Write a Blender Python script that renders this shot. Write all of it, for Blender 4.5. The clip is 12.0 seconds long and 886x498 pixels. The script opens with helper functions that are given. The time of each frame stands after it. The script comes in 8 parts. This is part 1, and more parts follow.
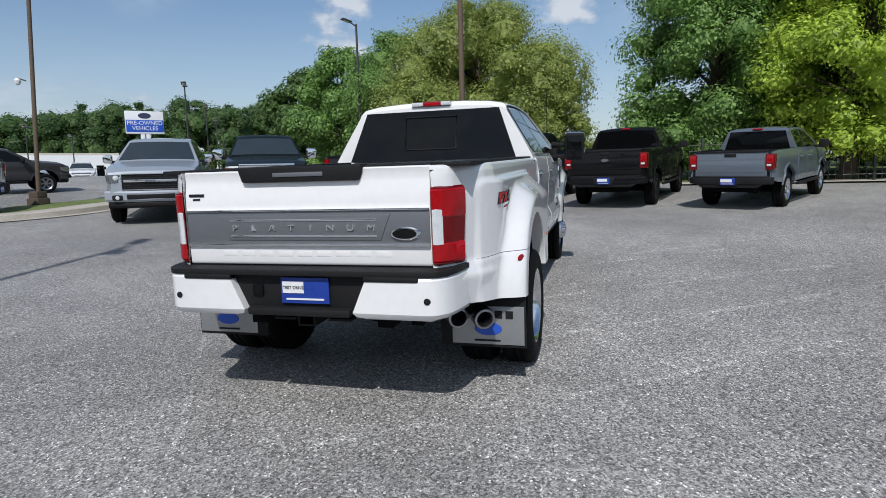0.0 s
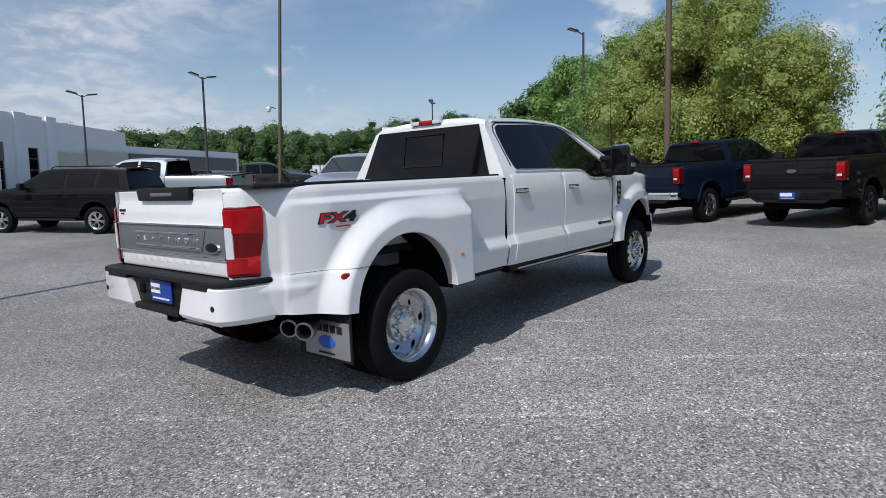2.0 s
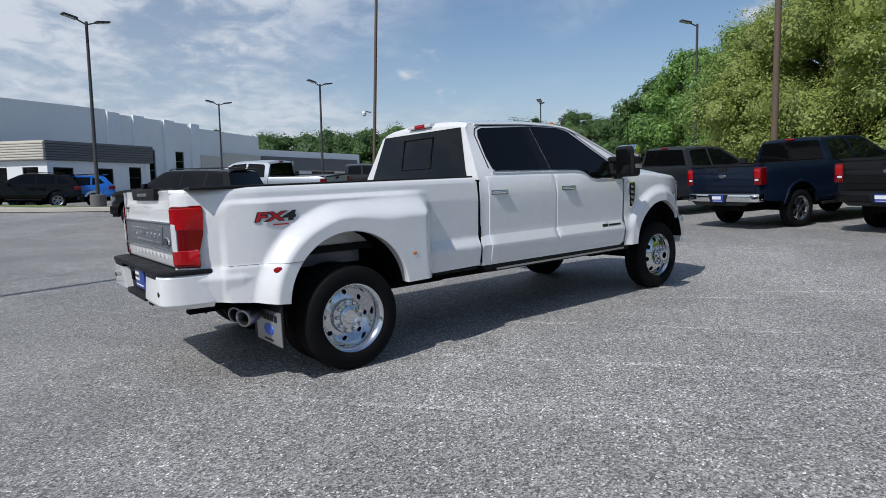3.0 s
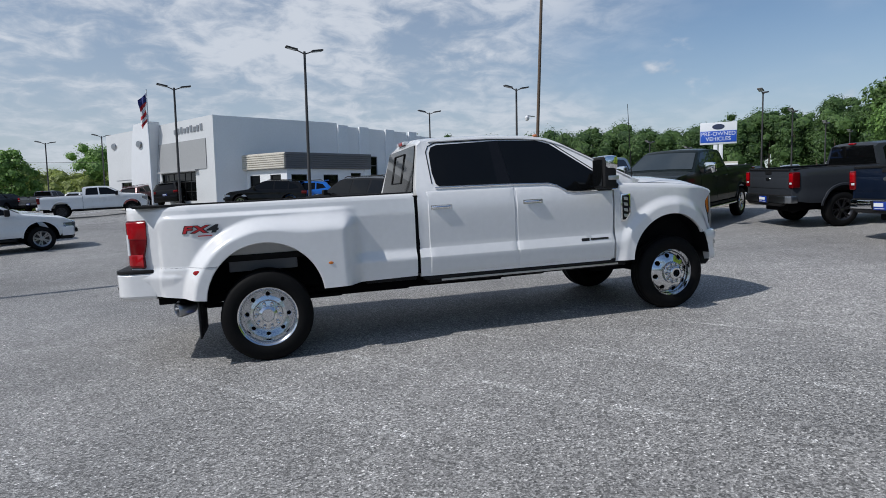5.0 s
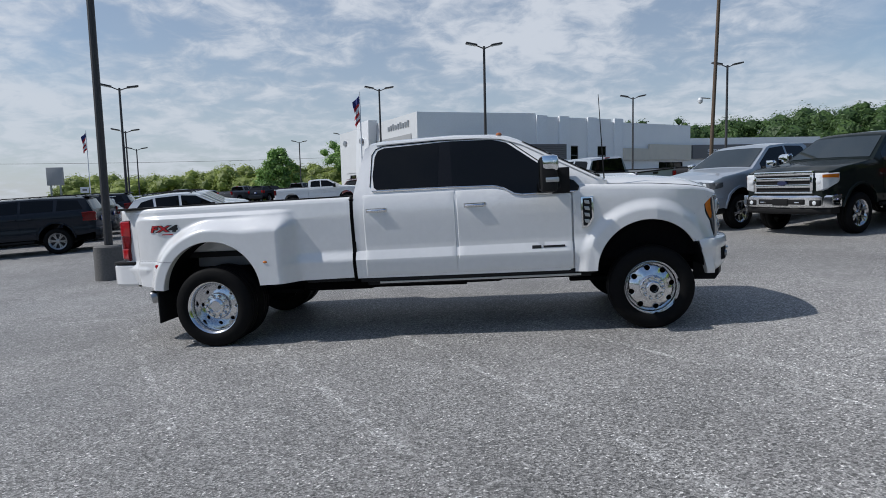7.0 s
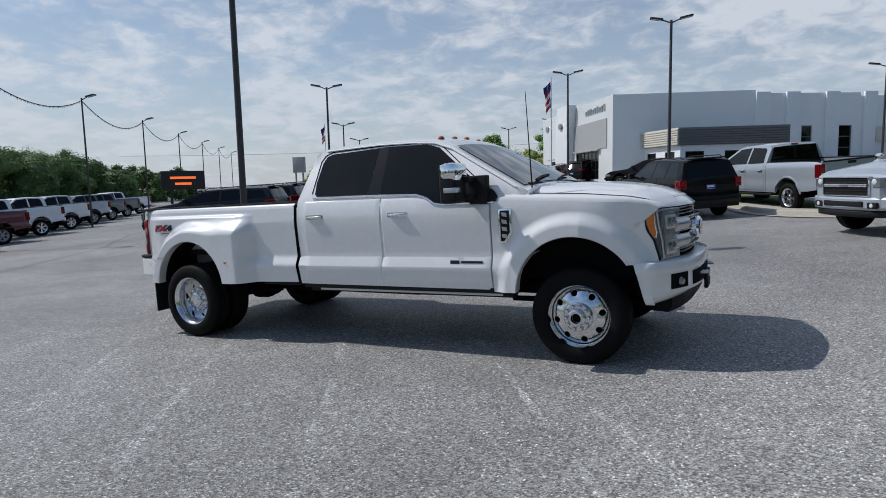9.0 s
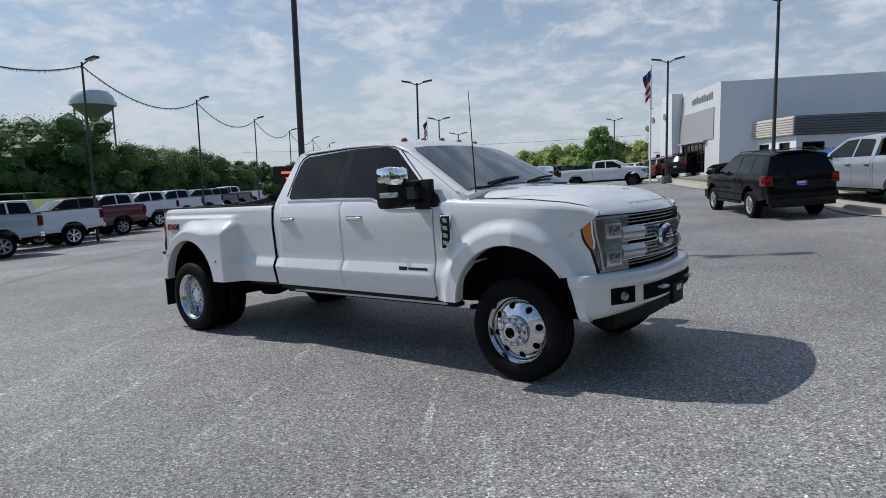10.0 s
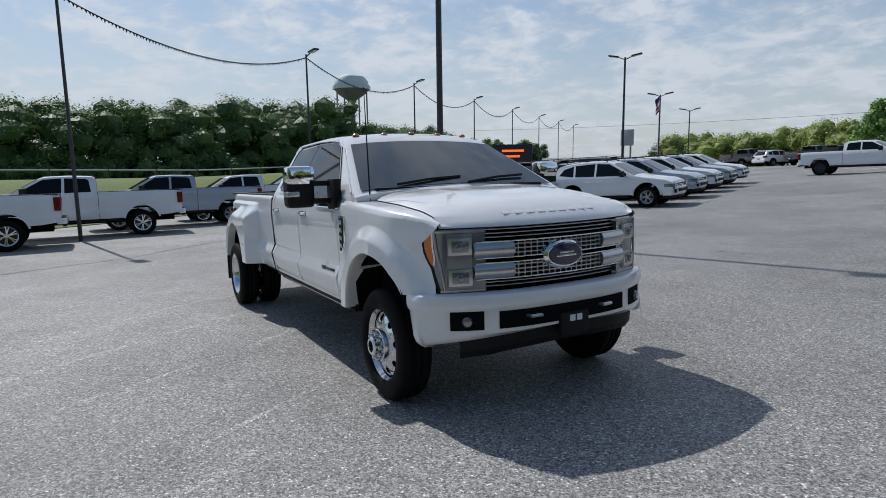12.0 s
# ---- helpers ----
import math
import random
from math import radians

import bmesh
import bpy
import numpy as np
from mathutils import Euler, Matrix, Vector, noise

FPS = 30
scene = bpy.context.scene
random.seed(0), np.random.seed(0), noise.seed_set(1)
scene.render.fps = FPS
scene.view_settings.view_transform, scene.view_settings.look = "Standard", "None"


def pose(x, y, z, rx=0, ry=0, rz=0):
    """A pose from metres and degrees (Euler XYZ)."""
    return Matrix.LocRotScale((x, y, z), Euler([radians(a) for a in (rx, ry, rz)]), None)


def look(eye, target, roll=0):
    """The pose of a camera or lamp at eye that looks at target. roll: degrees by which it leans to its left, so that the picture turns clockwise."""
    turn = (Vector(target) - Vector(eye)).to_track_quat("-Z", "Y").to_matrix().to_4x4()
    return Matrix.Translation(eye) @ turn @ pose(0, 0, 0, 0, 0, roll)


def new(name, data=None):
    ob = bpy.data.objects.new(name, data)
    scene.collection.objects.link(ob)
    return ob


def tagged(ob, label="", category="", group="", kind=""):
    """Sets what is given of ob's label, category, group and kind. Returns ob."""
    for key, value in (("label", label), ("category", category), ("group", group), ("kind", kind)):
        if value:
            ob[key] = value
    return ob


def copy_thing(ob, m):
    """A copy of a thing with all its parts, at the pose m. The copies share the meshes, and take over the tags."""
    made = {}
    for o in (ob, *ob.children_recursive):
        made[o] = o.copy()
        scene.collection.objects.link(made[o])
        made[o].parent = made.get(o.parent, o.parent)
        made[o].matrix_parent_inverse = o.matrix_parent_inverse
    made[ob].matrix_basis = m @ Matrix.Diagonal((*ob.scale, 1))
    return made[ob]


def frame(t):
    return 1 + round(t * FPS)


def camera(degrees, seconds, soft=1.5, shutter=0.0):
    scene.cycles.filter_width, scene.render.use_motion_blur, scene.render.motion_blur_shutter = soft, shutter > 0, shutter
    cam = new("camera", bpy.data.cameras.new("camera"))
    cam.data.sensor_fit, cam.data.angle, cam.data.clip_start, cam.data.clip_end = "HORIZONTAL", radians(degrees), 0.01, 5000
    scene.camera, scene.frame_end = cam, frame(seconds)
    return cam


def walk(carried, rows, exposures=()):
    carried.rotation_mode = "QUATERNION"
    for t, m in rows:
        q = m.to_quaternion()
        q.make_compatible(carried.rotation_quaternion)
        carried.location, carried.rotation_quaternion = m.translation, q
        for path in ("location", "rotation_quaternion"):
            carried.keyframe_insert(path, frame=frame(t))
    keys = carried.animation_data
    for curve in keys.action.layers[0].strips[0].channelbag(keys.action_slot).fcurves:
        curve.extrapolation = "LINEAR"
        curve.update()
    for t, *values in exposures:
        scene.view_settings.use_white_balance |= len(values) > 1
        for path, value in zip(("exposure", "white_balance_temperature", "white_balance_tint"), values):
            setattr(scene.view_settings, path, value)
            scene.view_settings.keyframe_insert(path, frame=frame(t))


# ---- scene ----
from mathutils.bvhtree import BVHTree

cam = camera(71.9, 12.0, soft=0.9)
PATH = [
    (0, (-4.381, -1.66, 1.395), (-2.469, -1.122, 1.158), -1.6),
    (0.5, (-4.154, -2.332, 1.412), (-2.316, -1.575, 1.186), -1.4),
    (1, (-3.849, -2.96, 1.419), (-2.106, -2.004, 1.202), -1.4),
    (1.5, (-3.529, -3.601, 1.421), (-1.891, -2.47, 1.227), -1.2),
    (2, (-3.161, -4.156, 1.415), (-1.65, -2.859, 1.225), -1.2),
    (2.5, (-2.759, -4.748, 1.408), (-1.391, -3.302, 1.218), -1.1),
    (3, (-2.303, -5.279, 1.402), (-1.087, -3.702, 1.22), -1.0),
    (3.2, (-2.134, -5.436, 1.43), (-0.976, -3.816, 1.249), -0.8),
    (4.8, (-0.165, -6.732, 1.484), (0.433, -4.83, 1.319), -1.3),
    (5, (0.086, -6.869, 1.498), (0.621, -4.95, 1.329), -1.2),
    (5.5, (0.804, -7.04, 1.522), (1.144, -5.076, 1.351), -1.6),
    (6, (1.551, -7.134, 1.542), (1.709, -5.148, 1.374), -1.7),
    (6.5, (2.31, -7.112, 1.567), (2.269, -5.119, 1.399), -1.4),
    (7, (3.07, -7.021, 1.581), (2.849, -5.042, 1.392), -1.4),
    (7.2, (3.374, -6.955, 1.629), (3.071, -4.987, 1.439), -1.3),
    (8.8, (5.539, -6.009, 1.715), (4.678, -4.217, 1.5), -1.4),
    (9, (5.781, -5.852, 1.743), (4.853, -4.094, 1.521), -1.3),
    (9.5, (6.389, -5.419, 1.777), (5.309, -3.752, 1.544), -1.4),
    (10, (6.896, -4.917, 1.803), (5.664, -3.359, 1.567), -1.5),
    (10.5, (7.387, -4.422, 1.829), (6.017, -2.988, 1.568), -1.5),
    (11, (7.807, -3.863, 1.854), (6.307, -2.567, 1.586), -1.3),
    (11.5, (8.167, -3.278, 1.891), (6.547, -2.143, 1.598), -0.9),
    (12, (8.442, -2.626, 1.938), (6.714, -1.663, 1.644), -0.8),
]
walk(cam, [(t, look(eye, target, roll)) for t, eye, target, roll in PATH],
     exposures=[(0.0, -0.06, 6250, 10), (2.5, -0.06, 6180, 10), (5.5, -0.13, 6200, 10), (9.0, -0.13, 6200, 10), (12.0, -0.10, 6230, 10)])

# ---- daylight ----
SUN_FROM = Vector((-0.89, -0.15, 1.0)).normalized()
world = bpy.data.worlds.new("sky")
scene.world = world
world.use_nodes = True
wn, wl = world.node_tree.nodes, world.node_tree.links
wn.clear()
w_out = wn.new("ShaderNodeOutputWorld")
w_bg = wn.new("ShaderNodeBackground")
w_bg.inputs["Strength"].default_value = 0.100
sky = wn.new("ShaderNodeTexSky")
sky.sky_type, sky.sun_disc = "NISHITA", False
sky.sun_elevation = math.asin(SUN_FROM.z)
sky.sun_rotation = math.atan2(SUN_FROM.x, SUN_FROM.y) % (2 * math.pi)
sky.air_density, sky.dust_density, sky.ozone_density = 1.15, 0.5, 3.2
w_co = wn.new("ShaderNodeTexCoord")
w_sep = wn.new("ShaderNodeSeparateXYZ")
wl.new(w_co.outputs["Generated"], w_sep.inputs[0])


def w_math(op, a, b=0.0, clamp=False):
    n = wn.new("ShaderNodeMath")
    n.operation, n.use_clamp = op, clamp
    for k, v in enumerate((a, b)):
        if isinstance(v, (int, float)):
            n.inputs[k].default_value = v
        else:
            wl.new(v, n.inputs[k])
    return n.outputs[0]


# clouds lie on a flat layer overhead: the direction is divided by its height
w_h = w_math("MAXIMUM", w_math("ADD", w_sep.outputs["Z"], 0.24), 0.08)
w_vec = wn.new("ShaderNodeCombineXYZ")
wl.new(w_math("DIVIDE", w_sep.outputs["X"], w_h), w_vec.inputs[0])
wl.new(w_math("DIVIDE", w_sep.outputs["Y"], w_h), w_vec.inputs[1])


def w_noise(scale, detail, rough, distort=0.0):
    n = wn.new("ShaderNodeTexNoise")
    n.inputs["Scale"].default_value, n.inputs["Detail"].default_value = scale, detail
    n.inputs["Roughness"].default_value, n.inputs["Distortion"].default_value = rough, distort
    wl.new(w_vec.outputs[0], n.inputs["Vector"])
    return n.outputs["Fac"]


def w_range(v, a, b):
    n = wn.new("ShaderNodeMapRange")
    n.interpolation_type = "SMOOTHSTEP"
    n.inputs[1].default_value, n.inputs[2].default_value = a, b
    wl.new(v, n.inputs[0])
    return n.outputs[0]


w_side = w_range(w_math("SUBTRACT", w_math("MULTIPLY", w_sep.outputs["Y"], 0.75), w_math("MULTIPLY", w_sep.outputs["X"], 0.9)), -0.75, 0.75)
w_thresh = w_math("ADD", w_noise(0.8, 6, 0.5, 0.2), w_math("MULTIPLY", w_math("SUBTRACT", w_side, 0.5), 0.42))
w_big = w_range(w_thresh, 0.34, 0.66)
w_dir = wn.new("ShaderNodeMapping")
w_dir.inputs["Scale"].default_value = (3.4, 3.4, 6.5)
wl.new(w_co.outputs["Generated"], w_dir.inputs[0])
w_curl = wn.new("ShaderNodeTexNoise")
w_curl.inputs["Scale"].default_value, w_curl.inputs["Detail"].default_value = 1.0, 9
w_curl.inputs["Roughness"].default_value, w_curl.inputs["Distortion"].default_value = 0.58, 0.35
wl.new(w_dir.outputs[0], w_curl.inputs["Vector"])
w_rip = w_noise(7.5, 6, 0.6, 0.5)
w_fine = w_range(w_math("ADD", w_math("MULTIPLY", w_math("ADD", w_curl.outputs["Fac"], w_noise(3.2, 8, 0.58, 0.3)), 0.32), w_math("MULTIPLY", w_rip, 0.36)), 0.42, 0.58)
w_veil = w_math("MULTIPLY", w_big, w_math("ADD", w_math("MULTIPLY", w_fine, 0.55), 0.45), True)
# a few small heaped clouds low over the horizon
w_map = wn.new("ShaderNodeMapping")
w_map.inputs["Scale"].default_value = (5.2, 5.2, 9.0)
w_map.inputs["Location"].default_value = (1.3, 0.4, 0.35)
wl.new(w_co.outputs["Generated"], w_map.inputs[0])
w_puff = wn.new("ShaderNodeTexNoise")
w_puff.inputs["Scale"].default_value, w_puff.inputs["Detail"].default_value, w_puff.inputs["Roughness"].default_value = 1.0, 8, 0.52
wl.new(w_map.outputs[0], w_puff.inputs["Vector"])
w_low = w_math("MULTIPLY", w_range(w_sep.outputs["Z"], 0.02, 0.10), w_math("SUBTRACT", 1.0, w_range(w_sep.outputs["Z"], 0.24, 0.42)))
w_heap = w_math("MULTIPLY", w_range(w_puff.outputs["Fac"], 0.585, 0.67), w_low)
w_veil = w_math("MULTIPLY", w_veil, w_math("SUBTRACT", 1.0, w_math("MULTIPLY", w_range(w_sep.outputs["Z"], 0.45, 0.9), 0.45)))
w_cover = w_math("MAXIMUM", w_veil, w_heap, True)
w_shade = wn.new("ShaderNodeMix")
w_shade.data_type = "RGBA"
w_shade.inputs["A"].default_value = (4.5, 4.95, 5.6, 1)
w_shade.inputs["B"].default_value = (7.4, 7.6, 7.95, 1)
wl.new(w_math("MAXIMUM", w_fine, w_heap), w_shade.inputs["Factor"])
w_mix = wn.new("ShaderNodeMix")
w_mix.data_type = "RGBA"
wl.new(w_math("MULTIPLY", w_cover, 0.85), w_mix.inputs["Factor"])
wl.new(sky.outputs[0], w_mix.inputs["A"])
wl.new(w_shade.outputs["Result"], w_mix.inputs["B"])
# pale haze towards the horizon
w_haze = wn.new("ShaderNodeMix")
w_haze.data_type = "RGBA"
w_haze.inputs["B"].default_value = (5.4, 5.9, 6.5, 1)
wl.new(w_math("MULTIPLY", w_math("SUBTRACT", 1.0, w_range(w_sep.outputs["Z"], -0.02, 0.30)), 0.55), w_haze.inputs["Factor"])
wl.new(w_mix.outputs["Result"], w_haze.inputs["A"])
wl.new(w_haze.outputs["Result"], w_bg.inputs["Color"])
wl.new(w_bg.outputs[0], w_out.inputs[0])

sun_data = bpy.data.lights.new("sun", "SUN")
sun_data.energy, sun_data.angle, sun_data.color = 3.6, radians(0.6), (1.0, 0.955, 0.89)
sun = new("sun", sun_data)
sun.matrix_world = look(SUN_FROM * 50, (0, 0, 0))


# ---- materials ----
def material(name, colour, rough=0.5, metal=0.0, coat=0.0, vary=0.0, scale=4.0, bump=0.0, bump_scale=60.0, emit=0.0, by_object=0.0, ior=1.5, spec=0.5):
    """A surface with colour and roughness that vary at two scales, and a fine relief."""
    m = bpy.data.materials.new(name)
    m.use_nodes = True
    n, l = m.node_tree.nodes, m.node_tree.links
    b = n["Principled BSDF"]
    b.inputs["Base Color"].default_value = (*colour, 1)
    b.inputs["Roughness"].default_value, b.inputs["Metallic"].default_value = rough, metal
    b.inputs["Coat Weight"].default_value, b.inputs["Coat Roughness"].default_value = coat, 0.04
    b.inputs["IOR"].default_value, b.inputs["Specular IOR Level"].default_value = ior, spec
    if emit:
        b.inputs["Emission Color"].default_value, b.inputs["Emission Strength"].default_value = (*colour, 1), emit
    co = n.new("ShaderNodeTexCoord")
    if vary:
        big, small = n.new("ShaderNodeTexNoise"), n.new("ShaderNodeTexNoise")
        big.inputs["Scale"].default_value, small.inputs["Scale"].default_value = scale, scale * 14
        big.inputs["Detail"].default_value = small.inputs["Detail"].default_value = 5
        l.new(co.outputs["Object"], big.inputs["Vector"])
        l.new(co.outputs["Object"], small.inputs["Vector"])
        mix = n.new("ShaderNodeMath")
        mix.operation = "ADD"
        l.new(big.outputs["Fac"], mix.inputs[0])
        l.new(small.outputs["Fac"], mix.inputs[1])
        rng = n.new("ShaderNodeMapRange")
        rng.inputs[1].default_value, rng.inputs[2].default_value = 0.6, 1.4
        rng.inputs[3].default_value, rng.inputs[4].default_value = 1 - vary, 1 + vary
        l.new(mix.outputs[0], rng.inputs[0])
        value = rng.outputs[0]
        if by_object:
            info = n.new("ShaderNodeObjectInfo")
            span = n.new("ShaderNodeMapRange")
            span.inputs[3].default_value, span.inputs[4].default_value = 1 - by_object, 1 + by_object
            l.new(info.outputs["Random"], span.inputs[0])
            times = n.new("ShaderNodeMath")
            times.operation = "MULTIPLY"
            l.new(value, times.inputs[0])
            l.new(span.outputs[0], times.inputs[1])
            value = times.outputs[0]
        tint = n.new("ShaderNodeVectorMath")
        tint.operation = "SCALE"
        tint.inputs[0].default_value = colour
        l.new(value, tint.inputs["Scale"])
        l.new(tint.outputs[0], b.inputs["Base Color"])
        if not metal and rough > 0.3:
            rr = n.new("ShaderNodeMapRange")
            rr.inputs[1].default_value, rr.inputs[2].default_value = 0.3, 0.7
            rr.inputs[3].default_value, rr.inputs[4].default_value = max(0.02, rough - 0.1), min(1, rough + 0.1)
            l.new(big.outputs["Fac"], rr.inputs[0])
            l.new(rr.outputs[0], b.inputs["Roughness"])
    if bump:
        fine = n.new("ShaderNodeTexNoise")
        fine.inputs["Scale"].default_value, fine.inputs["Detail"].default_value = bump_scale, 4
        l.new(co.outputs["Object"], fine.inputs["Vector"])
        bp = n.new("ShaderNodeBump")
        bp.inputs["Strength"].default_value, bp.inputs["Distance"].default_value = bump, 0.01
        l.new(fine.outputs["Fac"], bp.inputs["Height"])
        l.new(bp.outputs[0], b.inputs["Normal"])
    return m


def paint(name, colour, metal=0.0, rough=0.32):
    if max(colour) < 0.1:  # dark paint: the gloss is in the clear coat
        return material(name, colour, 0.55, 0.0, coat=0.42, vary=0.04, scale=1.2, spec=0.05)
    return material(name, colour, rough, metal, coat=0.9, vary=0.04, scale=1.2)


def leaf_material(name, dark, light):
    m = bpy.data.materials.new(name)
    m.use_nodes = True
    n, l = m.node_tree.nodes, m.node_tree.links
    b = n["Principled BSDF"]
    geo, co, ns = n.new("ShaderNodeNewGeometry"), n.new("ShaderNodeTexCoord"), n.new("ShaderNodeTexNoise")
    ns.inputs["Scale"].default_value = 0.35
    l.new(co.outputs["Object"], ns.inputs["Vector"])
    add = n.new("ShaderNodeMath")
    add.operation = "MULTIPLY_ADD"
    add.inputs[1].default_value, add.inputs[2].default_value = 0.55, 0.0
    l.new(geo.outputs["Random Per Island"], add.inputs[0])
    add2 = n.new("ShaderNodeMath")
    add2.operation = "MULTIPLY_ADD"
    add2.inputs[1].default_value = 0.7
    l.new(ns.outputs["Fac"], add2.inputs[0])
    l.new(add.outputs[0], add2.inputs[2])
    ramp = n.new("ShaderNodeValToRGB")
    ramp.color_ramp.elements[0].position, ramp.color_ramp.elements[0].color = 0.25, (*dark, 1)
    ramp.color_ramp.elements[1].position, ramp.color_ramp.elements[1].color = 0.95, (*light, 1)
    l.new(add2.outputs[0], ramp.inputs[0])
    l.new(ramp.outputs[0], b.inputs["Base Color"])
    b.inputs["Roughness"].default_value = 0.55
    tr, mx = n.new("ShaderNodeBsdfTranslucent"), n.new("ShaderNodeMixShader")
    mx.inputs[0].default_value = 0.38
    l.new(ramp.outputs[0], tr.inputs[0])
    l.new(b.outputs[0], mx.inputs[1])
    l.new(tr.outputs[0], mx.inputs[2])
    l.new(mx.outputs[0], n["Material Output"].inputs[0])
    return m


def asphalt_material(name, base):
    """Worn asphalt: pale chippings in a grey binder, broad stains and tyre-polished bands."""
    m = bpy.data.materials.new(name)
    m.use_nodes = True
    n, l = m.node_tree.nodes, m.node_tree.links
    b = n["Principled BSDF"]
    co = n.new("ShaderNodeTexCoord")

    def tex(kind, scale, detail=4.0):
        t = n.new(kind)
        t.inputs["Scale"].default_value = scale
        if kind == "ShaderNodeTexNoise":
            t.inputs["Detail"].default_value = detail
        l.new(co.outputs["Object"], t.inputs["Vector"])
        return t

    def span(v, a, c, lo, hi):
        r = n.new("ShaderNodeMapRange")
        for k, x in enumerate((a, c, lo, hi)):
            r.inputs[k + 1].default_value = x
        l.new(v, r.inputs[0])
        return r.outputs[0]

    def mul(a, c, op="MULTIPLY"):
        k = n.new("ShaderNodeMath")
        k.operation = op
        l.new(a, k.inputs[0])
        l.new(c, k.inputs[1])
        return k.outputs[0]

    chips = tex("ShaderNodeTexVoronoi", 84)
    chip_tone = n.new("ShaderNodeSeparateColor")
    l.new(chips.outputs["Color"], chip_tone.inputs[0])
    grains = tex("ShaderNodeTexVoronoi", 190)
    grain_tone = n.new("ShaderNodeSeparateColor")
    l.new(grains.outputs["Color"], grain_tone.inputs[0])
    tone = mul(span(chip_tone.outputs[0], 0.0, 1.0, 0.34, 1.66), span(grain_tone.outputs[0], 0.0, 1.0, 0.50, 1.48))
    light = span(chip_tone.outputs[1], 0.86, 0.93, 1.0, 1.95)
    tone = mul(tone, light)
    tone = mul(tone, span(tex("ShaderNodeTexNoise", 0.22, 6).outputs["Fac"], 0.35, 0.65, 0.80, 1.19))
    tone = mul(tone, span(tex("ShaderNodeTexNoise", 1.6, 7).outputs["Fac"], 0.3, 0.7, 0.88, 1.1))
    bend = tex("ShaderNodeTexNoise", 0.9, 6)
    bent = n.new("ShaderNodeVectorMath")
    bent.operation = "MULTIPLY_ADD"
    bent.inputs[1].default_value = (0.9, 0.9, 0.9)
    l.new(bend.outputs["Color"], bent.inputs[0])
    l.new(co.outputs["Object"], bent.inputs[2])
    crack = n.new("ShaderNodeTexVoronoi")
    crack.feature = "DISTANCE_TO_EDGE"
    crack.inputs["Scale"].default_value = 0.21
    l.new(bent.outputs[0], crack.inputs["Vector"])
    seam = mul(span(crack.outputs["Distance"], 0.001, 0.0055, 0.13, 0.0), span(tex("ShaderNodeTexNoise", 0.45, 5).outputs["Fac"], 0.42, 0.56, 0.0, 1.0))
    plus = n.new("ShaderNodeMath")
    plus.operation = "ADD"
    plus.inputs[1].default_value = 1.0
    l.new(seam, plus.inputs[0])
    tone = mul(tone, plus.outputs[0])
    col = n.new("ShaderNodeVectorMath")
    col.operation = "SCALE"
    col.inputs[0].default_value = base
    l.new(tone, col.inputs["Scale"])
    l.new(col.outputs[0], b.inputs["Base Color"])
    l.new(span(tex("ShaderNodeTexNoise", 0.5).outputs["Fac"], 0.3, 0.7, 0.58, 0.76), b.inputs["Roughness"])
    b.inputs["Specular IOR Level"].default_value = 0.5
    b.inputs["Diffuse Roughness"].default_value = 0.25
    bp = n.new("ShaderNodeBump")
    bp.inputs["Strength"].default_value, bp.inputs["Distance"].default_value = 0.5, 0.006
    l.new(chips.outputs["Distance"], bp.inputs["Height"])
    l.new(bp.outputs[0], b.inputs["Normal"])
    return m


ASPHALT = asphalt_material("asphalt", (0.228, 0.222, 0.214))
WORN_LINE = asphalt_material("worn_chalky_asphalt", (0.292, 0.286, 0.277))
TAR = material("tar_seam", (0.035, 0.035, 0.036), 0.55, vary=0.3, scale=2)
CONCRETE = material("concrete", (0.42, 0.39, 0.34), 0.9, vary=0.22, scale=1.2, bump=0.3, bump_scale=40)
DARK_CONCRETE = material("dark_concrete", (0.13, 0.125, 0.12), 0.9, vary=0.25, scale=2, bump=0.3, bump_scale=40)
GRASS = material("grass", (0.13, 0.17, 0.045), 0.95, vary=0.45, scale=0.6, bump=0.8, bump_scale=30)
PEARL = paint("pearl_white_paint", (0.80, 0.80, 0.805), 0.0, 0.25)
BLACK_PLASTIC = material("black_plastic", (0.013, 0.013, 0.014), 0.6, vary=0.25, scale=6, bump=0.25, bump_scale=250, spec=0.2)
UNDER = material("underbody", (0.006, 0.006, 0.007), 0.9, vary=0.3, scale=3, spec=0.1)
RUBBER = material("tyre_rubber", (0.0075, 0.0075, 0.008), 0.7, vary=0.25, scale=8, bump=0.2, bump_scale=120, spec=0.1)
CHROME = material("chrome", (0.86, 0.87, 0.88), 0.06, 1.0)
ALLOY = material("polished_alloy", (0.72, 0.73, 0.75), 0.17, 1.0, vary=0.05, scale=6)
GREY_ALLOY = material("grey_alloy", (0.36, 0.37, 0.39), 0.3, 1.0, vary=0.08, scale=6)
DARK_ALLOY = material("dark_alloy", (0.05, 0.05, 0.055), 0.35, 0.8, vary=0.1, scale=6)
GLASS = material("dark_tinted_glass", (0.004, 0.0045, 0.005), 0.03, vary=0.1, scale=3, spec=0.28)
SCREEN = material("windscreen_glass", (0.028, 0.036, 0.038), 0.03, vary=0.15, scale=2, ior=1.9)
RED_LENS = material("red_lens", (0.34, 0.003, 0.007), 0.12, coat=0.3, vary=0.3, scale=20, spec=0.3)
HEAD_LENS = material("headlight_lens", (0.22, 0.235, 0.255), 0.16, 0.6, coat=1.0, vary=0.15, scale=30)
CLEAR_LENS = material("clear_lens", (0.62, 0.64, 0.66), 0.12, coat=1.0, vary=0.15, scale=30)
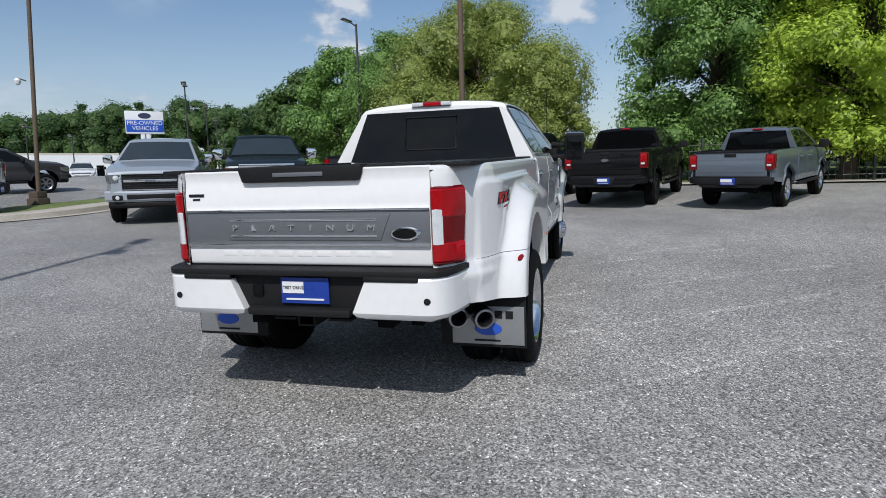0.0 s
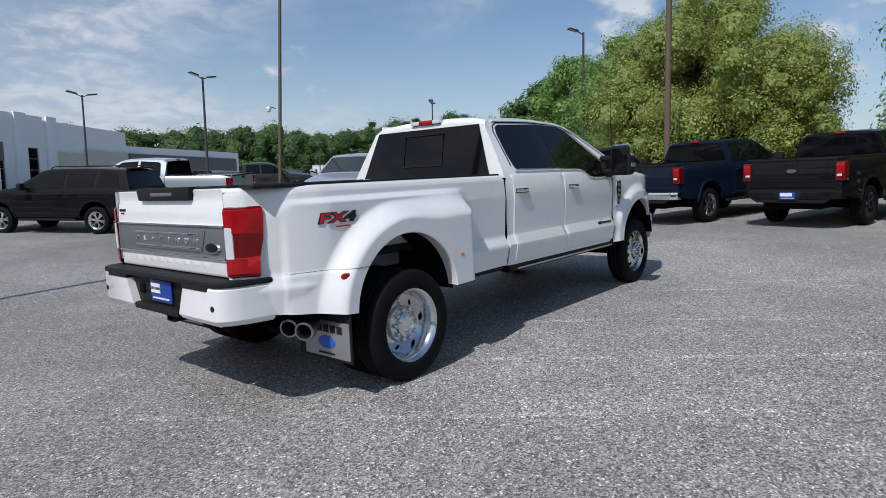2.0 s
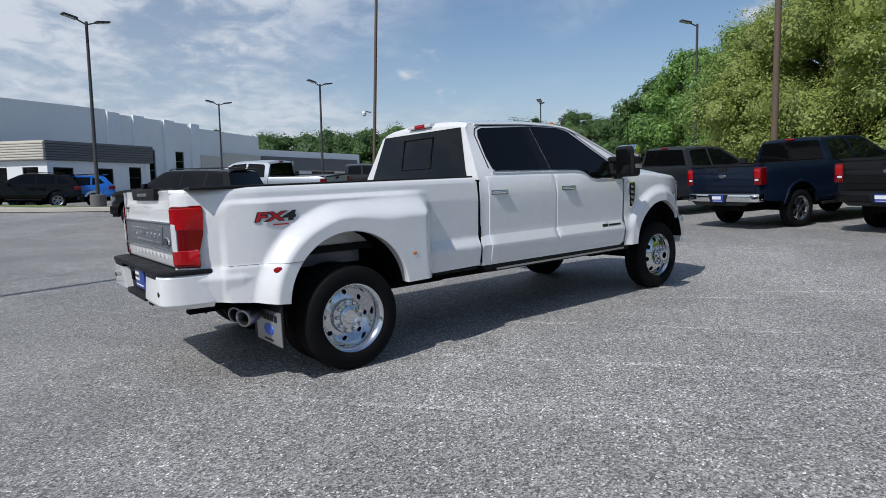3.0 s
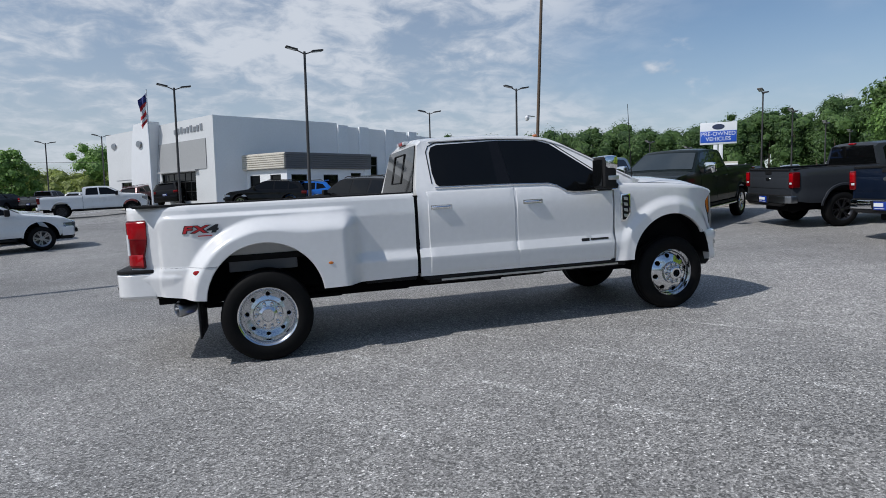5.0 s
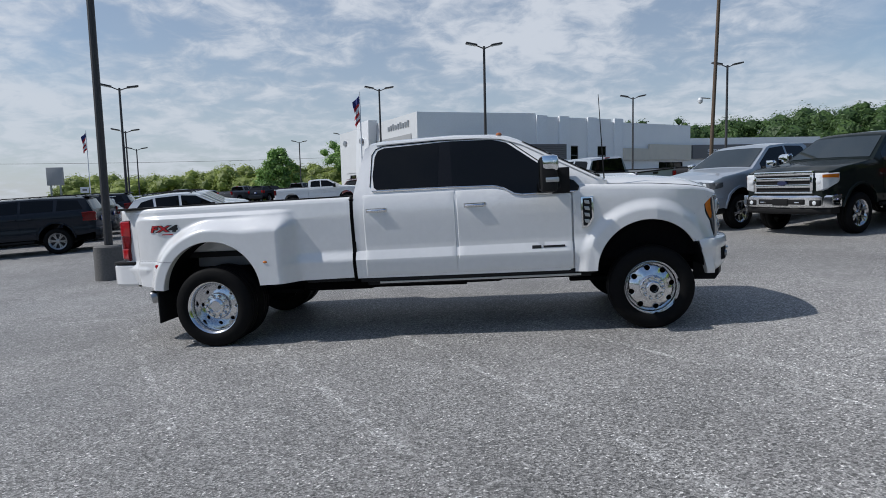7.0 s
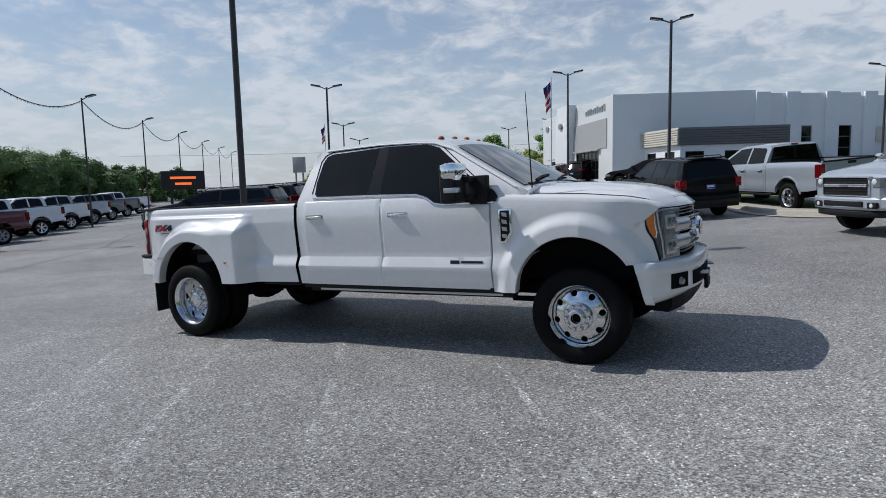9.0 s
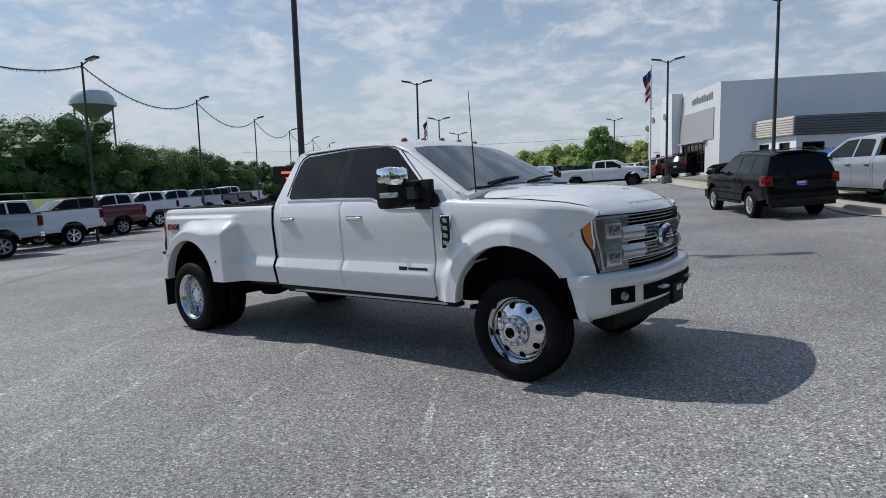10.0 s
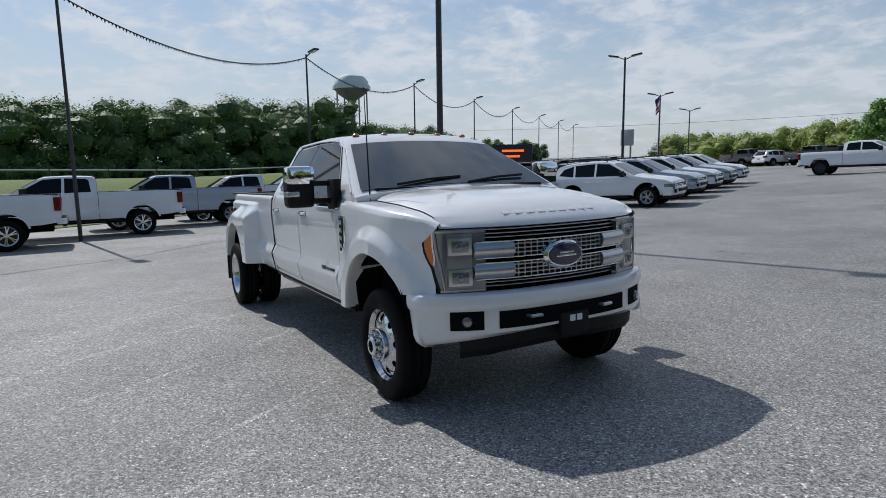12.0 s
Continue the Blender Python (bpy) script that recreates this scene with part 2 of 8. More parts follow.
DARK_RED_LENS = material("dark_red_lens", (0.13, 0.002, 0.004), 0.12, coat=0.3, vary=0.2, scale=20, spec=0.3)
MARKER_AMBER = material("dull_amber_lens", (0.42, 0.13, 0.03), 0.2, coat=0.8, vary=0.1, scale=30)
PILLAR = material("gloss_black_pillar", (0.007, 0.007, 0.008), 0.12, vary=0.1, scale=6, spec=0.3)
BLADE = material("bright_grille_blade", (0.52, 0.53, 0.55), 0.3, 1.0, vary=0.05, scale=8)
LAMP_GREY = material("lamp_reflector", (0.25, 0.26, 0.28), 0.3, 0.5, coat=0.8, vary=0.1, scale=14)
AMBER = material("amber_lens", (0.62, 0.17, 0.012), 0.15, coat=1.0, vary=0.1, scale=30)
SATIN_GREY = material("satin_grey_trim", (0.17, 0.18, 0.20), 0.42, 0.4, vary=0.06, scale=10)
SATIN_SILVER = material("satin_silver", (0.55, 0.56, 0.57), 0.28, 0.9, vary=0.05, scale=10)
BLUE_PLATE = material("blue_plate", (0.012, 0.045, 0.30), 0.35, vary=0.1, scale=12)
WHITE_PLATE = material("white_print", (0.75, 0.76, 0.78), 0.4, vary=0.05, scale=20)
DECAL_RED = material("decal_red", (0.48, 0.014, 0.02), 0.45, vary=0.08, scale=20)
PALE_PLATE = material("pale_plate", (0.34, 0.35, 0.36), 0.35, 0.6, vary=0.08, scale=10)
LOGO_BLUE = material("badge_blue", (0.004, 0.011, 0.06), 0.12, coat=1.0, vary=0.05, scale=20)
STEEL_POLE = material("painted_steel_pole", (0.045, 0.043, 0.045), 0.5, vary=0.25, scale=1.5)
BROWN_POLE = material("weathered_brown_pole", (0.12, 0.085, 0.06), 0.8, vary=0.3, scale=1.5, bump=0.3)
LAMP_GLASS = material("lamp_glass", (0.5, 0.52, 0.52), 0.2, vary=0.1, scale=10)
BARK = material("bark", (0.09, 0.07, 0.05), 0.9, vary=0.4, scale=3, bump=0.8, bump_scale=14)
LEAF_LIGHT = leaf_material("leaves_light", (0.135, 0.185, 0.042), (0.410, 0.480, 0.125))
LEAF_MID = leaf_material("leaves_mid", (0.085, 0.175, 0.042), (0.290, 0.470, 0.120))
LEAF_DARK = leaf_material("leaves_dark", (0.042, 0.092, 0.027), (0.150, 0.250, 0.068))
LEAF_LIME = leaf_material("leaves_lime", (0.22, 0.34, 0.030), (0.60, 0.76, 0.10))
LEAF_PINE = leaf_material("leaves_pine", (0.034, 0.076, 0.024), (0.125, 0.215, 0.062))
WALL_WHITE = material("white_wall_panels", (0.84, 0.85, 0.86), 0.5, vary=0.05, scale=0.6)
WALL_MID = material("mid_grey_panels", (0.34, 0.345, 0.35), 0.5, vary=0.06, scale=0.6)
WALL_SHADE = material("grey_wall_panels", (0.68, 0.69, 0.70), 0.45, 0.2, vary=0.05, scale=0.6)
WALL_GREY = material("dark_grey_cladding", (0.15, 0.15, 0.155), 0.6, vary=0.1, scale=1)
LOUVRE = material("beige_louvre", (0.62, 0.58, 0.50), 0.55, vary=0.08, scale=2)
SIGN_BLUE = material("sign_blue", (0.02, 0.09, 0.50), 0.4, vary=0.06, scale=2)
SIGN_WHITE = material("sign_white", (0.75, 0.77, 0.80), 0.4, vary=0.04, scale=2)
IRON = material("black_iron", (0.012, 0.012, 0.013), 0.5, vary=0.2, scale=4)
BUNTING = material("dark_bunting", (0.03, 0.03, 0.035), 0.7, vary=0.3, scale=4)
TOWER_PAINT = material("pale_tank_paint", (0.55, 0.62, 0.62), 0.5, vary=0.12, scale=0.4)
FLAG_RED = material("flag_red", (0.45, 0.03, 0.04), 0.8, vary=0.1, scale=3)
FLAG_BLUE = material("flag_blue", (0.03, 0.04, 0.18), 0.8, vary=0.1, scale=3)
LED = material("led_letters", (1.0, 0.16, 0.03), 0.5, emit=0.9)


# ---- mesh tools ----
def part(name, bm, mats, parent=None, label="", smooth=28):
    """Links a bmesh as one mesh object under a thing or a part."""
    if isinstance(bm, bpy.types.Mesh):
        me = bm
    else:
        if smooth:
            bm.normal_update()
            for f in bm.faces:
                f.smooth = True
            for e in bm.edges:
                if len(e.link_faces) == 2 and e.calc_face_angle(0) > radians(smooth):
                    e.smooth = False
        me = bpy.data.meshes.new(name)
        bm.to_mesh(me)
        bm.free()
        for m in (mats if isinstance(mats, (list, tuple)) else [mats]):
            me.materials.append(m)
    ob = new(name, me)
    if parent:
        ob.parent = parent
    if label:
        ob["label"] = label
    return ob


def faces_from(bm, rows, close=False, mat=0):
    """Quads between rows of points of the same length."""
    vs = [[bm.verts.new(p) for p in r] for r in rows]
    for a, b in zip(vs, vs[1:]):
        k = len(a)
        for i in range(k if close else k - 1):
            j = (i + 1) % k
            f = bm.faces.new((a[i], a[j], b[j], b[i]))
            f.material_index = mat
    return vs


def box(bm, x0, x1, y0, y1, z0, z1, bevel=0.0, mat=0, seg=2, m=None):
    d = bmesh.ops.create_cube(bm, size=1, matrix=Matrix.LocRotScale(((x0 + x1) / 2, (y0 + y1) / 2, (z0 + z1) / 2), None, (abs(x1 - x0), abs(y1 - y0), abs(z1 - z0))))
    vs = d["verts"]
    fs = {f for v in vs for f in v.link_faces}
    if bevel:
        r = bmesh.ops.bevel(bm, geom=list({e for v in vs for e in v.link_edges}), offset=bevel, segments=seg, profile=0.6, affect="EDGES")
        fs = {f for f in r["faces"]} | {f for f in fs if f.is_valid}
        vs = list({v for f in fs for v in f.verts})
    for f in fs:
        f.material_index = mat
    if m is not None:
        bmesh.ops.transform(bm, matrix=m, verts=vs)
    return bm


def boxes(*rows, bevel=0.0, m=None):
    bm = bmesh.new()
    for r in rows:
        box(bm, *r, bevel=bevel, m=m)
    return bm


def prism(poly, y0, y1, bevel=0.0, axis="y", mat=0, bm=None):
    """A flat outline in two axes, given thickness along the third."""
    bm = bm or bmesh.new()

    def at(u, v, w):
        return (u, w, v) if axis == "y" else (w, u, v) if axis == "x" else (u, v, w)
    a = [bm.verts.new(at(u, v, y0)) for u, v in poly]
    b = [bm.verts.new(at(u, v, y1)) for u, v in poly]
    fs = [bm.faces.new(a), bm.faces.new(b[::-1])]
    for i in range(len(a)):
        j = (i + 1) % len(a)
        fs.append(bm.faces.new((a[j], a[i], b[i], b[j])))
    bmesh.ops.recalc_face_normals(bm, faces=fs)
    for f in fs:
        f.material_index = mat
    if bevel:
        bmesh.ops.bevel(bm, geom=list({e for f in fs for e in f.edges}), offset=bevel, segments=2, profile=0.6, affect="EDGES")
    return bm


def lathe(profile, seg=32, axis="y", bm=None, mat=0, centre=(0, 0, 0)):
    """Turns (radius, height) points round an axis."""
    bm = bm or bmesh.new()
    rows = []
    for k in range(seg):
        a = 2 * math.pi * k / seg
        c, s = math.cos(a), math.sin(a)
        row = []
        for r, h in profile:
            p = (r * c, h, r * s) if axis == "y" else (h, r * c, r * s) if axis == "x" else (r * c, r * s, h)
            row.append((p[0] + centre[0], p[1] + centre[1], p[2] + centre[2]))
        rows.append(row)
    vs = [[bm.verts.new(p) for p in r] for r in rows]
    fs = []
    for k in range(seg):
        a, b = vs[k], vs[(k + 1) % seg]
        for i in range(len(profile) - 1):
            f = bm.faces.new((a[i], a[i + 1], b[i + 1], b[i]))
            f.material_index = mat
            fs.append(f)
    for i in (0, len(profile) - 1):
        if profile[i][0] < 0.02:
            f = bm.faces.new([vs[k][i] for k in range(seg)])
            f.material_index = mat
            fs.append(f)
    bmesh.ops.recalc_face_normals(bm, faces=fs)
    return bm


def tube(path, radius, seg=10, bm=None, mat=0, cap=True):
    """A round bar along a path; radius may be one number or one per point."""
    bm = bm or bmesh.new()
    pts = [Vector(p) for p in path]
    rad = radius if isinstance(radius, (list, tuple)) else [radius] * len(pts)
    rows = []
    for i, p in enumerate(pts):
        d = (pts[min(i + 1, len(pts) - 1)] - pts[max(i - 1, 0)]).normalized()
        u = d.orthogonal().normalized() if abs(d.z) < 0.95 else (Vector((1, 0, 0)) - d * d.x).normalized()
        if abs(d.z) < 0.95:
            u = d.cross(Vector((0, 0, 1))).normalized()
        v = d.cross(u)
        rows.append([p + (u * math.cos(2 * math.pi * k / seg) + v * math.sin(2 * math.pi * k / seg)) * rad[i] for k in range(seg)])
    vs = faces_from(bm, rows, close=True, mat=mat)
    if cap:
        bm.faces.new(vs[0]).material_index = mat
        bm.faces.new(vs[-1][::-1]).material_index = mat
    bmesh.ops.recalc_face_normals(bm, faces=bm.faces[:])
    return bm


def sheet(points, mats, name, parent=None, label=""):
    bm = bmesh.new()
    faces_from(bm, points)
    return part(name, bm, mats, parent, label)


def letters(text, size, depth=0.004, bold=0.0):
    """Flat letters as a mesh, standing in the x-z plane, facing -y, centred."""
    cu = bpy.data.curves.new("letters", "FONT")
    cu.body, cu.size, cu.extrude, cu.align_x, cu.align_y = text, size, depth, "CENTER", "CENTER"
    cu.offset = bold
    ob = bpy.data.objects.new("letters", cu)
    scene.collection.objects.link(ob)
    me = bpy.data.meshes.new_from_object(ob.evaluated_get(bpy.context.evaluated_depsgraph_get()))
    bpy.data.objects.remove(ob)
    bpy.data.curves.remove(cu)
    me.transform(Matrix.Rotation(radians(90), 4, "X"))
    return me


# ---- the ground ----
def height(x, y):
    """The lot climbs gently along the truck and away towards the showroom."""
    x, y = max(-60, min(60, x)), min(y, 50)
    s = min(1.0, max(0.0, (x + 10) / 8))
    z = 0.03 - 0.02 * math.exp(-((x - 3) / 5) ** 2 - ((y - 16) / 4.5) ** 2) - 0.5 * math.exp(-((x - 2.6) / 4) ** 2 - ((y - 32) / 4) ** 2) + 0.034 * x + 0.016 * max(0.0, min(x, 16) - 4.5) + 0.036 * max(0.0, y - 4) + 0.022 * s * max(0.0, y - 14)
    z = z if z < 1.5 else 1.5 + 0.6 * math.tanh((z - 1.5) / 0.6)
    return z - 0.6 * math.exp(-((x - 35) / 9) ** 2 - ((y - 38) / 9) ** 2)


def on_ground(x, y, heading=0.0, up=0.0):
    """A pose on the ground that leans with the slope."""
    e = 1.2
    c, s = math.cos(radians(heading)), math.sin(radians(heading))
    fwd = Vector((c, s, (height(x + e * c, y + e * s) - height(x - e * c, y - e * s)) / (2 * e))).normalized()
    left = Vector((-s, c, (height(x - e * s, y + e * c) - height(x + e * s, y - e * c)) / (2 * e)))
    nrm = fwd.cross(left).normalized()
    left = nrm.cross(fwd)
    m = Matrix((fwd, left, nrm)).transposed().to_4x4()
    m.translation = (x, y, height(x, y) + up)
    return m


steps = [-900, -500, -300, -200, -140, -100, -80] + [v for v in range(-60, 61)] + [80, 100, 140, 200, 300, 500, 900]
bm = bmesh.new()
faces_from(bm, [[(x, y, height(x, y)) for y in steps] for x in steps])
bmesh.ops.recalc_face_normals(bm, faces=bm.faces[:])
ground = tagged(part("ground", bm, ASPHALT, smooth=60), "worn grey asphalt lot with pale chippings", "ground", kind="structure")
if ground.data.polygons[0].normal.z < 0:
    ground.data.flip_normals()


# ---- vehicles ----
def make_tyre(r, rim_r, w):
    h = w / 2
    bm = lathe([(rim_r, -h * 0.8), (rim_r + 0.012, -h * 0.94), (rim_r + (r - rim_r) * 0.45, -h), (r - 0.035, -h * 0.93), (r - 0.012, -h * 0.80), (r, -h * 0.62),
                (r, -h * 0.24), (r - 0.011, -h * 0.22), (r - 0.011, -h * 0.16), (r, -h * 0.14), (r, h * 0.14), (r - 0.011, h * 0.16), (r - 0.011, h * 0.22), (r, h * 0.24),
                (r, h * 0.62), (r - 0.012, h * 0.80), (r - 0.035, h * 0.93), (rim_r + (r - rim_r) * 0.45, h), (rim_r + 0.012, h * 0.94), (rim_r, h * 0.8)], 48 if rim_r == 0.262 else 26)
    me = bpy.data.meshes.new("tyre")
    for f in bm.faces:
        f.smooth = True
    bm.to_mesh(me)
    bm.free()
    me.materials.append(RUBBER)
    return me


def make_rim(r, w, spokes, mat, dark=DARK_ALLOY):
    """A cast wheel, its face towards -y: barrel, lip, tapered double spokes and a hub cap."""
    h = w / 2
    bm = lathe([(r - 0.02, h * 0.7), (r - 0.045, -h * 0.5), (r - 0.012, -h * 0.86), (r + 0.004, -h * 0.92), (r + 0.004, h * 0.8)], 26)
    lathe([(0.002, -h * 0.02), (r - 0.03, h * 0.1)], 18, bm=bm, mat=1)
    for k in range(spokes):
        a0 = 2 * math.pi * k / spokes
        for off in (-0.16, 0.16):
            rows = []
            for rr, half, y in ((0.05, 0.026, -h * 0.62), (r * 0.55, 0.020, -h * 0.68), (r - 0.02, 0.024, -h * 0.80)):
                a = a0 + off * (0.35 + 0.65 * rr / r) * (1.5 if spokes < 6 else 1.0)
                c, s = math.cos(a), math.sin(a)
                rows.append([(rr * c - q * half * s, y + d, rr * s + q * half * c) for q, d in ((-1, 0.03), (-0.7, 0), (0.7, 0), (1, 0.03))])
            faces_from(bm, rows)
    lathe([(0.062, -h * 0.55), (0.060, -h * 0.76), (0.045, -h * 0.80), (0.002, -h * 0.81)], 14, bm=bm)
    for k in range(5):
        a = 2 * math.pi * k / 5
        lathe([(0.010, -h * 0.5), (0.010, -h * 0.74), (0.002, -h * 0.75)], 8, bm=bm, mat=1, centre=(0.085 * math.cos(a), 0, 0.085 * math.sin(a)))
    bmesh.ops.recalc_face_normals(bm, faces=bm.faces[:])
    me = bpy.data.meshes.new("rim")
    for f in bm.faces:
        f.smooth = f.material_index == 0 and len(f.verts) == 4
    for e in bm.edges:
        if len(e.link_faces) == 2 and e.calc_face_angle(0) > 0.5:
            e.smooth = False
    bm.to_mesh(me)
    bm.free()
    me.materials.append(mat)
    me.materials.append(dark)
    return me


MESHES = {}


def shared(key, make):
    if key not in MESHES:
        MESHES[key] = make()
    return MESHES[key]


def add_wheel(parent, x, side, r, rim_r, w, y_face, rim_me, label=""):
    """A wheel whose outer face lies y_face from the middle; side is -1 for the right of the vehicle."""
    drum = shared(("drum", round(rim_r, 3)), lambda: drum_mesh(rim_r))
    wheel = part("wheel", drum, None, parent, label)
    yc = y_face - w / 2
    wheel.matrix_local = pose(x, side * yc, r, 0, random.uniform(0, 360), 0 if side < 0 else 180)
    part("tyre", shared(("tyre", r, rim_r, w), lambda: make_tyre(r, rim_r, w)), None, wheel)
    part("rim", rim_me, None, wheel)
    return wheel


def drum_mesh(rim_r):
    bm = lathe([(0.002, 0.118), (rim_r * 0.62, 0.118), (rim_r * 0.62, 0.092), (0.002, 0.092)], 20)
    me = bpy.data.meshes.new("wheel")
    bm.to_mesh(me)
    bm.free()
    me.materials.append(UNDER)
    return me


def side_curve(s):
    """Half width of the body at a height, for a vehicle of spec s."""
    W, belt, rk = s["W"], s["belt"], s["rocker"]
    keys = [(rk - 0.3, W - 0.04), (rk, W - 0.03), (rk + 0.20, W + s.get("ledge", 0.0)), (rk + 0.29, W - 0.026 - s.get("ledge", 0.0)), (rk + 0.45, W - 0.022 - s.get("ledge", 0.0) * 0.5), (belt - 0.22, W - 0.015), (belt - 0.07, W - 0.03), (belt, W - 0.058)]
    tum = s.get("tumble", 0.45)

    def y(z):
        if z >= belt:
            return W - 0.058 - tum * (z - belt)
        for (z0, y0), (z1, y1) in zip(keys, keys[1:]):
            if z <= z1:
                return y0 + (y1 - y0) * max(0, (z - z0)) / (z1 - z0)
        return W
    return y


def curve(keys):
    """A piecewise line through (x, value) keys."""
    def f(x):
        if x <= keys[0][0]:
            return keys[0][1]
        for (a, va), (b, vb) in zip(keys, keys[1:]):
            if x <= b:
                return va + (vb - va) * (x - a) / (b - a)
        return keys[-1][1]
    return f


def arch_floor(s, rocker):
    arches = s["arches"]

    def f(x):
        z = rocker(x)
        for xc, zc, r in arches:
            if abs(x - xc) < r:
                z = max(z, zc + math.sqrt(r * r - (x - xc) ** 2))
        return z
    return f


def body_loft(s, x0, x1, top, rocker, plan, n_side=9, soft=0.07, crown=0.02, extra=()):
    """The outer skin between two stations: roof or bonnet, sides and the dark underside, open round the wheels."""
    Y, zb = side_curve(s), arch_floor(s, rocker)
    xs = set(np.linspace(x0, x1, 26).round(4).tolist()) | {x for x in extra if x0 < x < x1}
    for xc, zc, r in s["arches"]:
        for a in np.linspace(0, math.pi, 21):
            x = round(xc - r * math.cos(a), 4)
            if x0 < x < x1:
                xs.add(x)
        for e in (-1, 1):
            xs.add(round(min(max(xc + e * (r + 0.004), x0), x1), 4))
    rows = []
    for x in sorted(xs):
        zt, p, b = top(x), plan(x), zb(x)
        zs = zt - soft
        b = min(b, zs - 0.02)
        wt = Y(zs) * p
        half = [(0, zt), (wt * 0.45, zt - crown * 0.25), (wt * 0.78, zt - crown), (wt * 0.93, zt - crown - soft * 0.22), (wt * 0.985, zt - soft * 0.62)]
        marks = [z for z in (s["belt"], s["belt"] - 0.07, s["belt"] - 0.22, s["rocker"] + 0.45, s["rocker"] + 0.29, s["rocker"] + 0.20) if b < z < zs]
        marks = sorted(set(marks), reverse=True)
        lin = [zs + (b - zs) * k / (n_side - 1) for k in range(n_side)]
        for m in marks:
            k = min(range(1, n_side - 1), key=lambda i: abs(lin[i] - m))
            lin[k] = m
        lin = sorted(lin, reverse=True)
        half += [(Y(z) * p, z) for z in lin]
        half += [(Y(b) * p * 0.97, b - 0.004), (Y(b) * p * 0.8, b + 0.01), (0, b + 0.012)]
        rows.append([(x, -y, z) for y, z in half] + [(x, y, z) for y, z in half[-2:0:-1]])
    bm = bmesh.new()
    vs = faces_from(bm, rows, close=True)
    n = len(rows[0])
    k0 = 5 + n_side - 1
    bm.normal_update()
    for a, b in zip(vs, vs[1:]):
        for i in range(k0 + 1, n - k0 - 1):
            for f in a[i].link_faces:
                if b[i] in f.verts and (a[(i + 1) % n] in f.verts):
                    f.material_index = 1
    bm.faces.new(vs[0])
    bm.faces.new(vs[-1][::-1])
    bmesh.ops.recalc_face_normals(bm, faces=bm.faces[:])
    return bm


def glass_side(s, poly, side, lift=0.005, mat=GLASS, name="window", parent=None, plan=None):
    Y = side_curve(s)
    p = plan or (lambda x: 1.0)
    bm = bmesh.new()
    out = [bm.verts.new((x, side * (Y(z) * p(x) + lift), z)) for x, z in poly]
    back = [bm.verts.new((x, side * (Y(z) * p(x) - 0.02), z)) for x, z in poly]
    bm.faces.new(out)
    for i in range(len(out)):
        j = (i + 1) % len(out)
        bm.faces.new((out[i], out[j], back[j], back[i]))
    bmesh.ops.recalc_face_normals(bm, faces=bm.faces[:])
    if bm.faces[0].normal.y * side < 0:
        bmesh.ops.reverse_faces(bm, faces=bm.faces[:])
    return part(name, bm, mat, parent, smooth=0)


def door_panel(s, x0, x1, z0, z1, side, plan, lift=0.006):
    """A door skin a little proud of the body, with turned-in edges."""
    Y = side_curve(s)
    bm = bmesh.new()
    marks = [s["rocker"] + 0.20, s["rocker"] + 0.29, s["rocker"] + 0.45, s["belt"] - 0.22, s["belt"] - 0.07, s["belt"]]
    zs = sorted({z0, z1} | {m for m in marks if z0 + 0.01 < m < z1 - 0.01})
    rows = []
    for z in [zs[0]] + zs + [zs[-1]]:
        rows.append([])
    xs = [x0, x0 + 0.005, x1 - 0.005, x1]
    rows = []
    for k, z in enumerate([zs[0] - 0.0] + [zs[0] + 0.008] + zs[1:-1] + [zs[-1] - 0.008] + [zs[-1]]):
        edge_z = k == 0 or z == zs[-1]
        rows.append([(x, side * (Y(z) * plan(x) + (-0.018 if (edge_z or i in (0, 3)) else lift)), z) for i, x in enumerate(xs)])
    faces_from(bm, rows)
    bmesh.ops.recalc_face_normals(bm, faces=bm.faces[:])
    bm.normal_update()
    if sum(f.normal.y * f.calc_area() for f in bm.faces) * side < 0:
        bmesh.ops.reverse_faces(bm, faces=bm.faces[:])
    return bm


def door_handle(x, y, z, side, mat, parent, k=1.0, out=0.035):
    bm = bmesh.new()
    tube([(x - 0.10 * k, y, z), (x - 0.085 * k, y + side * out, z), (x + 0.085 * k, y + side * out, z), (x + 0.10 * k, y, z)], 0.014 * k, 8, bm=bm)
    box(bm, x - 0.12 * k, x + 0.12 * k, y - 0.004, y + 0.006 * side + 0.004, z - 0.024 * k, z + 0.024 * k)
    return part("door_handle", bm, mat, parent, smooth=40)


def mirror(parent, x, y, z, side, mat, big=1.0):
    """A door mirror: rounded cap on a dark arm, glass towards the tail."""
    h, w = 0.105 * big, 0.21 * big
    bm = prism([(side * (0.0 + q * w) + y, z + v * h) for q, v in ((0.0, -0.75), (0.12, -1.0), (0.8, -0.9), (0.97, -0.6), (1.0, 0.5), (0.85, 0.95), (0.12, 1.0), (0.0, 0.8))], x - 0.055 * big, x + 0.065 * big, bevel=0.03 * big, axis="x")
    cap = part("mirror", bm, mat, parent, smooth=50)
    part("mirror_arm", boxes((x - 0.03, x + 0.03, y - side * 0.15, y + side * 0.03, z - 0.09 * big, z - 0.03 * big), bevel=0.012), BLACK_PLASTIC, cap)
    part("mirror_housing", boxes((x - 0.064 * big, x - 0.03 * big, y + side * 0.012, y + side * (w - 0.012), z - 0.9 * h, z + 0.9 * h), bevel=0.012), BLACK_PLASTIC, cap)


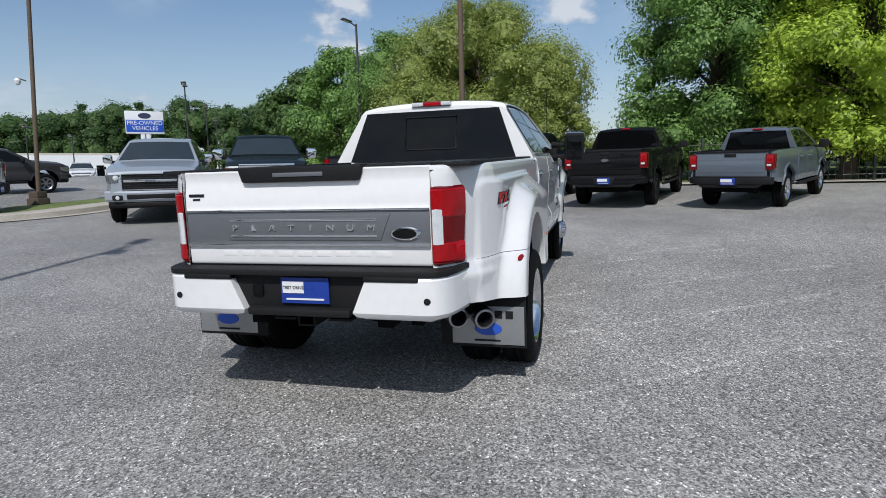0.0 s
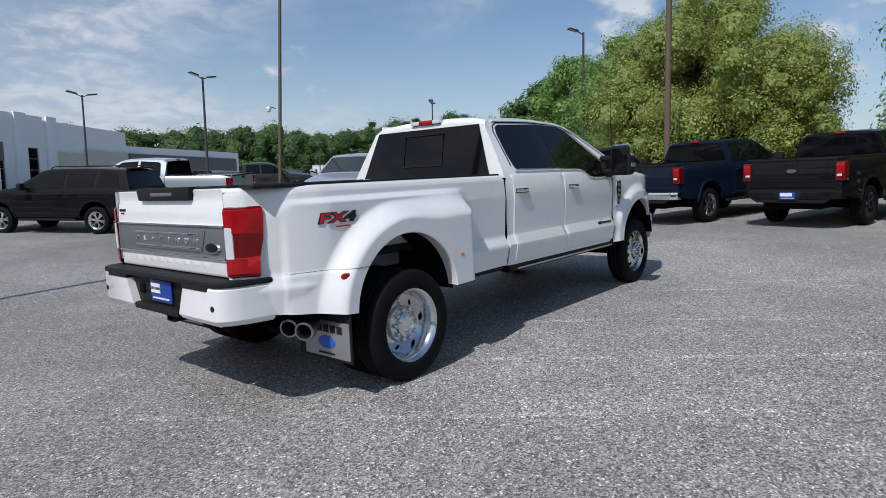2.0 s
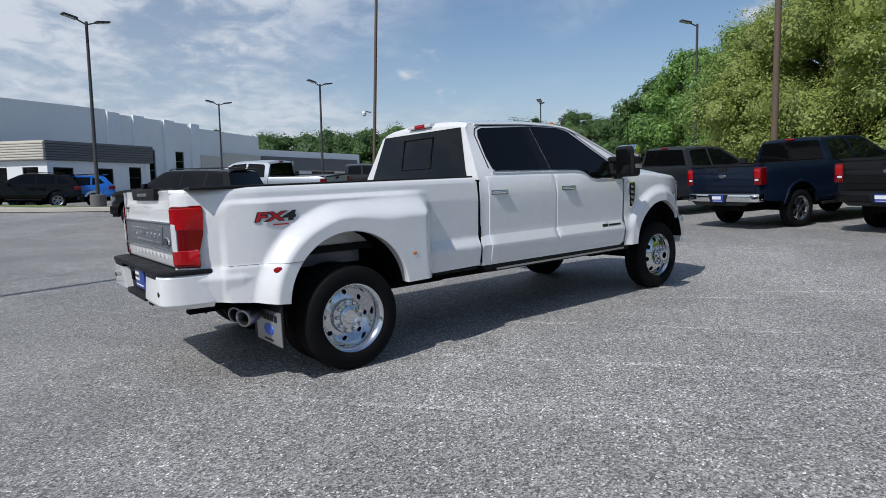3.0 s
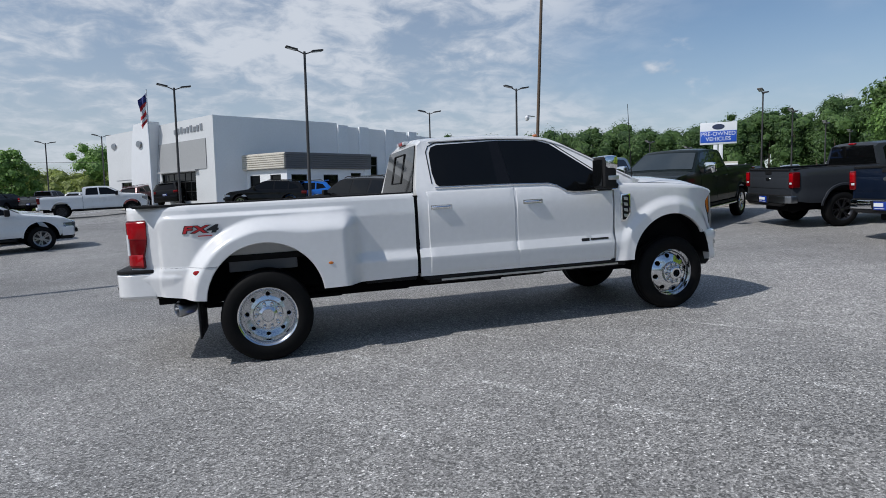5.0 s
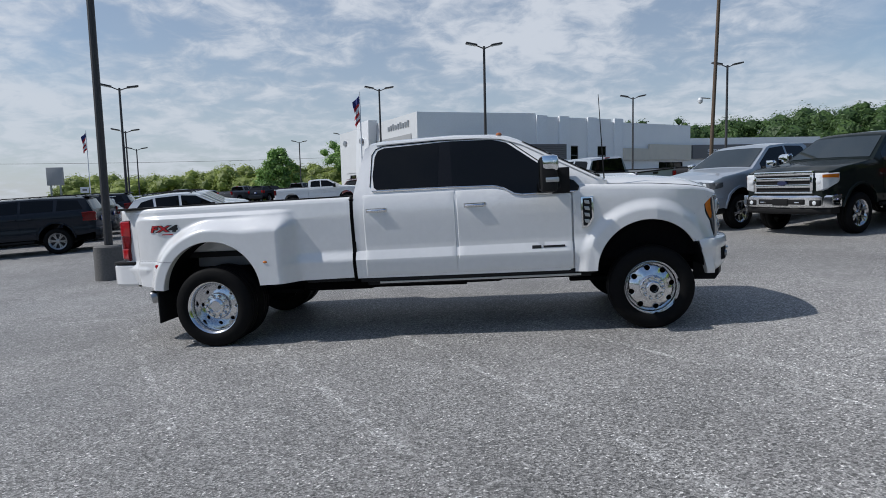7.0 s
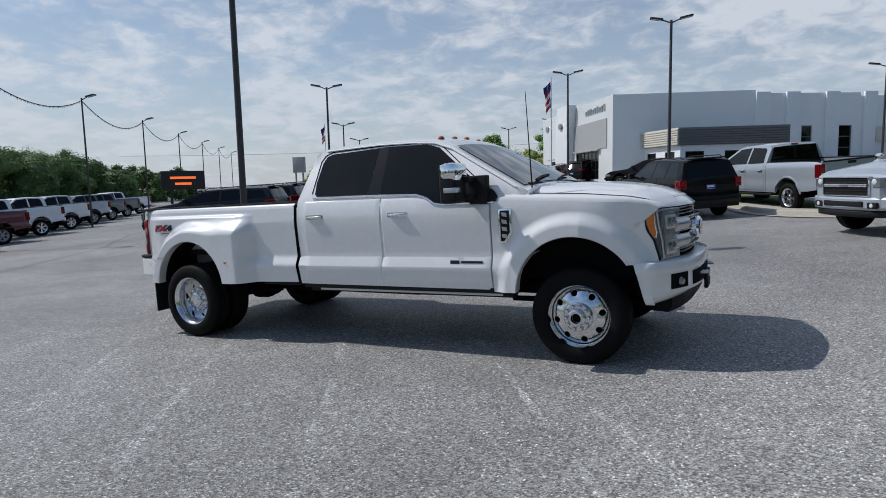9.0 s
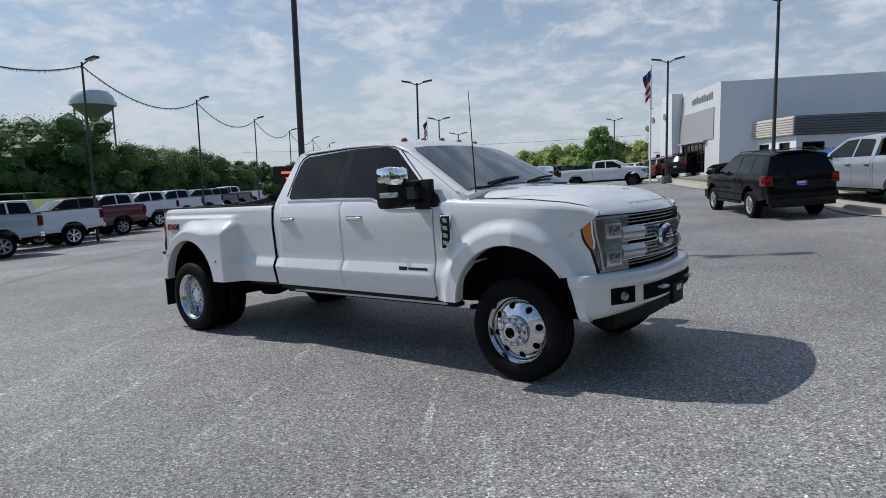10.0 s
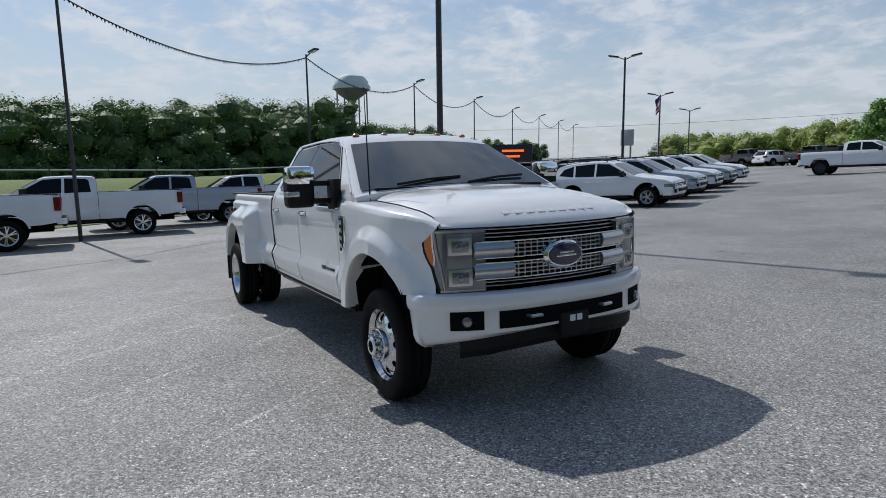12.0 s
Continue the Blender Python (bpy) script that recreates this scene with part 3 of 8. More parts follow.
def plate(parent, x, y, z, face, white=0.135):
    """A blue dealer plate with a white block and plain bars; face is -1 at the tail."""
    p = part("dealer_plate", boxes((x - 0.006, x + 0.006, y - 0.152, y + 0.152, z - 0.076, z + 0.076), bevel=0.003), BLUE_PLATE, parent, "blue dealer plate with white print")
    d = x + face * 0.008
    part("print", boxes((d - 0.002, d + 0.002, y - face * 0.14, y - face * (0.14 - white), z - 0.015, z + 0.052), (d - 0.002, d + 0.002, y - 0.12, y + 0.12, z - 0.055, z - 0.045)), WHITE_PLATE, p)
    return p


def vehicle(name, s, colour, label, category, m, detail=1):
    """A pickup or estate from its measures: skin, glass, doors, lamps, bumpers and wheels."""
    root = tagged(new(name), label, category, s.get("group", ""))
    root.empty_display_size = 0.3
    Y = side_curve(s)
    xf, xr, wb, r = s["xf"], s["xr"], s["wb"], s["r"]
    pick = "cab_back" in s
    plan = curve([(xr, 0.93), (xr + 0.14, 0.985), (xr + 0.5, 1.0), (xf - 0.75, 1.0), (xf - 0.25, 0.95), (xf - 0.06, 0.88), (xf, 0.82)])
    top = curve(s["top"])
    rocker = curve([(xr, s["rocker"] + 0.12), (xr + 0.4, s["rocker"] + 0.06), (0.6, s["rocker"]), (wb - 0.6, s["rocker"]), (xf - 0.3, s["rocker"] + 0.02), (xf, s["rocker"] + 0.06)])
    s["arches"] = [(0.0, r + s.get("lift", 0.06), r + 0.095), (wb, r + s.get("lift", 0.06), r + 0.095)]
    x_back = s.get("cab_back", xr)
    corners = [k for k, _ in s["top"]]
    part("body", body_loft(s, x_back, xf, top, rocker, plan, extra=corners), [colour, UNDER], root)
    if pick:
        bed_box(s, xr, x_back - 0.015, s["rail"], rocker, plan, colour, root)
        part("tailgate", boxes((xr - 0.015, xr + 0.05, -s["W"] + 0.17, s["W"] - 0.17, s["rail"] - 0.61, s["rail"] - 0.01), bevel=0.012), colour, root)
        part("tailgate_handle", boxes((xr - 0.028, xr - 0.01, -0.12, 0.12, s["rail"] - 0.12, s["rail"] - 0.05), bevel=0.006), BLACK_PLASTIC, root)
    # glass
    for side in (-1, 1):
        for poly in s["windows"]:
            glass_side(s, poly, side, parent=root, plan=plan)
    (xb, zb_), (xt, zt_) = s["screen"]
    wind = []
    for k in range(5):
        t = 0.05 + 0.88 * k / 4
        x = xb + (xt - xb) * t
        w = Y(top(x) - 0.07) * 0.90
        wind.append([(x, w * q, top(x) + 0.006 - 0.02 * abs(q) ** 2.2) for q in (-1, -0.75, -0.4, 0, 0.4, 0.75, 1)])
    sheet(wind, SCREEN, "windscreen", root)
    if pick:
        w0, w1 = Y(s["belt"] + 0.06) - 0.10, Y(s["roof"] - 0.12) - 0.06
        bm = prism([(-w0, s["belt"] + 0.0), (w0, s["belt"] + 0.0), (w1, s["roof"] - 0.11), (-w1, s["roof"] - 0.11)], x_back - 0.012, x_back + 0.02, axis="x")
        part("rear_window", bm, GLASS, root, smooth=0)
        part("third_brake_light", boxes((x_back - 0.02, x_back + 0.03, -0.11, 0.11, s["roof"] - 0.075, s["roof"] - 0.04), bevel=0.008), RED_LENS, root)
    else:
        (xb, zb_), (xt, zt_) = s["hatch"]
        rw = []
        for k in range(4):
            t = 0.08 + 0.82 * k / 3
            z = zb_ + (zt_ - zb_) * t
            x = xb + (xt - xb) * t
            w = Y(z) * 0.84
            rw.append([(x - 0.012 + 0.02 * abs(q) ** 2.5, w * q, z) for q in (-1, -0.6, 0, 0.6, 1)])
        sheet(rw, GLASS, "rear_window", root)
        part("roof_spoiler", boxes((xt - 0.12, xt + 0.12, -Y(s["roof"]) + 0.1, Y(s["roof"]) - 0.1, s["roof"] - 0.06, s["roof"] - 0.02), bevel=0.015), colour, root)
        for side in (-1, 1):
            y = side * (Y(s["roof"] - 0.05) - 0.06)
            part("roof_rail", tube([(xt + 0.25, y, s["roof"] - 0.03), (xt + 0.35, y, s["roof"] + 0.025), (s["screen"][1][0] - 0.35, y, s["roof"] + 0.025), (s["screen"][1][0] - 0.2, y, s["roof"] - 0.03)], 0.017, 6), BLACK_PLASTIC, root)
    # doors
    for side in (-1, 1):
        for x0, x1 in s["doors"]:
            d = part("door", door_panel(s, x0, x1, s["rocker"] + 0.05, s["belt"] - 0.01, side, plan), colour, root)
            door_handle(x0 + 0.16, side * (Y(s["belt"] - 0.17) + 0.006), s["belt"] - 0.17, side, s.get("handle", colour), d)
        mirror(root, s["doors"][0][1] - 0.10, side * (Y(s["belt"]) + 0.10), s["belt"] + 0.08, side, s.get("mirror", BLACK_PLASTIC), s.get("mirror_size", 1.0))
        part("sill", boxes((0.62, wb - 0.62, side * s["W"] - 0.05, side * s["W"] + 0.03, s["rocker"] - 0.09, s["rocker"] - 0.03), bevel=0.015), BLACK_PLASTIC if not s.get("chrome_sill") else CHROME, root)
        for xc in (0.0, wb):  # lips round the wheel openings
            zc, ra = r + s.get("lift", 0.06), r + 0.095
            bm = bmesh.new()
            rows = []
            for a in np.linspace(0.02, math.pi - 0.02, 25):
                x, z = xc - ra * math.cos(a), zc + ra * math.sin(a)
                z = max(z, s["rocker"] - 0.02)
                yy = Y(z) * plan(x)
                rows.append([(x, side * (yy - 0.01), z), (x, side * (yy + 0.022), z), (xc + (x - xc) * 1.075, side * (Y(z + 0.04) * plan(x) + 0.018), zc + (z - zc) * 1.085), (xc + (x - xc) * 1.10, side * (Y(z + 0.05) * plan(x) - 0.004), zc + (z - zc) * 1.11)])
            faces_from(bm, rows)
            bmesh.ops.recalc_face_normals(bm, faces=bm.faces[:])
            part("wheel_arch_lip", bm, s.get("lip", colour), root)
    # ends
    bw = s["W"] - 0.04
    chrome = s.get("bumper", colour)
    zf = s["rocker"] + 0.02
    heavy = s.get("front") == "heavy"
    split = s.get("front") == "split"
    fb = part("front_bumper", front_bumper_mesh(xf, bw, zf - 0.02 if pick else zf - 0.06, zf + 0.22), chrome, root)
    part("front_valance", front_bumper_mesh(xf - 0.03, bw - 0.06, zf - 0.16, zf - 0.022 if pick else zf - 0.062), BLACK_PLASTIC, root)
    part("bumper_intake", boxes((xf + 0.04, xf + 0.104, -0.50, 0.50, zf + 0.04, zf + 0.15), bevel=0.02), BLACK_PLASTIC, fb)
    if heavy:
        part("plate_mount", boxes((xf + 0.09, xf + 0.118, -0.17, 0.17, zf + 0.02, zf + 0.16), bevel=0.012), BLACK_PLASTIC, fb)
        for side in (-1, 1):
            part("tow_hook", tube([(xf + 0.08, side * 0.40, zf + 0.07), (xf + 0.14, side * 0.42, zf + 0.09), (xf + 0.14, side * 0.34, zf + 0.09), (xf + 0.08, side * 0.32, zf + 0.07)], 0.012, 6), CHROME, fb)
    g0, g1 = s["grille"]
    gw = 0.64 if heavy else 0.60
    bar = s.get("bar_mat", CHROME)
    gr = part("grille", boxes((xf - 0.06, xf + 0.015, -gw, gw, g0, g1), bevel=0.03), BLACK_PLASTIC, root)
    if heavy:
        levels = [(g0 + (g1 - g0) * f, 0.034) for f in (0.36, 0.70)]
    elif split:
        levels = [(g0 + (g1 - g0) * 0.55, 0.030)] + [(g0 + (g1 - g0) * f, 0.005) for f in (0.14, 0.28, 0.40, 0.70, 0.84)]
    else:
        levels = [(g0 + (g1 - g0) * f, 0.012) for f in (0.3, 0.5, 0.7)]
    for z, t in levels:
        part("grille_bar", boxes((xf + 0.010, xf + (0.05 if t > 0.02 else 0.026), -gw + 0.05, gw - 0.05, z - t, z + t), bevel=min(0.012, t * 0.8)), bar if t > 0.008 else DARK_ALLOY, gr)
    fr = 0.055 if heavy else (0.022 if split else 0.03)
    for y0, y1, z0, z1 in ((-gw, gw, g1 - fr, g1 + (0.03 if heavy else 0.0)), (-gw, gw, g0, g0 + fr * 0.7), (-gw, -gw + fr, g0 + fr * 0.7, g1 - fr), (gw - fr, gw, g0 + fr * 0.7, g1 - fr)):
        part("grille_frame", boxes((xf - 0.03, xf + 0.045, y0, y1, z0, z1), bevel=0.014), bar, gr)
    if split:
        part("grille_badge", boxes((xf + 0.045, xf + 0.06, -0.11, 0.11, levels[0][0] - 0.022, levels[0][0] + 0.022), bevel=0.008), GREY_ALLOY, gr)
    else:
        part("grille_badge", lathe([(0.002, 0.06), (0.10, 0.06), (0.115, 0.045), (0.115, 0.0)], 20, axis="x"), LOGO_BLUE if s.get("oval") else CHROME, gr).matrix_local = Matrix.Translation((xf, 0, (g0 + g1) / 2)) @ Matrix.Diagonal((1, 1, 0.45, 1))

    def wrap(side, y_in, x_out, lo, hi, lift):
        """A thin lamp shell that follows the corner of the nose, from beside the grille back to x_out."""
        path = [(xf, y_in), (xf, 0.5 * (y_in + 0.82 * s["W"])), (xf, 0.82 * s["W"])] + [(x, None) for x in np.linspace(xf, x_out, 6)[1:]]
        rows = []
        for k, (x, y) in enumerate(path):
            f = k / (len(path) - 1)
            z0, z1 = lo[0] + (lo[1] - lo[0]) * f ** 1.6, hi[0] + (hi[1] - hi[0]) * f ** 1.6
            row = []
            for q in (0.0, 0.08, 0.5, 0.92, 1.0):
                z = z0 + (z1 - z0) * q
                out = lift if 0 < q < 1 and 0 < k < len(path) - 1 else -0.012
                yy = y if y is not None else Y(z) * plan(x) + out
                row.append((x + (out if y is not None else out * 0.5), side * yy, z))
            rows.append(row)
        bm = bmesh.new()
        faces_from(bm, rows)
        bmesh.ops.recalc_face_normals(bm, faces=bm.faces[:])
        return outward(bm, side)

    for side in (-1, 1):
        tall = (g0 + 0.03, g1 - 0.02) if not split else (g0 + (g1 - g0) * 0.42, g1 - 0.02)
        back = (tall[1] - 0.17, tall[1] - 0.01) if heavy else (tall[1] - 0.13, tall[1] - 0.015)
        hl = part("headlight", wrap(side, gw + 0.012, xf - 0.34, (tall[0], back[0]), (tall[1], back[1]), 0.018), CLEAR_LENS if heavy else HEAD_LENS, root, smooth=40)
        zl = (tall[0] + tall[1]) / 2
        part("lamp_lens", lathe([(0.002, 0.030), (0.035, 0.028), (0.055, 0.018), (0.06, 0.0)], 16, axis="x", centre=(xf, side * (gw + 0.105), zl + 0.02)), CLEAR_LENS, hl)
        if heavy:
            part("turn_lens", wrap(side, 0.815 * s["W"], xf - 0.33, (tall[1] - 0.09, back[1] - 0.12), (tall[1] - 0.03, back[1] - 0.02), 0.023), AMBER, hl, smooth=40)
        fog = part("fog_surround", boxes((xf + 0.0, xf + 0.072, side * 0.58, side * 0.80, zf + 0.015, zf + 0.135), bevel=0.03), BLACK_PLASTIC, fb)
        part("fog_lamp", lathe([(0.002, 0.082), (0.03, 0.080), (0.045, 0.070)], 12, axis="x", centre=(xf, side * 0.69, zf + 0.075)), CLEAR_LENS, fog)
        t0, t1 = s["tail"]
        yo = s["W"] - 0.035
        tw = s.get("tail_w", 0.17)
        tl = part("taillight", prism([(side * y, z) for y, z in ((yo - tw, t0 + 0.02), (yo - tw + 0.02, t0), (yo + 0.005, t0), (yo + 0.012, t0 + 0.03), (yo + 0.012, t1 - 0.02), (yo - 0.01, t1), (yo - tw + 0.01, t1), (yo - tw, t1 - 0.02))], xr - 0.03, xr + s.get("tail_wrap", 0.14), bevel=0.02, axis="x"), DARK_RED_LENS, root, "red tail light")
        zm = t0 + (t1 - t0) * 0.30
        part("lens_block", boxes((xr - 0.037, xr + 0.04, side * (yo - tw + 0.022), side * (yo - 0.012), zm + 0.035, t1 - 0.03), bevel=0.012), RED_LENS, tl)
        if pick:
            part("reversing_lens", boxes((xr - 0.036, xr, side * (yo - tw + 0.03), side * (yo - 0.05), zm - 0.022, zm + 0.022), bevel=0.008), CLEAR_LENS, tl)
    if pick:
        # step bumper: body, dark tread on top, lower skirt and a recess for the plate
        z0, z1 = s["rear_bumper"]
        rb = part("rear_bumper", prism([(xr - 0.15, -bw * 0.62), (xr - 0.15, bw * 0.62), (xr - 0.125, bw * 0.84), (xr - 0.05, bw - 0.02), (xr + 0.10, bw), (xr + 0.10, bw - 0.10), (xr + 0.03, bw * 0.8), (xr + 0.03, -bw * 0.8), (xr + 0.10, -bw + 0.10), (xr + 0.10, -bw), (xr - 0.05, -bw + 0.02), (xr - 0.125, -bw * 0.84)], z0 + 0.05, z1 - 0.012, bevel=0.02, axis="z"), chrome, root)
        part("step_tread", prism([(xr - 0.145, -bw * 0.60), (xr - 0.145, bw * 0.60), (xr - 0.11, bw * 0.80), (xr - 0.02, bw * 0.9), (xr - 0.02, -bw * 0.9), (xr - 0.11, -bw * 0.80)], z1 - 0.014, z1 + 0.006, bevel=0.004, axis="z"), BLACK_PLASTIC, rb)
        part("bumper_skirt", prism([(-bw * 0.80, z0 + 0.055), (bw * 0.80, z0 + 0.055), (bw * 0.66, z0 - 0.03), (-bw * 0.66, z0 - 0.03)], xr - 0.128, xr - 0.02, bevel=0.015, axis="x"), BLACK_PLASTIC, rb)
        part("plate_recess", prism([(-0.27, z1 - 0.02), (0.27, z1 - 0.02), (0.20, z0 + 0.02), (-0.20, z0 + 0.02)], xr - 0.154, xr - 0.10, bevel=0.012, axis="x"), BLACK_PLASTIC, rb)
        part("gate_lip", boxes((xr - 0.035, xr + 0.05, -s["W"] + 0.17, s["W"] - 0.17, s["rail"] - 0.035, s["rail"] + 0.008), bevel=0.012), BLACK_PLASTIC, root)
        part("gate_crease", prism([(-s["W"] + 0.20, s["rail"] - 0.46), (s["W"] - 0.20, s["rail"] - 0.46), (s["W"] - 0.24, s["rail"] - 0.20), (-s["W"] + 0.24, s["rail"] - 0.20)], xr - 0.024, xr - 0.01, bevel=0.008, axis="x"), colour, root)
    else:
        part("rear_bumper", boxes((xr - 0.11, xr + 0.06, -bw + 0.03, bw - 0.03, s["rear_bumper"][0], s["rear_bumper"][1]), bevel=0.06), colour, root)
        part("bumper_skirt", boxes((xr - 0.09, xr + 0.06, -bw + 0.10, bw - 0.10, s["rear_bumper"][0] - 0.10, s["rear_bumper"][0] + 0.06), bevel=0.03), BLACK_PLASTIC, root)
    plate(root, xr - (0.158 if pick else 0.03), 0, s["plate_z"], -1, 0.235)
    if pick and s.get("badge", True):
        part("tail_badge", lathe([(0.002, -0.022), (0.085, -0.022), (0.095, -0.012), (0.095, 0.0)], 20, axis="x"), GREY_ALLOY, root).matrix_local = Matrix.Translation((xr - 0.012, 0, s["badge_z"])) @ Matrix.Diagonal((1, 1, 0.45, 1))
    # running gear
    part("chassis", boxes((xr + 0.2, xf - 0.3, -0.45, 0.45, s["rocker"] - 0.16, s["rocker"] + 0.1), (-0.06, 0.06, -0.75, 0.75, r - 0.06, r + 0.06), (wb - 0.05, wb + 0.05, -0.75, 0.75, r - 0.05, r + 0.05), bevel=0.02), UNDER, root)
    rim_me = shared(("rim", r, s["rim"], s["rim_mat"].name), lambda: make_rim(r * 0.64, 0.24, s["rim"], s["rim_mat"]))
    for x in (0.0, wb):
        for side in (-1, 1):
            add_wheel(root, x, side, r, r * 0.64, 0.26, s["W"] - 0.02, rim_me)
    if s.get("running_board"):
        for side in (-1, 1):
            part("running_board", boxes((0.75, wb - 0.7, side * (s["W"] - 0.06), side * (s["W"] + 0.07), s["rocker"] - 0.15, s["rocker"] - 0.10), bevel=0.015), s["running_board"], root)
    root.matrix_world = m
    return root


def front_bumper_mesh(xf, bw, z0, z1, sweep=0.16, depth=0.10):
    bm = bmesh.new()
    rows = []
    for q in np.linspace(-1, 1, 15):
        x = xf + depth - sweep * abs(q) ** 2.6
        y = bw * q
        rows.append([(x - 0.16, y, z1), (x - 0.03, y, z1), (x, y, z1 - 0.035), (x, y, z0 + 0.05), (x - 0.035, y, z0), (x - 0.16, y, z0)])
    vs = faces_from(bm, rows, close=True)
    bm.faces.new(vs[0])
    bm.faces.new(vs[-1][::-1])
    # ends run back along the wings
    for q in (-1, 1):
        box(bm, xf - 0.36, xf - sweep + depth + 0.0, q * (bw - 0.05), q * (bw + 0.005), z0 + 0.0, z1, bevel=0.02)
    bmesh.ops.recalc_face_normals(bm, faces=bm.faces[:])
    return bm


def bed_box(s, x0, x1, rail, rocker, plan, colour, root, inner=0.80):
    """An open load bed: outer skins with wheel openings, inner walls, floor, headboard and rail caps."""
    Y, zb = side_curve(s), arch_floor(s, rocker)
    xs = set(np.linspace(x0, x1, 12).round(4).tolist())
    for xc, zc, r in s["arches"]:
        for a in np.linspace(0, math.pi, 21):
            x = round(xc - r * math.cos(a), 4)
            if x0 < x < x1:
                xs.add(x)
    for side in (-1, 1):
        rows = []
        for x in sorted(xs):
            b = zb(x)
            p = plan(x)
            zs = [rail - 0.03, rail - 0.10, rail - 0.2, s["rocker"] + 0.45, s["rocker"] + 0.29, s["rocker"] + 0.20, b]
            zs = [max(z, b) for z in zs]
            half = [(inner, rail - 0.52), (inner, rail - 0.005), (inner + 0.02, rail), (Y(rail - 0.03) * p - 0.02, rail)]
            half += [(Y(z) * p, z) for z in zs] + [(Y(b) * p - 0.05, b)]
            rows.append([(x, side * y, z) for y, z in half])
        bm = bmesh.new()
        vs = faces_from(bm, rows)
        bm.faces.new(vs[0])
        bm.faces.new(vs[-1][::-1])
        bmesh.ops.recalc_face_normals(bm, faces=bm.faces[:])
        part("bed_side", bm, colour, root)
        part("rail_cap", boxes((x0 + 0.02, x1 - 0.01, side * inner - 0.01 * side, side * (Y(rail) - 0.01), rail - 0.012, rail + 0.014), bevel=0.008), BLACK_PLASTIC, root)
    part("bed_floor", boxes((x0 + 0.02, x1, -inner - 0.02, inner + 0.02, rail - 0.56, rail - 0.50), (x1 - 0.05, x1, -inner, inner, rail - 0.5, rail - 0.01)), BLACK_PLASTIC, root)


# ---- the white dually pickup ----
def smooth01(a, b, v):
    t = min(1.0, max(0.0, (v - a) / (b - a)))
    return t * t * (3 - 2 * t)


def holed_rim(front):
    """A forged wheel with round hand holes: domed at the front axle, dished at the rear. Its face is towards -y."""
    n = 8
    if front:
        prof = curve([(0.0, -0.075), (0.10, -0.072), (0.135, -0.070), (0.20, -0.052), (0.235, -0.020), (0.262, -0.012)])
        r0, r1, rh, hole = 0.125, 0.250, 0.197, 0.027
    else:
        prof = curve([(0.0, 0.062), (0.13, 0.064), (0.16, 0.070), (0.205, 0.088), (0.262, 0.098)])
        r0, r1, rh, hole = 0.138, 0.226, 0.190, 0.020
    bm = bmesh.new()
    y0 = -0.03
    for k in range(n):
        a0, a1 = 2 * math.pi * (k - 0.5) / n, 2 * math.pi * (k + 0.5) / n
        am = (a0 + a1) / 2
        edge = []
        for i in range(4):
            edge.append((r0 + (r1 - r0) * i / 4, a0))
        for i in range(4):
            edge.append((r1, a0 + (a1 - a0) * i / 4))
        for i in range(4):
            edge.append((r1 - (r1 - r0) * i / 4, a1))
        for i in range(4):
            edge.append((r0, a1 - (a1 - a0) * i / 4))
        hc = (rh * math.cos(am), rh * math.sin(am))
        outer = [(r * math.cos(a), r * math.sin(a)) for r, a in edge]
        rows = [[], [], [], []]
        for x, z in outer:
            d = Vector((x - hc[0], z - hc[1]))
            d.normalize()
            hx, hz = hc[0] + d.x * hole, hc[1] + d.y * hole
            mx, mz = hc[0] + d.x * hole * 1.25, hc[1] + d.y * hole * 1.25
            rows[0].append((x, y0 + prof(math.hypot(x, z)), z))
            rows[1].append((mx, y0 + prof(math.hypot(mx, mz)), mz))
            rows[2].append((hx, y0 + prof(math.hypot(hx, hz)) + 0.004, hz))
            rows[3].append((hx, y0 + prof(math.hypot(hx, hz)) + 0.03, hz))
        faces_from(bm, rows[:3], close=True)
        # hole walls take the underbody black to draw their shade
        faces_from(bm, rows[2:], close=True, mat=1)
    if front:
        lathe([(0.248, y0 - 0.016), (0.262, -0.05), (0.272, -0.085), (0.268, -0.095), (0.250, -0.06)], 48, bm=bm)
        lathe([(0.125, y0 - 0.071), (0.118, y0 - 0.10), (0.112, y0 - 0.105), (0.075, y0 - 0.108), (0.072, y0 - 0.15), (0.060, y0 - 0.16), (0.042, y0 - 0.16), (0.040, y0 - 0.12), (0.002, y0 - 0.12)], 40, bm=bm)
        # black disc at the end of the bore carries its shade
        lathe([(0.002, y0 - 0.121), (0.039, y0 - 0.1215)], 24, bm=bm, mat=1)
        lug_y, lug_r = y0 - 0.105, 0.097
    else:
        lathe([(0.226, y0 + 0.092), (0.232, 0.03), (0.236, -0.06), (0.258, -0.098), (0.270, -0.105), (0.272, -0.095), (0.255, -0.07)], 48, bm=bm)
        lathe([(0.138, y0 + 0.064), (0.136, y0 + 0.030), (0.130, y0 + 0.020), (0.088, y0 + 0.012), (0.084, y0 - 0.010), (0.060, y0 - 0.022), (0.052, y0 - 0.012), (0.002, y0 - 0.012)], 40, bm=bm)
        lug_y, lug_r = y0 + 0.016, 0.110
    for k in range(10):
        a = 2 * math.pi * (k + 0.5) / 10
        lathe([(0.018, lug_y + 0.004), (0.018, lug_y - 0.018), (0.012, lug_y - 0.034), (0.002, lug_y - 0.030)], 10, bm=bm, centre=(lug_r * math.cos(a), 0, lug_r * math.sin(a)))
    # black disc closes the wheel, standing in for the shade behind the holes
    lathe([(0.255, y0 + 0.115 if not front else 0.04), (0.002, y0 + 0.12 if not front else 0.045)], 30, bm=bm, mat=1)
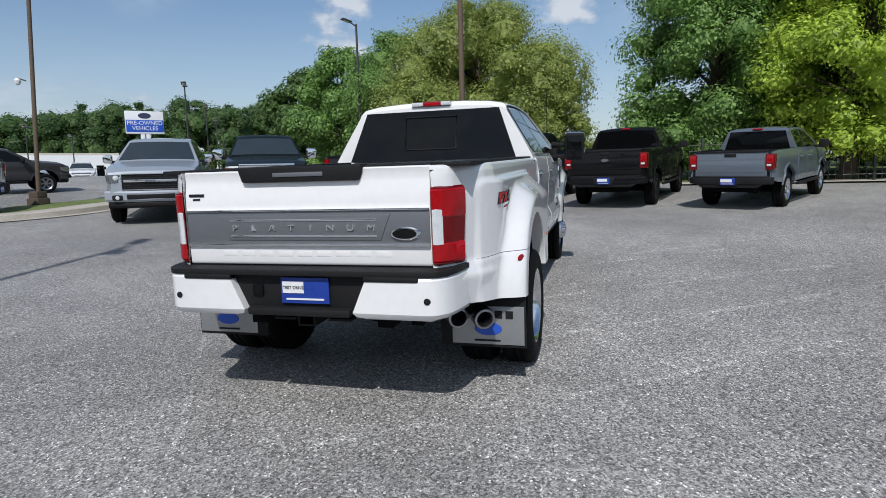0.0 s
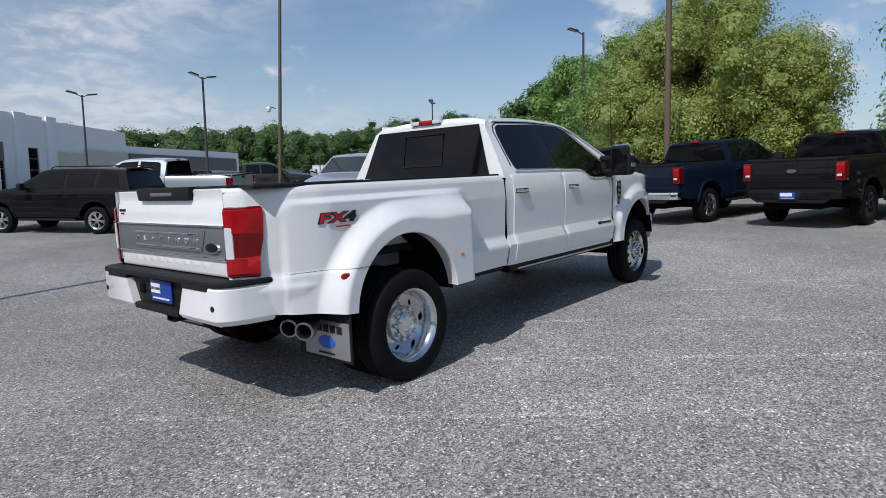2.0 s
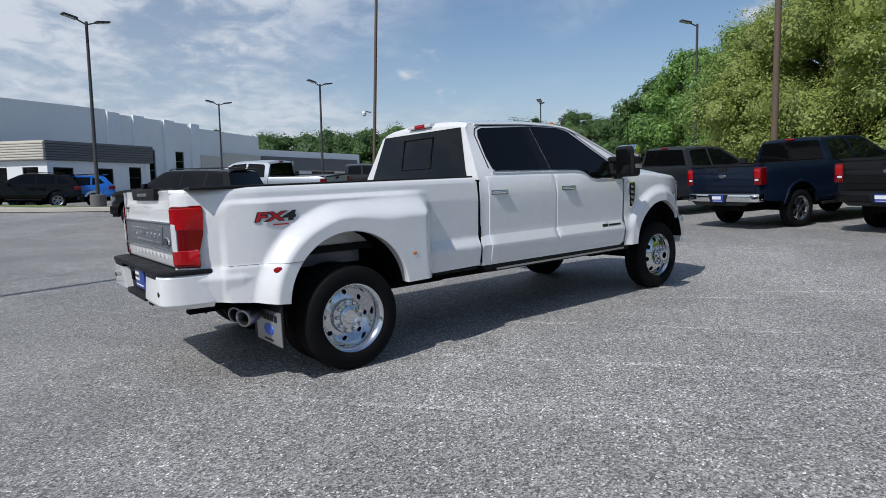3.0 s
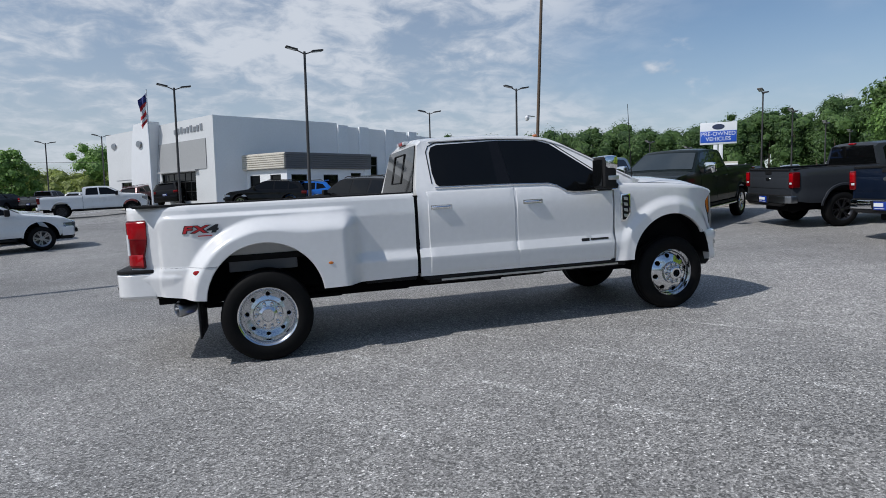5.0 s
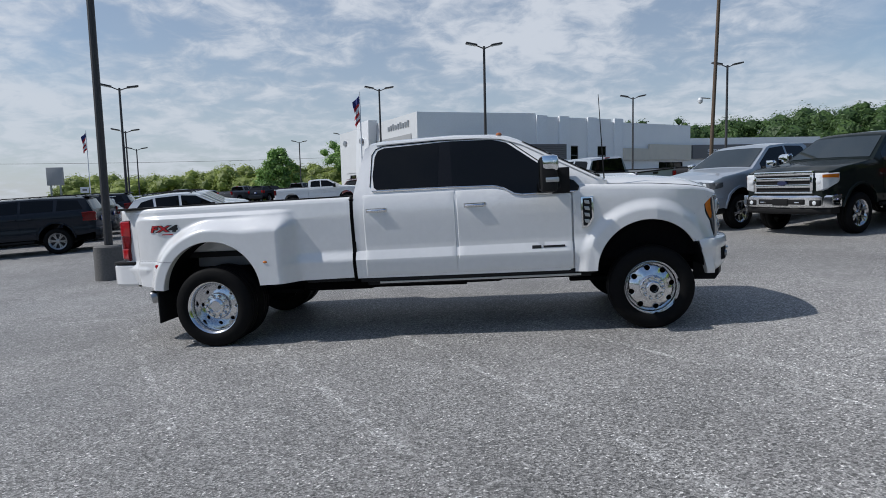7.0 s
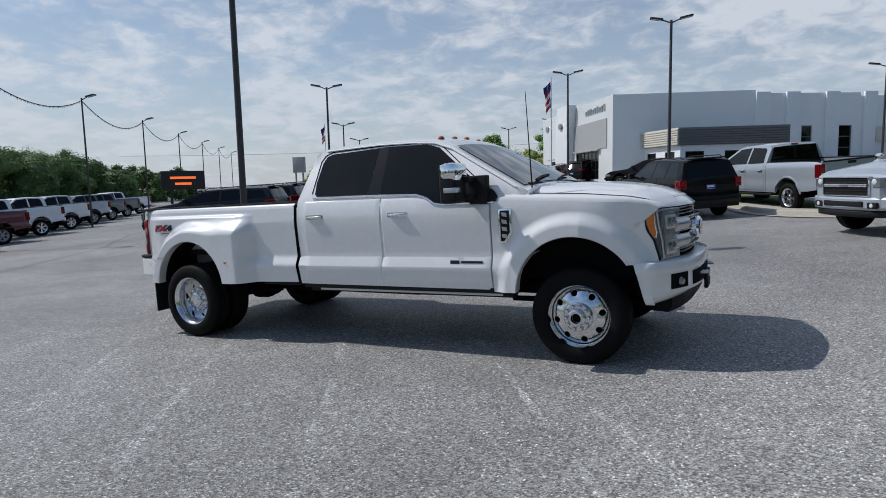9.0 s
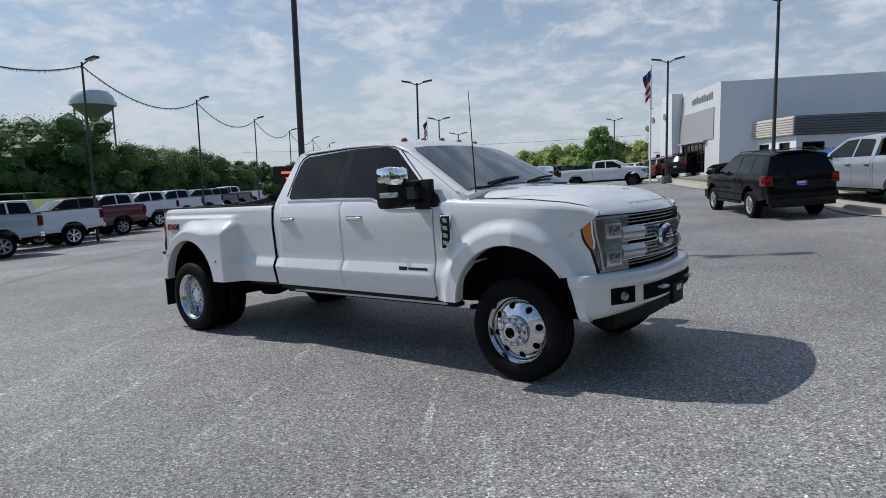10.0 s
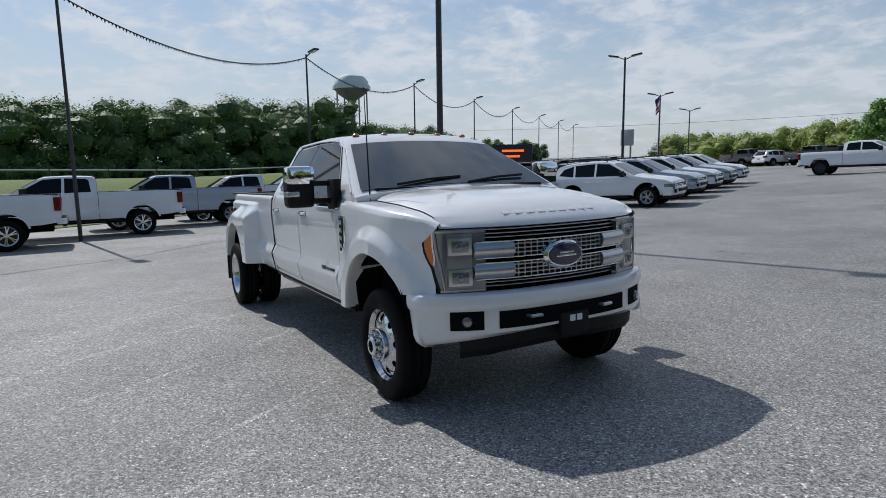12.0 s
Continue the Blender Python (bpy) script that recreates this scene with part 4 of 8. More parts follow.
    bmesh.ops.recalc_face_normals(bm, faces=bm.faces[:])
    me = bpy.data.meshes.new("rim")
    for f in bm.faces:
        f.smooth = True
    for e in bm.edges:
        if len(e.link_faces) == 2 and e.calc_face_angle(0) > 0.6:
            e.smooth = False
    bm.to_mesh(me)
    bm.free()
    me.materials.append(ALLOY)
    me.materials.append(UNDER)
    return me


HERO = dict(W=1.065, ledge=0.009, belt=1.49, rocker=0.62, tumble=0.58, arches=[(0.04, 0.57, 0.525), (4.43, 0.59, 0.50)])
HERO_PLAN = curve([(-1.145, 0.765), (-1.13, 0.793), (-1.10, 0.828), (-1.06, 0.857), (-0.97, 0.885), (-0.89, 0.925), (-0.76, 0.972), (-0.6, 1.0), (4.3, 1.0), (4.6, 0.985), (4.8, 0.945), (4.9, 0.905), (4.98, 0.868), (5.06, 0.828), (5.12, 0.795)])
HOOD_EDGE = curve([(3.7, 1.470), (4.0, 1.452), (4.5, 1.425), (4.85, 1.390), (5.0, 1.360), (5.12, 1.318)])
LAMP_REAR = curve([(0.865, 5.090), (1.03, 5.05), (1.114, 5.0), (1.18, 4.982), (1.28, 4.98)])
LAMP_PATH = [(4.98, 0.915), (5.03, 0.895), (5.07, 0.873), (5.10, 0.843), (5.125, 0.79), (5.15, 0.72), (5.175, 0.65), (5.203, 0.575)]


def nose(y):
    """How far the bowed nose lies behind its middle."""
    return -0.17 * (min(abs(y), 0.95) / 0.83) ** 2.2


def wrap_mesh(side, levels):
    """A piece that wraps a corner: plan outlines at several heights, joined."""
    bm = bmesh.new()
    vs = faces_from(bm, [[(x, side * y, z) for x, y in pts] for z, g, pts in levels], close=True)
    bm.faces.new(vs[0])
    bm.faces.new(vs[-1][::-1])
    bmesh.ops.recalc_face_normals(bm, faces=bm.faces[:])
    return bm


def outward(bm, side):
    """Turns an open side skin so that it faces away from the truck."""
    bmesh.ops.recalc_face_normals(bm, faces=bm.faces[:])
    bm.normal_update()
    if sum(f.normal.y * f.calc_area() for f in bm.faces) * side < 0:
        bmesh.ops.reverse_faces(bm, faces=bm.faces[:])
    return bm


def arch_skin(side, arch, keys, depth, n, m, inner):
    """A side panel round a wheel opening: strips run from the lip out to an outline given by (angle, x, z) keys."""
    xc, zc, r = arch
    kx, kz = curve([(a, x) for a, x, z in keys]), curve([(a, z) for a, x, z in keys])
    rows = []
    for k in range(n + 1):
        a = keys[0][0] + (keys[-1][0] - keys[0][0]) * k / n
        c, s = math.cos(radians(a)), math.sin(radians(a))
        lx, lz = xc + r * c, zc + r * s
        y = depth(lx, lz)
        row = [(lx, side * inner, lz), (lx - 0.004 * c, side * (y - 0.035), lz - 0.004 * s), (lx - 0.006 * c, side * (y - 0.008), lz - 0.006 * s)]
        for j in range(m + 1):
            q = j / m
            x, z = lx + (kx(a) - lx) * q, lz + (kz(a) - lz) * q
            row.append((x, side * depth(x, z), z))
        rows.append(row)
    bm = bmesh.new()
    faces_from(bm, rows)
    return outward(bm, side)


def bed_depth(x, z):
    """Half width of the load bed's outer side: a sloping panel, a broad lip round the wheel and a boxed front end."""
    xc, zc, r = HERO["arches"][0]
    base = side_curve(HERO)(min(z, 1.46)) * HERO_PLAN(x)
    t = min(1.0, max(0.0, (x + 0.90) / 0.36))
    panel = 0.972 + 0.112 * (1 - (1 - t) ** 1.5)
    qx, qz, rc = -0.885 - x + 0.10, z - 1.385 + 0.10, 0.10
    edge = rc - math.hypot(max(qx, 0), max(qz, 0)) - min(max(qx, qz), 0)
    mask = smooth01(0.0, 0.045, edge) * (1 - smooth01(0.62, 0.94, x))
    y = base + max(0.0, panel - base) * mask
    d = math.hypot(x - xc, z - zc) - r
    bx, bz = abs(x - 0.40) - 0.455, z - 1.13 - 0.13 * smooth01(0.0, 0.6, x)
    block = math.hypot(max(bx + 0.08, 0), max(bz + 0.08, 0)) + min(max(bx, bz) + 0.08, 0.0) - 0.08
    d -= 0.152
    h = max(0.22 - abs(d - block), 0.0) / 0.22
    near = min(d, block) - h * h * 0.055
    wide = 0.072 + 0.028 * smooth01(0.1, 0.5, x)
    w = (1 - smooth01(-wide, wide, near)) * smooth01(-0.86, -0.62, x)
    low = 0.009 * smooth01(0.905, 0.893, z) * smooth01(-0.89, -0.87, x) * (1 - w) if x < -0.4 else 0.0
    return y + (1.222 - y) * w + low


def wing_depth(x, z):
    """Half width of the front wing with its rounded wheel lip."""
    xc, zc, r = HERO["arches"][1]
    Y = side_curve(HERO)
    wide = sum(Y(z + dz) for dz in (-0.06, -0.03, 0.0, 0.03, 0.06)) / 5
    base = wide * sum(HERO_PLAN(x + dx) for dx in (-0.10, -0.05, 0.0, 0.05, 0.10)) / 5 + 0.007 + 0.012 * smooth01(4.35, 4.8, x)
    lip = curve([(3.9, 1.088), (4.1, 1.102), (4.5, 1.104), (4.75, 1.062), (4.92, 1.006), (5.05, 0.935)])(x)
    d = math.hypot(x - xc, z - zc) - r
    return base + max(0.0, lip - base) * (1 - smooth01(0.085, 0.205, d))


def lamp_outline(z, back=0.0, width=9.0, lift=0.0, inner=True):
    """Plan outline of the headlight at a height, from its raked rear edge round to the grille."""
    x0 = LAMP_REAR(z) + back
    x1 = min(LAMP_PATH[-1][0], x0 + width)
    px, py = [p[0] for p in LAMP_PATH], [p[1] for p in LAMP_PATH]
    xs = np.linspace(x0, x1, 9)
    out = [(float(x) + lift * 0.6, float(np.interp(x, px, py)) + lift * 0.8) for x in xs]
    return out + ([(x1 - 0.10, 0.575), (x0, 0.80)] if inner else [(out[-1][0] - 0.03, out[-1][1] - 0.03), (x0, out[0][1] - 0.04)])


def bend_nose(ob):
    """Bows a front piece in plan."""
    bm = bmesh.new()
    bm.from_mesh(ob.data)
    long = [e for e in bm.edges if abs(e.verts[0].co.y - e.verts[1].co.y) > 0.2]
    if long:
        bmesh.ops.subdivide_edges(bm, edges=long, cuts=11, use_grid_fill=True)
    m = ob.matrix_local
    for v in bm.verts:
        v.co.x += nose((m @ v.co).y)
    bm.to_mesh(ob.data)
    bm.free()


def hero_glass(poly, side, lift, mat, name, root):
    """Side glass that follows the bend of the body at the sill."""
    Y = side_curve(HERO)
    bm = bmesh.new()
    bm.faces.new([bm.verts.new((x, 0.0, z)) for x, z in poly])
    bmesh.ops.triangulate(bm, faces=bm.faces[:])
    for _ in range(2):
        bmesh.ops.subdivide_edges(bm, edges=bm.edges[:], cuts=2, use_grid_fill=True)
    for v in bm.verts:
        v.co.y = side * (Y(v.co.z) + lift)
    outward(bm, side)
    return part(name, bm, mat, root)


def hero_door(side, x0, x1, z0, head, lift=0.006):
    """A door skin with turned-in edges, whose upper edge follows the window sill."""
    Y = side_curve(HERO)
    xs = [x0, x0 + 0.005, x0 + 0.012] + [x0 + (x1 - x0) * k / 14 for k in range(1, 14)] + [x1 - 0.012, x1 - 0.005, x1]
    zs = [z0, z0 + 0.006, z0 + 0.014, 0.70, 0.76, 0.815, 0.825, 0.905, 0.915, 0.97, 1.07, 1.17, 1.27, 1.33]
    cols = []
    for i, x in enumerate(xs):
        top = head(x)
        col = []
        for k, z in enumerate(zs + [top - 0.03, top - 0.008, top]):
            e = -0.02 if i in (0, len(xs) - 1) or k in (0, len(zs) + 2) else 0.002 if i in (1, len(xs) - 2) or k in (1, len(zs) + 1) else lift
            col.append((x, side * (Y(z) + e), z))
        cols.append(col)
    bm = bmesh.new()
    faces_from(bm, cols)
    return outward(bm, side)


def bumper_path():
    arc = [(5.36 - 0.30 * abs(q) ** 3, 0.985 * q) for q in np.linspace(-1, 1, 41)]
    return [(4.905, -1.014), (4.98, -1.010)] + arc + [(4.98, 1.010), (4.905, 1.014)]


def bumper_piece(y0, y1, profile):
    """A length of the bowed front bumper between two sides; profile: (out, height) points."""
    path = bumper_path()
    rows = []
    for i, (x, y) in enumerate(path):
        if not y0 - 1e-6 <= y <= y1 + 1e-6:
            continue
        (ax, ay), (bx, by) = path[max(i - 1, 0)], path[min(i + 1, len(path) - 1)]
        n = Vector((by - ay, ax - bx)).normalized()
        mid = 1 - min(1.0, abs(y)) ** 2
        row = []
        for o, z in profile:
            zz = z + (0.075 * mid * smooth01(0.62, 0.54, z))
            back = max(0.0, 0.86 - zz) * 0.26 if x < 4.99 else 0.0
            row.append((x + n.x * o + back, y + n.y * o, zz))
        rows.append(row)
    bm = bmesh.new()
    vs = faces_from(bm, rows, close=True)
    bm.faces.new(vs[0])
    bm.faces.new(vs[-1][::-1])
    bmesh.ops.recalc_face_normals(bm, faces=bm.faces[:])
    return bm


def hero_truck():
    s = HERO
    root = tagged(new("pickup_truck"), "pearl white crew-cab pickup with dual rear wheels, parked on asphalt", "pickup truck")
    Y, one = side_curve(s), HERO_PLAN
    rocker = curve([(-1.06, 0.70), (-0.7, 0.66), (0.7, 0.63), (3.9, 0.62), (5.2, 0.72)])
    top = curve([(1.53, 2.0), (1.60, 2.045), (1.8, 2.06), (2.5, 2.075), (2.95, 2.055), (3.12, 2.025), (3.22, 1.985), (4.04, 1.535), (4.10, 1.525)])
    bm = body_loft(s, 1.53, 4.06, top, rocker, one, n_side=11, soft=0.085, crown=0.022, extra=(1.56, 1.6, 1.66, 1.8, 2.95, 3.05, 3.12, 3.22, 4.04))
    for v in bm.verts:
        if v.co.x < 1.78 and v.co.z > 1.47:
            v.co.x += (v.co.z - 1.47) * 0.2 * (1 - (v.co.x - 1.53) / 0.25)
        if v.co.x < 1.62 and v.co.z < 1.5 and abs(v.co.y) > 0.9:
            v.co.y *= 0.995
        if v.co.x > 3.72 and v.co.z < 1.46:
            v.co.y *= 0.97
    part("cab", bm, [PEARL, UNDER], root, "pearl white cab")
    # bonnet: raised centre with a valley each side, its nose rolled down to the grille
    crown = curve([(3.98, 1.530), (4.3, 1.530), (4.6, 1.514), (4.85, 1.482), (5.0, 1.447), (5.12, 1.398), (5.2, 1.348), (5.255, 1.300)])
    across = curve([(0, 1.0), (0.40, 0.99), (0.52, 0.955), (0.60, 0.86), (0.68, 0.79), (0.82, 0.66), (0.95, 0.30), (1.0, 0.0)])
    qs = [-1, -0.985, -0.95, -0.88, -0.82, -0.73, -0.64, -0.61, -0.58, -0.55, -0.52, -0.48, -0.44, -0.3, -0.15]
    qs = qs + [0] + [-q for q in reversed(qs)]
    rows = []
    for k in range(33):
        t = k / 32
        t = t if t < 0.6 else 0.6 + 0.4 * ((t - 0.6) / 0.4)
        xr = 3.98 + 1.275 * t
        row = []
        for q in qs:
            y = 0.846 * q
            x = 3.98 + (5.255 + nose(y) - 3.98) * t
            ze = HOOD_EDGE(min(x, 5.10)) + 0.006
            ze = ze + (1.302 - ze) * smooth01(0.93, 1.0, t)
            row.append((x, y, ze + (crown(xr) - ze) * across(abs(q))))
        rows.append(row)
    rows.append([(x + 0.006, y, z - 0.012) for x, y, z in rows[-1]])
    rows.append([(x - 0.05, y, z - 0.012) for x, y, z in rows[-1]])
    bonnet = sheet(rows, PEARL, "bonnet", root)
    for k in range(9):
        y = -0.36 + k * 0.09
        ze = HOOD_EDGE(5.10) + 0.006
        z = ze + (crown(5.166) - ze) * across(abs(y) / 0.846)
        part("raised_letter_bar", boxes((-0.016, 0.016, -0.033, 0.033, -0.004, 0.0022), bevel=0.0012, m=Matrix.Translation((3.98 + (1.275 + nose(y)) * 0.93, y, z)) @ Matrix.Rotation(0.53, 4, "Y")), PEARL, bonnet)
    # plain dark box hidden under the bonnet, added to block light
    part("engine_bay", boxes((3.95, 5.06, -0.78, 0.78, 0.70, 1.27)), UNDER, root)
    # load bed
    for side in (-1, 1):
        keys = ((6, 1.495, 0.64), (16, 1.495, 0.80), (30, 1.495, 1.10), (44, 1.495, 1.44), (90, 0.04, 1.44), (138, -1.145, 1.44), (152, -1.145, 1.10), (168, -1.145, 0.80), (176, -1.06, 0.665))
        bm = arch_skin(side, s["arches"][0], keys, bed_depth, 150, 64, 1.12)
        rail = []
        for x in np.linspace(-1.145, 1.495, 61):
            y = bed_depth(x, 1.44)
            lo = min(0.84, max(0.788, y - 0.05))
            rail.append([(x, side * max(a, lo), z) for a, z in ((y, 1.44), (y - 0.006, 1.453), (y - 0.02, 1.462), (y - 0.04, 1.465), (lo, 1.465), (lo, 0.95))])
        faces_from(bm, rail)
        bmesh.ops.remove_doubles(bm, verts=bm.verts[:], dist=0.0006)
        outward(bm, side)
        part("bed_side", bm, PEARL, root, "white bed side with a wide wheel flare", smooth=40)
        part("rail_cap", boxes((-1.06, 1.485, side * 0.83, side * 0.995, 1.455, 1.479), bevel=0.008), BLACK_PLASTIC, root)
        part("bed_post", boxes((-1.105, -1.06, side * 0.77, side * 0.81, 0.91, 1.46)), PEARL, root)
        part("wheel_well", lathe_half(0.54, 0.62, 1.15, side, 0.04, 0.57), UNDER, root)
        part("wheel_well", lathe_half(0.515, 0.50, 1.03, side, 4.43, 0.59), UNDER, root)
    part("bed_floor", boxes((-1.08, 1.495, -0.86, 0.86, 0.905, 0.965), (1.445, 1.495, -0.84, 0.84, 0.965, 1.455)), BLACK_PLASTIC, root)
    # dark slab fills the slot behind the cab in place of its shade
    part("cab_gap", boxes((1.49, 1.535, -1.03, 1.03, 0.66, 1.44)), UNDER, root)
    for side in (-1, 1):
        for xm, ym, mt, sc in ((-0.545, 0.0, RED_LENS, 1.0), (0.63, 0.0, RED_LENS if side > 0 else AMBER, 0.6)):
            part("side_marker", lathe([(0.002, 0.006), (0.022, 0.005), (0.032, 0.0)], 16, centre=(0, 0, 0)), mt, root).matrix_local = Matrix.Translation((xm, side * (bed_depth(xm, 0.86) + 0.001), 0.86)) @ Matrix.Rotation(side * (0.45 if xm < 0 else 0.0), 4, "Z") @ Matrix.Diagonal((1.2 * sc, side, 0.7 * sc, 1))
        xc, zc, r = HERO["arches"][0]
        xs = np.linspace(-0.865, xc - math.sqrt(r * r - (0.905 - zc) ** 2) - 0.004, 24)
        part("panel_seam", tube([(x, side * (bed_depth(x, 0.905) + 0.0005), 0.905) for x in xs], 0.0026, 6), SATIN_GREY, root)
        # decal: two red characters and a dark one, slanted
        for k, (ch, mt) in enumerate((("F", DECAL_RED), ("X", DECAL_RED), ("4", DARK_ALLOY))):
            x = -0.605 + (0.108 * k if side < 0 else 0.216 - 0.108 * k)
            slope = (bed_depth(x + 0.04, 1.24) - bed_depth(x - 0.04, 1.24)) / 0.08
            for grow, mat, out in ((0.0065, DARK_ALLOY, 0.0), (0.002, mt, 0.0025)):
                me = letters(ch, 0.088, 0.003, grow)
                me.transform(Matrix(((1.9, 0, 0.35, 0), (0, 1, 0, 0), (0, 0, 1, 0), (0, 0, 0, 1))))
                me.materials.append(mat)
                ob = part("decal", me, None, root)
                ob.matrix_local = Matrix.Translation((x, side * (bed_depth(x, 1.24) + 0.003 + out), 1.24)) @ Matrix.Rotation(side * math.atan(slope) if side < 0 else side * math.atan(slope) + math.pi, 4, "Z")
        part("decal_bar", boxes((-0.52, -0.40, side * (bed_depth(-0.46, 1.185) + 0.001), side * (bed_depth(-0.46, 1.185) + 0.005), 1.178, 1.187)), DECAL_RED, root)
        # inner arch brace seen over the tyre
        part("arch_brace", boxes((-0.30, 0.34, side * 0.78, side * 0.80, 0.80, 1.06), bevel=0.01), SATIN_GREY, root)
        # front wing
        zs = lambda x: HOOD_EDGE(x) - 0.055
        keys = ((31, 5.085, 0.862), (36, LAMP_REAR(1.03) - 0.006, 1.03), (41, LAMP_REAR(1.12) - 0.006, 1.12), (47, 4.974, 1.285), (51, 5.09, 1.288), *((54 + 72 * k / 24, 5.10 - 1.378 * k / 24, zs(5.10 - 1.378 * k / 24) + 0.022 * smooth01(4.5, 5.1, 5.10 - 1.378 * k / 24)) for k in range(25)), (148, 3.722, 1.05), (178, 3.722, 0.605))
        bm = arch_skin(side, s["arches"][1], keys, wing_depth, 144, 34, 1.0)
        rim_rows = []
        for x in np.linspace(3.722, 5.10, 41):
            z0 = zs(x) + 0.022 * smooth01(4.5, 5.1, x)
            y, ze = wing_depth(x, z0), HOOD_EDGE(x)
            dz = ze - z0
            ye = min(0.853, y - 0.03)
            rim_rows.append([(x, side * a, z) for a, z in ((y, z0), (y - 0.006, z0 + dz * 0.42), (y - 0.022, z0 + dz * 0.76), (y - 0.05 if y - 0.05 > ye else ye + 0.006, z0 + dz * 0.93), (ye, ze), (ye - 0.004, ze - 0.02), (ye - 0.06, ze - 0.025))])
        faces_from(bm, rim_rows)
        bmesh.ops.remove_doubles(bm, verts=bm.verts[:], dist=0.0006)
        outward(bm, side)
        part("front_wing", bm, PEARL, root, "white front wing with a rounded wheel lip", smooth=45)
        # doors, glass and handles
        rear_head = curve([(1.6, 1.475), (2.6, 1.475)])
        front_head = curve([(2.58, 1.472), (2.95, 1.468), (3.03, 1.452), (3.13, 1.408), (3.22, 1.386), (3.72, 1.384)])
        for x0, x1, hx, head in ((1.63, 2.570, 1.77, rear_head), (2.580, 3.712, 2.765, front_head)):
            d = part("door", hero_door(side, x0, x1, 0.645, head), PEARL, root)
            y = Y(1.31) + 0.008
            door_handle(hx, side * (y - 0.004), 1.312, side, CHROME, d, 0.9, 0.014)
        hero_glass([(1.775, 1.520), (1.745, 1.545), (1.725, 1.66), (1.735, 1.86), (1.765, 1.925), (1.83, 1.95), (2.41, 1.972), (2.40, 1.513)], side, 0.006, GLASS, "window", root)
        hero_glass([(2.55, 1.510), (2.52, 1.976), (2.95, 1.965), (3.10, 1.925), (3.60, 1.545), (3.66, 1.400), (3.24, 1.398), (3.16, 1.412), (3.06, 1.472), (2.97, 1.498)], side, 0.006, GLASS, "window", root)
        hero_glass([(2.40, 1.513), (2.41, 1.972), (2.52, 1.976), (2.55, 1.510)], side, 0.004, PILLAR, "door_pillar", root)
        hero_glass([(3.60, 1.545), (3.66, 1.400), (3.775, 1.398), (3.79, 1.44), (3.74, 1.50)], side, 0.008, BLACK_PLASTIC, "mirror_base", root)
        trim = [(1.73, 1.506), (2.5, 1.501), (2.96, 1.490), (3.05, 1.464), (3.14, 1.408), (3.23, 1.390), (3.75, 1.392)]
        part("window_trim", tube([(x, side * (Y(z) + 0.008), z) for x, z in trim], 0.0075, 6), CHROME, root)
        part("window_seal", tube([(x, side * (Y(z) + 0.003), z) for x, z in ((1.705, 1.55), (1.705, 1.88), (1.74, 1.94), (1.82, 1.972), (2.4, 1.99), (2.95, 1.983), (3.12, 1.942), (3.63, 1.548))], 0.005, 5), UNDER, root)
        part("drip_rail", tube([(x, side * (Y(top(x) - 0.085) * (1 if x > 1.7 else 0.99) + 0.004), top(x) - 0.07) for x in (1.75, 2.0, 2.4, 2.8, 3.05, 3.25, 3.5, 3.75, 3.95)], 0.009, 6), PEARL, root)
        # towing mirror
        bm = bmesh.new()
        box(bm, 3.40, 3.56, side * 1.165, side * 1.395, 1.40, 1.735, bevel=0.045, seg=3)
        mir = part("mirror", bm, BLACK_PLASTIC, root, "tall black towing mirror with a chrome cap")
        part("mirror_cap", boxes((3.41, 3.575, side * 1.16, side * 1.40, 1.585, 1.742), bevel=0.045), CHROME, mir)
        part("mirror_lamp", boxes((3.45, 3.572, side * 1.30, side * 1.402, 1.490, 1.535), bevel=0.010), SATIN_SILVER, mir)
        part("mirror_glass", boxes((3.392, 3.402, side * 1.19, side * 1.37, 1.43, 1.70), bevel=0.004), GLASS, mir)
        part("mirror_arm", boxes((3.50, 3.60, side * 0.99, side * 1.20, 1.575, 1.62), (3.50, 3.60, side * 0.99, side * 1.20, 1.43, 1.475), (3.52, 3.70, side * 0.99, side * 1.055, 1.38, 1.63), bevel=0.012), BLACK_PLASTIC, mir)
        # wing vent with plain raised bars
        vent = part("wing_vent", prism([(3.795, 1.335), (3.915, 1.335), (3.915, 1.12), (3.855, 1.035), (3.795, 1.035)], side * 1.02, side * 1.064, bevel=0.007), CHROME, root, "chrome-framed black wing vent")
        part("vent_panel", prism([(3.813, 1.318), (3.897, 1.318), (3.897, 1.13), (3.846, 1.054), (3.813, 1.054)], side * 1.05, side * 1.068), BLACK_PLASTIC, vent)
        for k in range(4):
            z = 1.282 - 0.062 * k
            part("vent_bar", prism([(3.824, z + 0.022), (3.872, z + 0.016), (3.878, z - 0.020), (3.832, z - 0.012)], side * 1.066, side * 1.073, bevel=0.003), SATIN_SILVER, vent)
        part("door_badge", boxes((3.31, 3.40, side * (Y(0.865) + 0.006), side * (Y(0.865) + 0.016), 0.852, 0.884), (3.42, 3.63, side * (Y(0.865) + 0.006), side * (Y(0.865) + 0.016), 0.858, 0.879), bevel=0.002), DARK_ALLOY, root, "small dark engine badge")
        # steps and sills
        part("running_board", boxes((1.62, 3.88, side * 0.88, side * 0.99, 0.545, 0.585), bevel=0.012), BLACK_PLASTIC, root)
        part("step_trim", boxes((1.75, 3.78, side * 0.987, side * 0.999, 0.560, 0.582), bevel=0.004), SATIN_SILVER, root)
        part("sill_seal", boxes((1.56, 3.92, side * 0.96, side * 1.03, 0.585, 0.635), (0.98, 1.49, side * 0.96, side * 1.01, 0.60, 0.64), bevel=0.008), BLACK_PLASTIC, root)
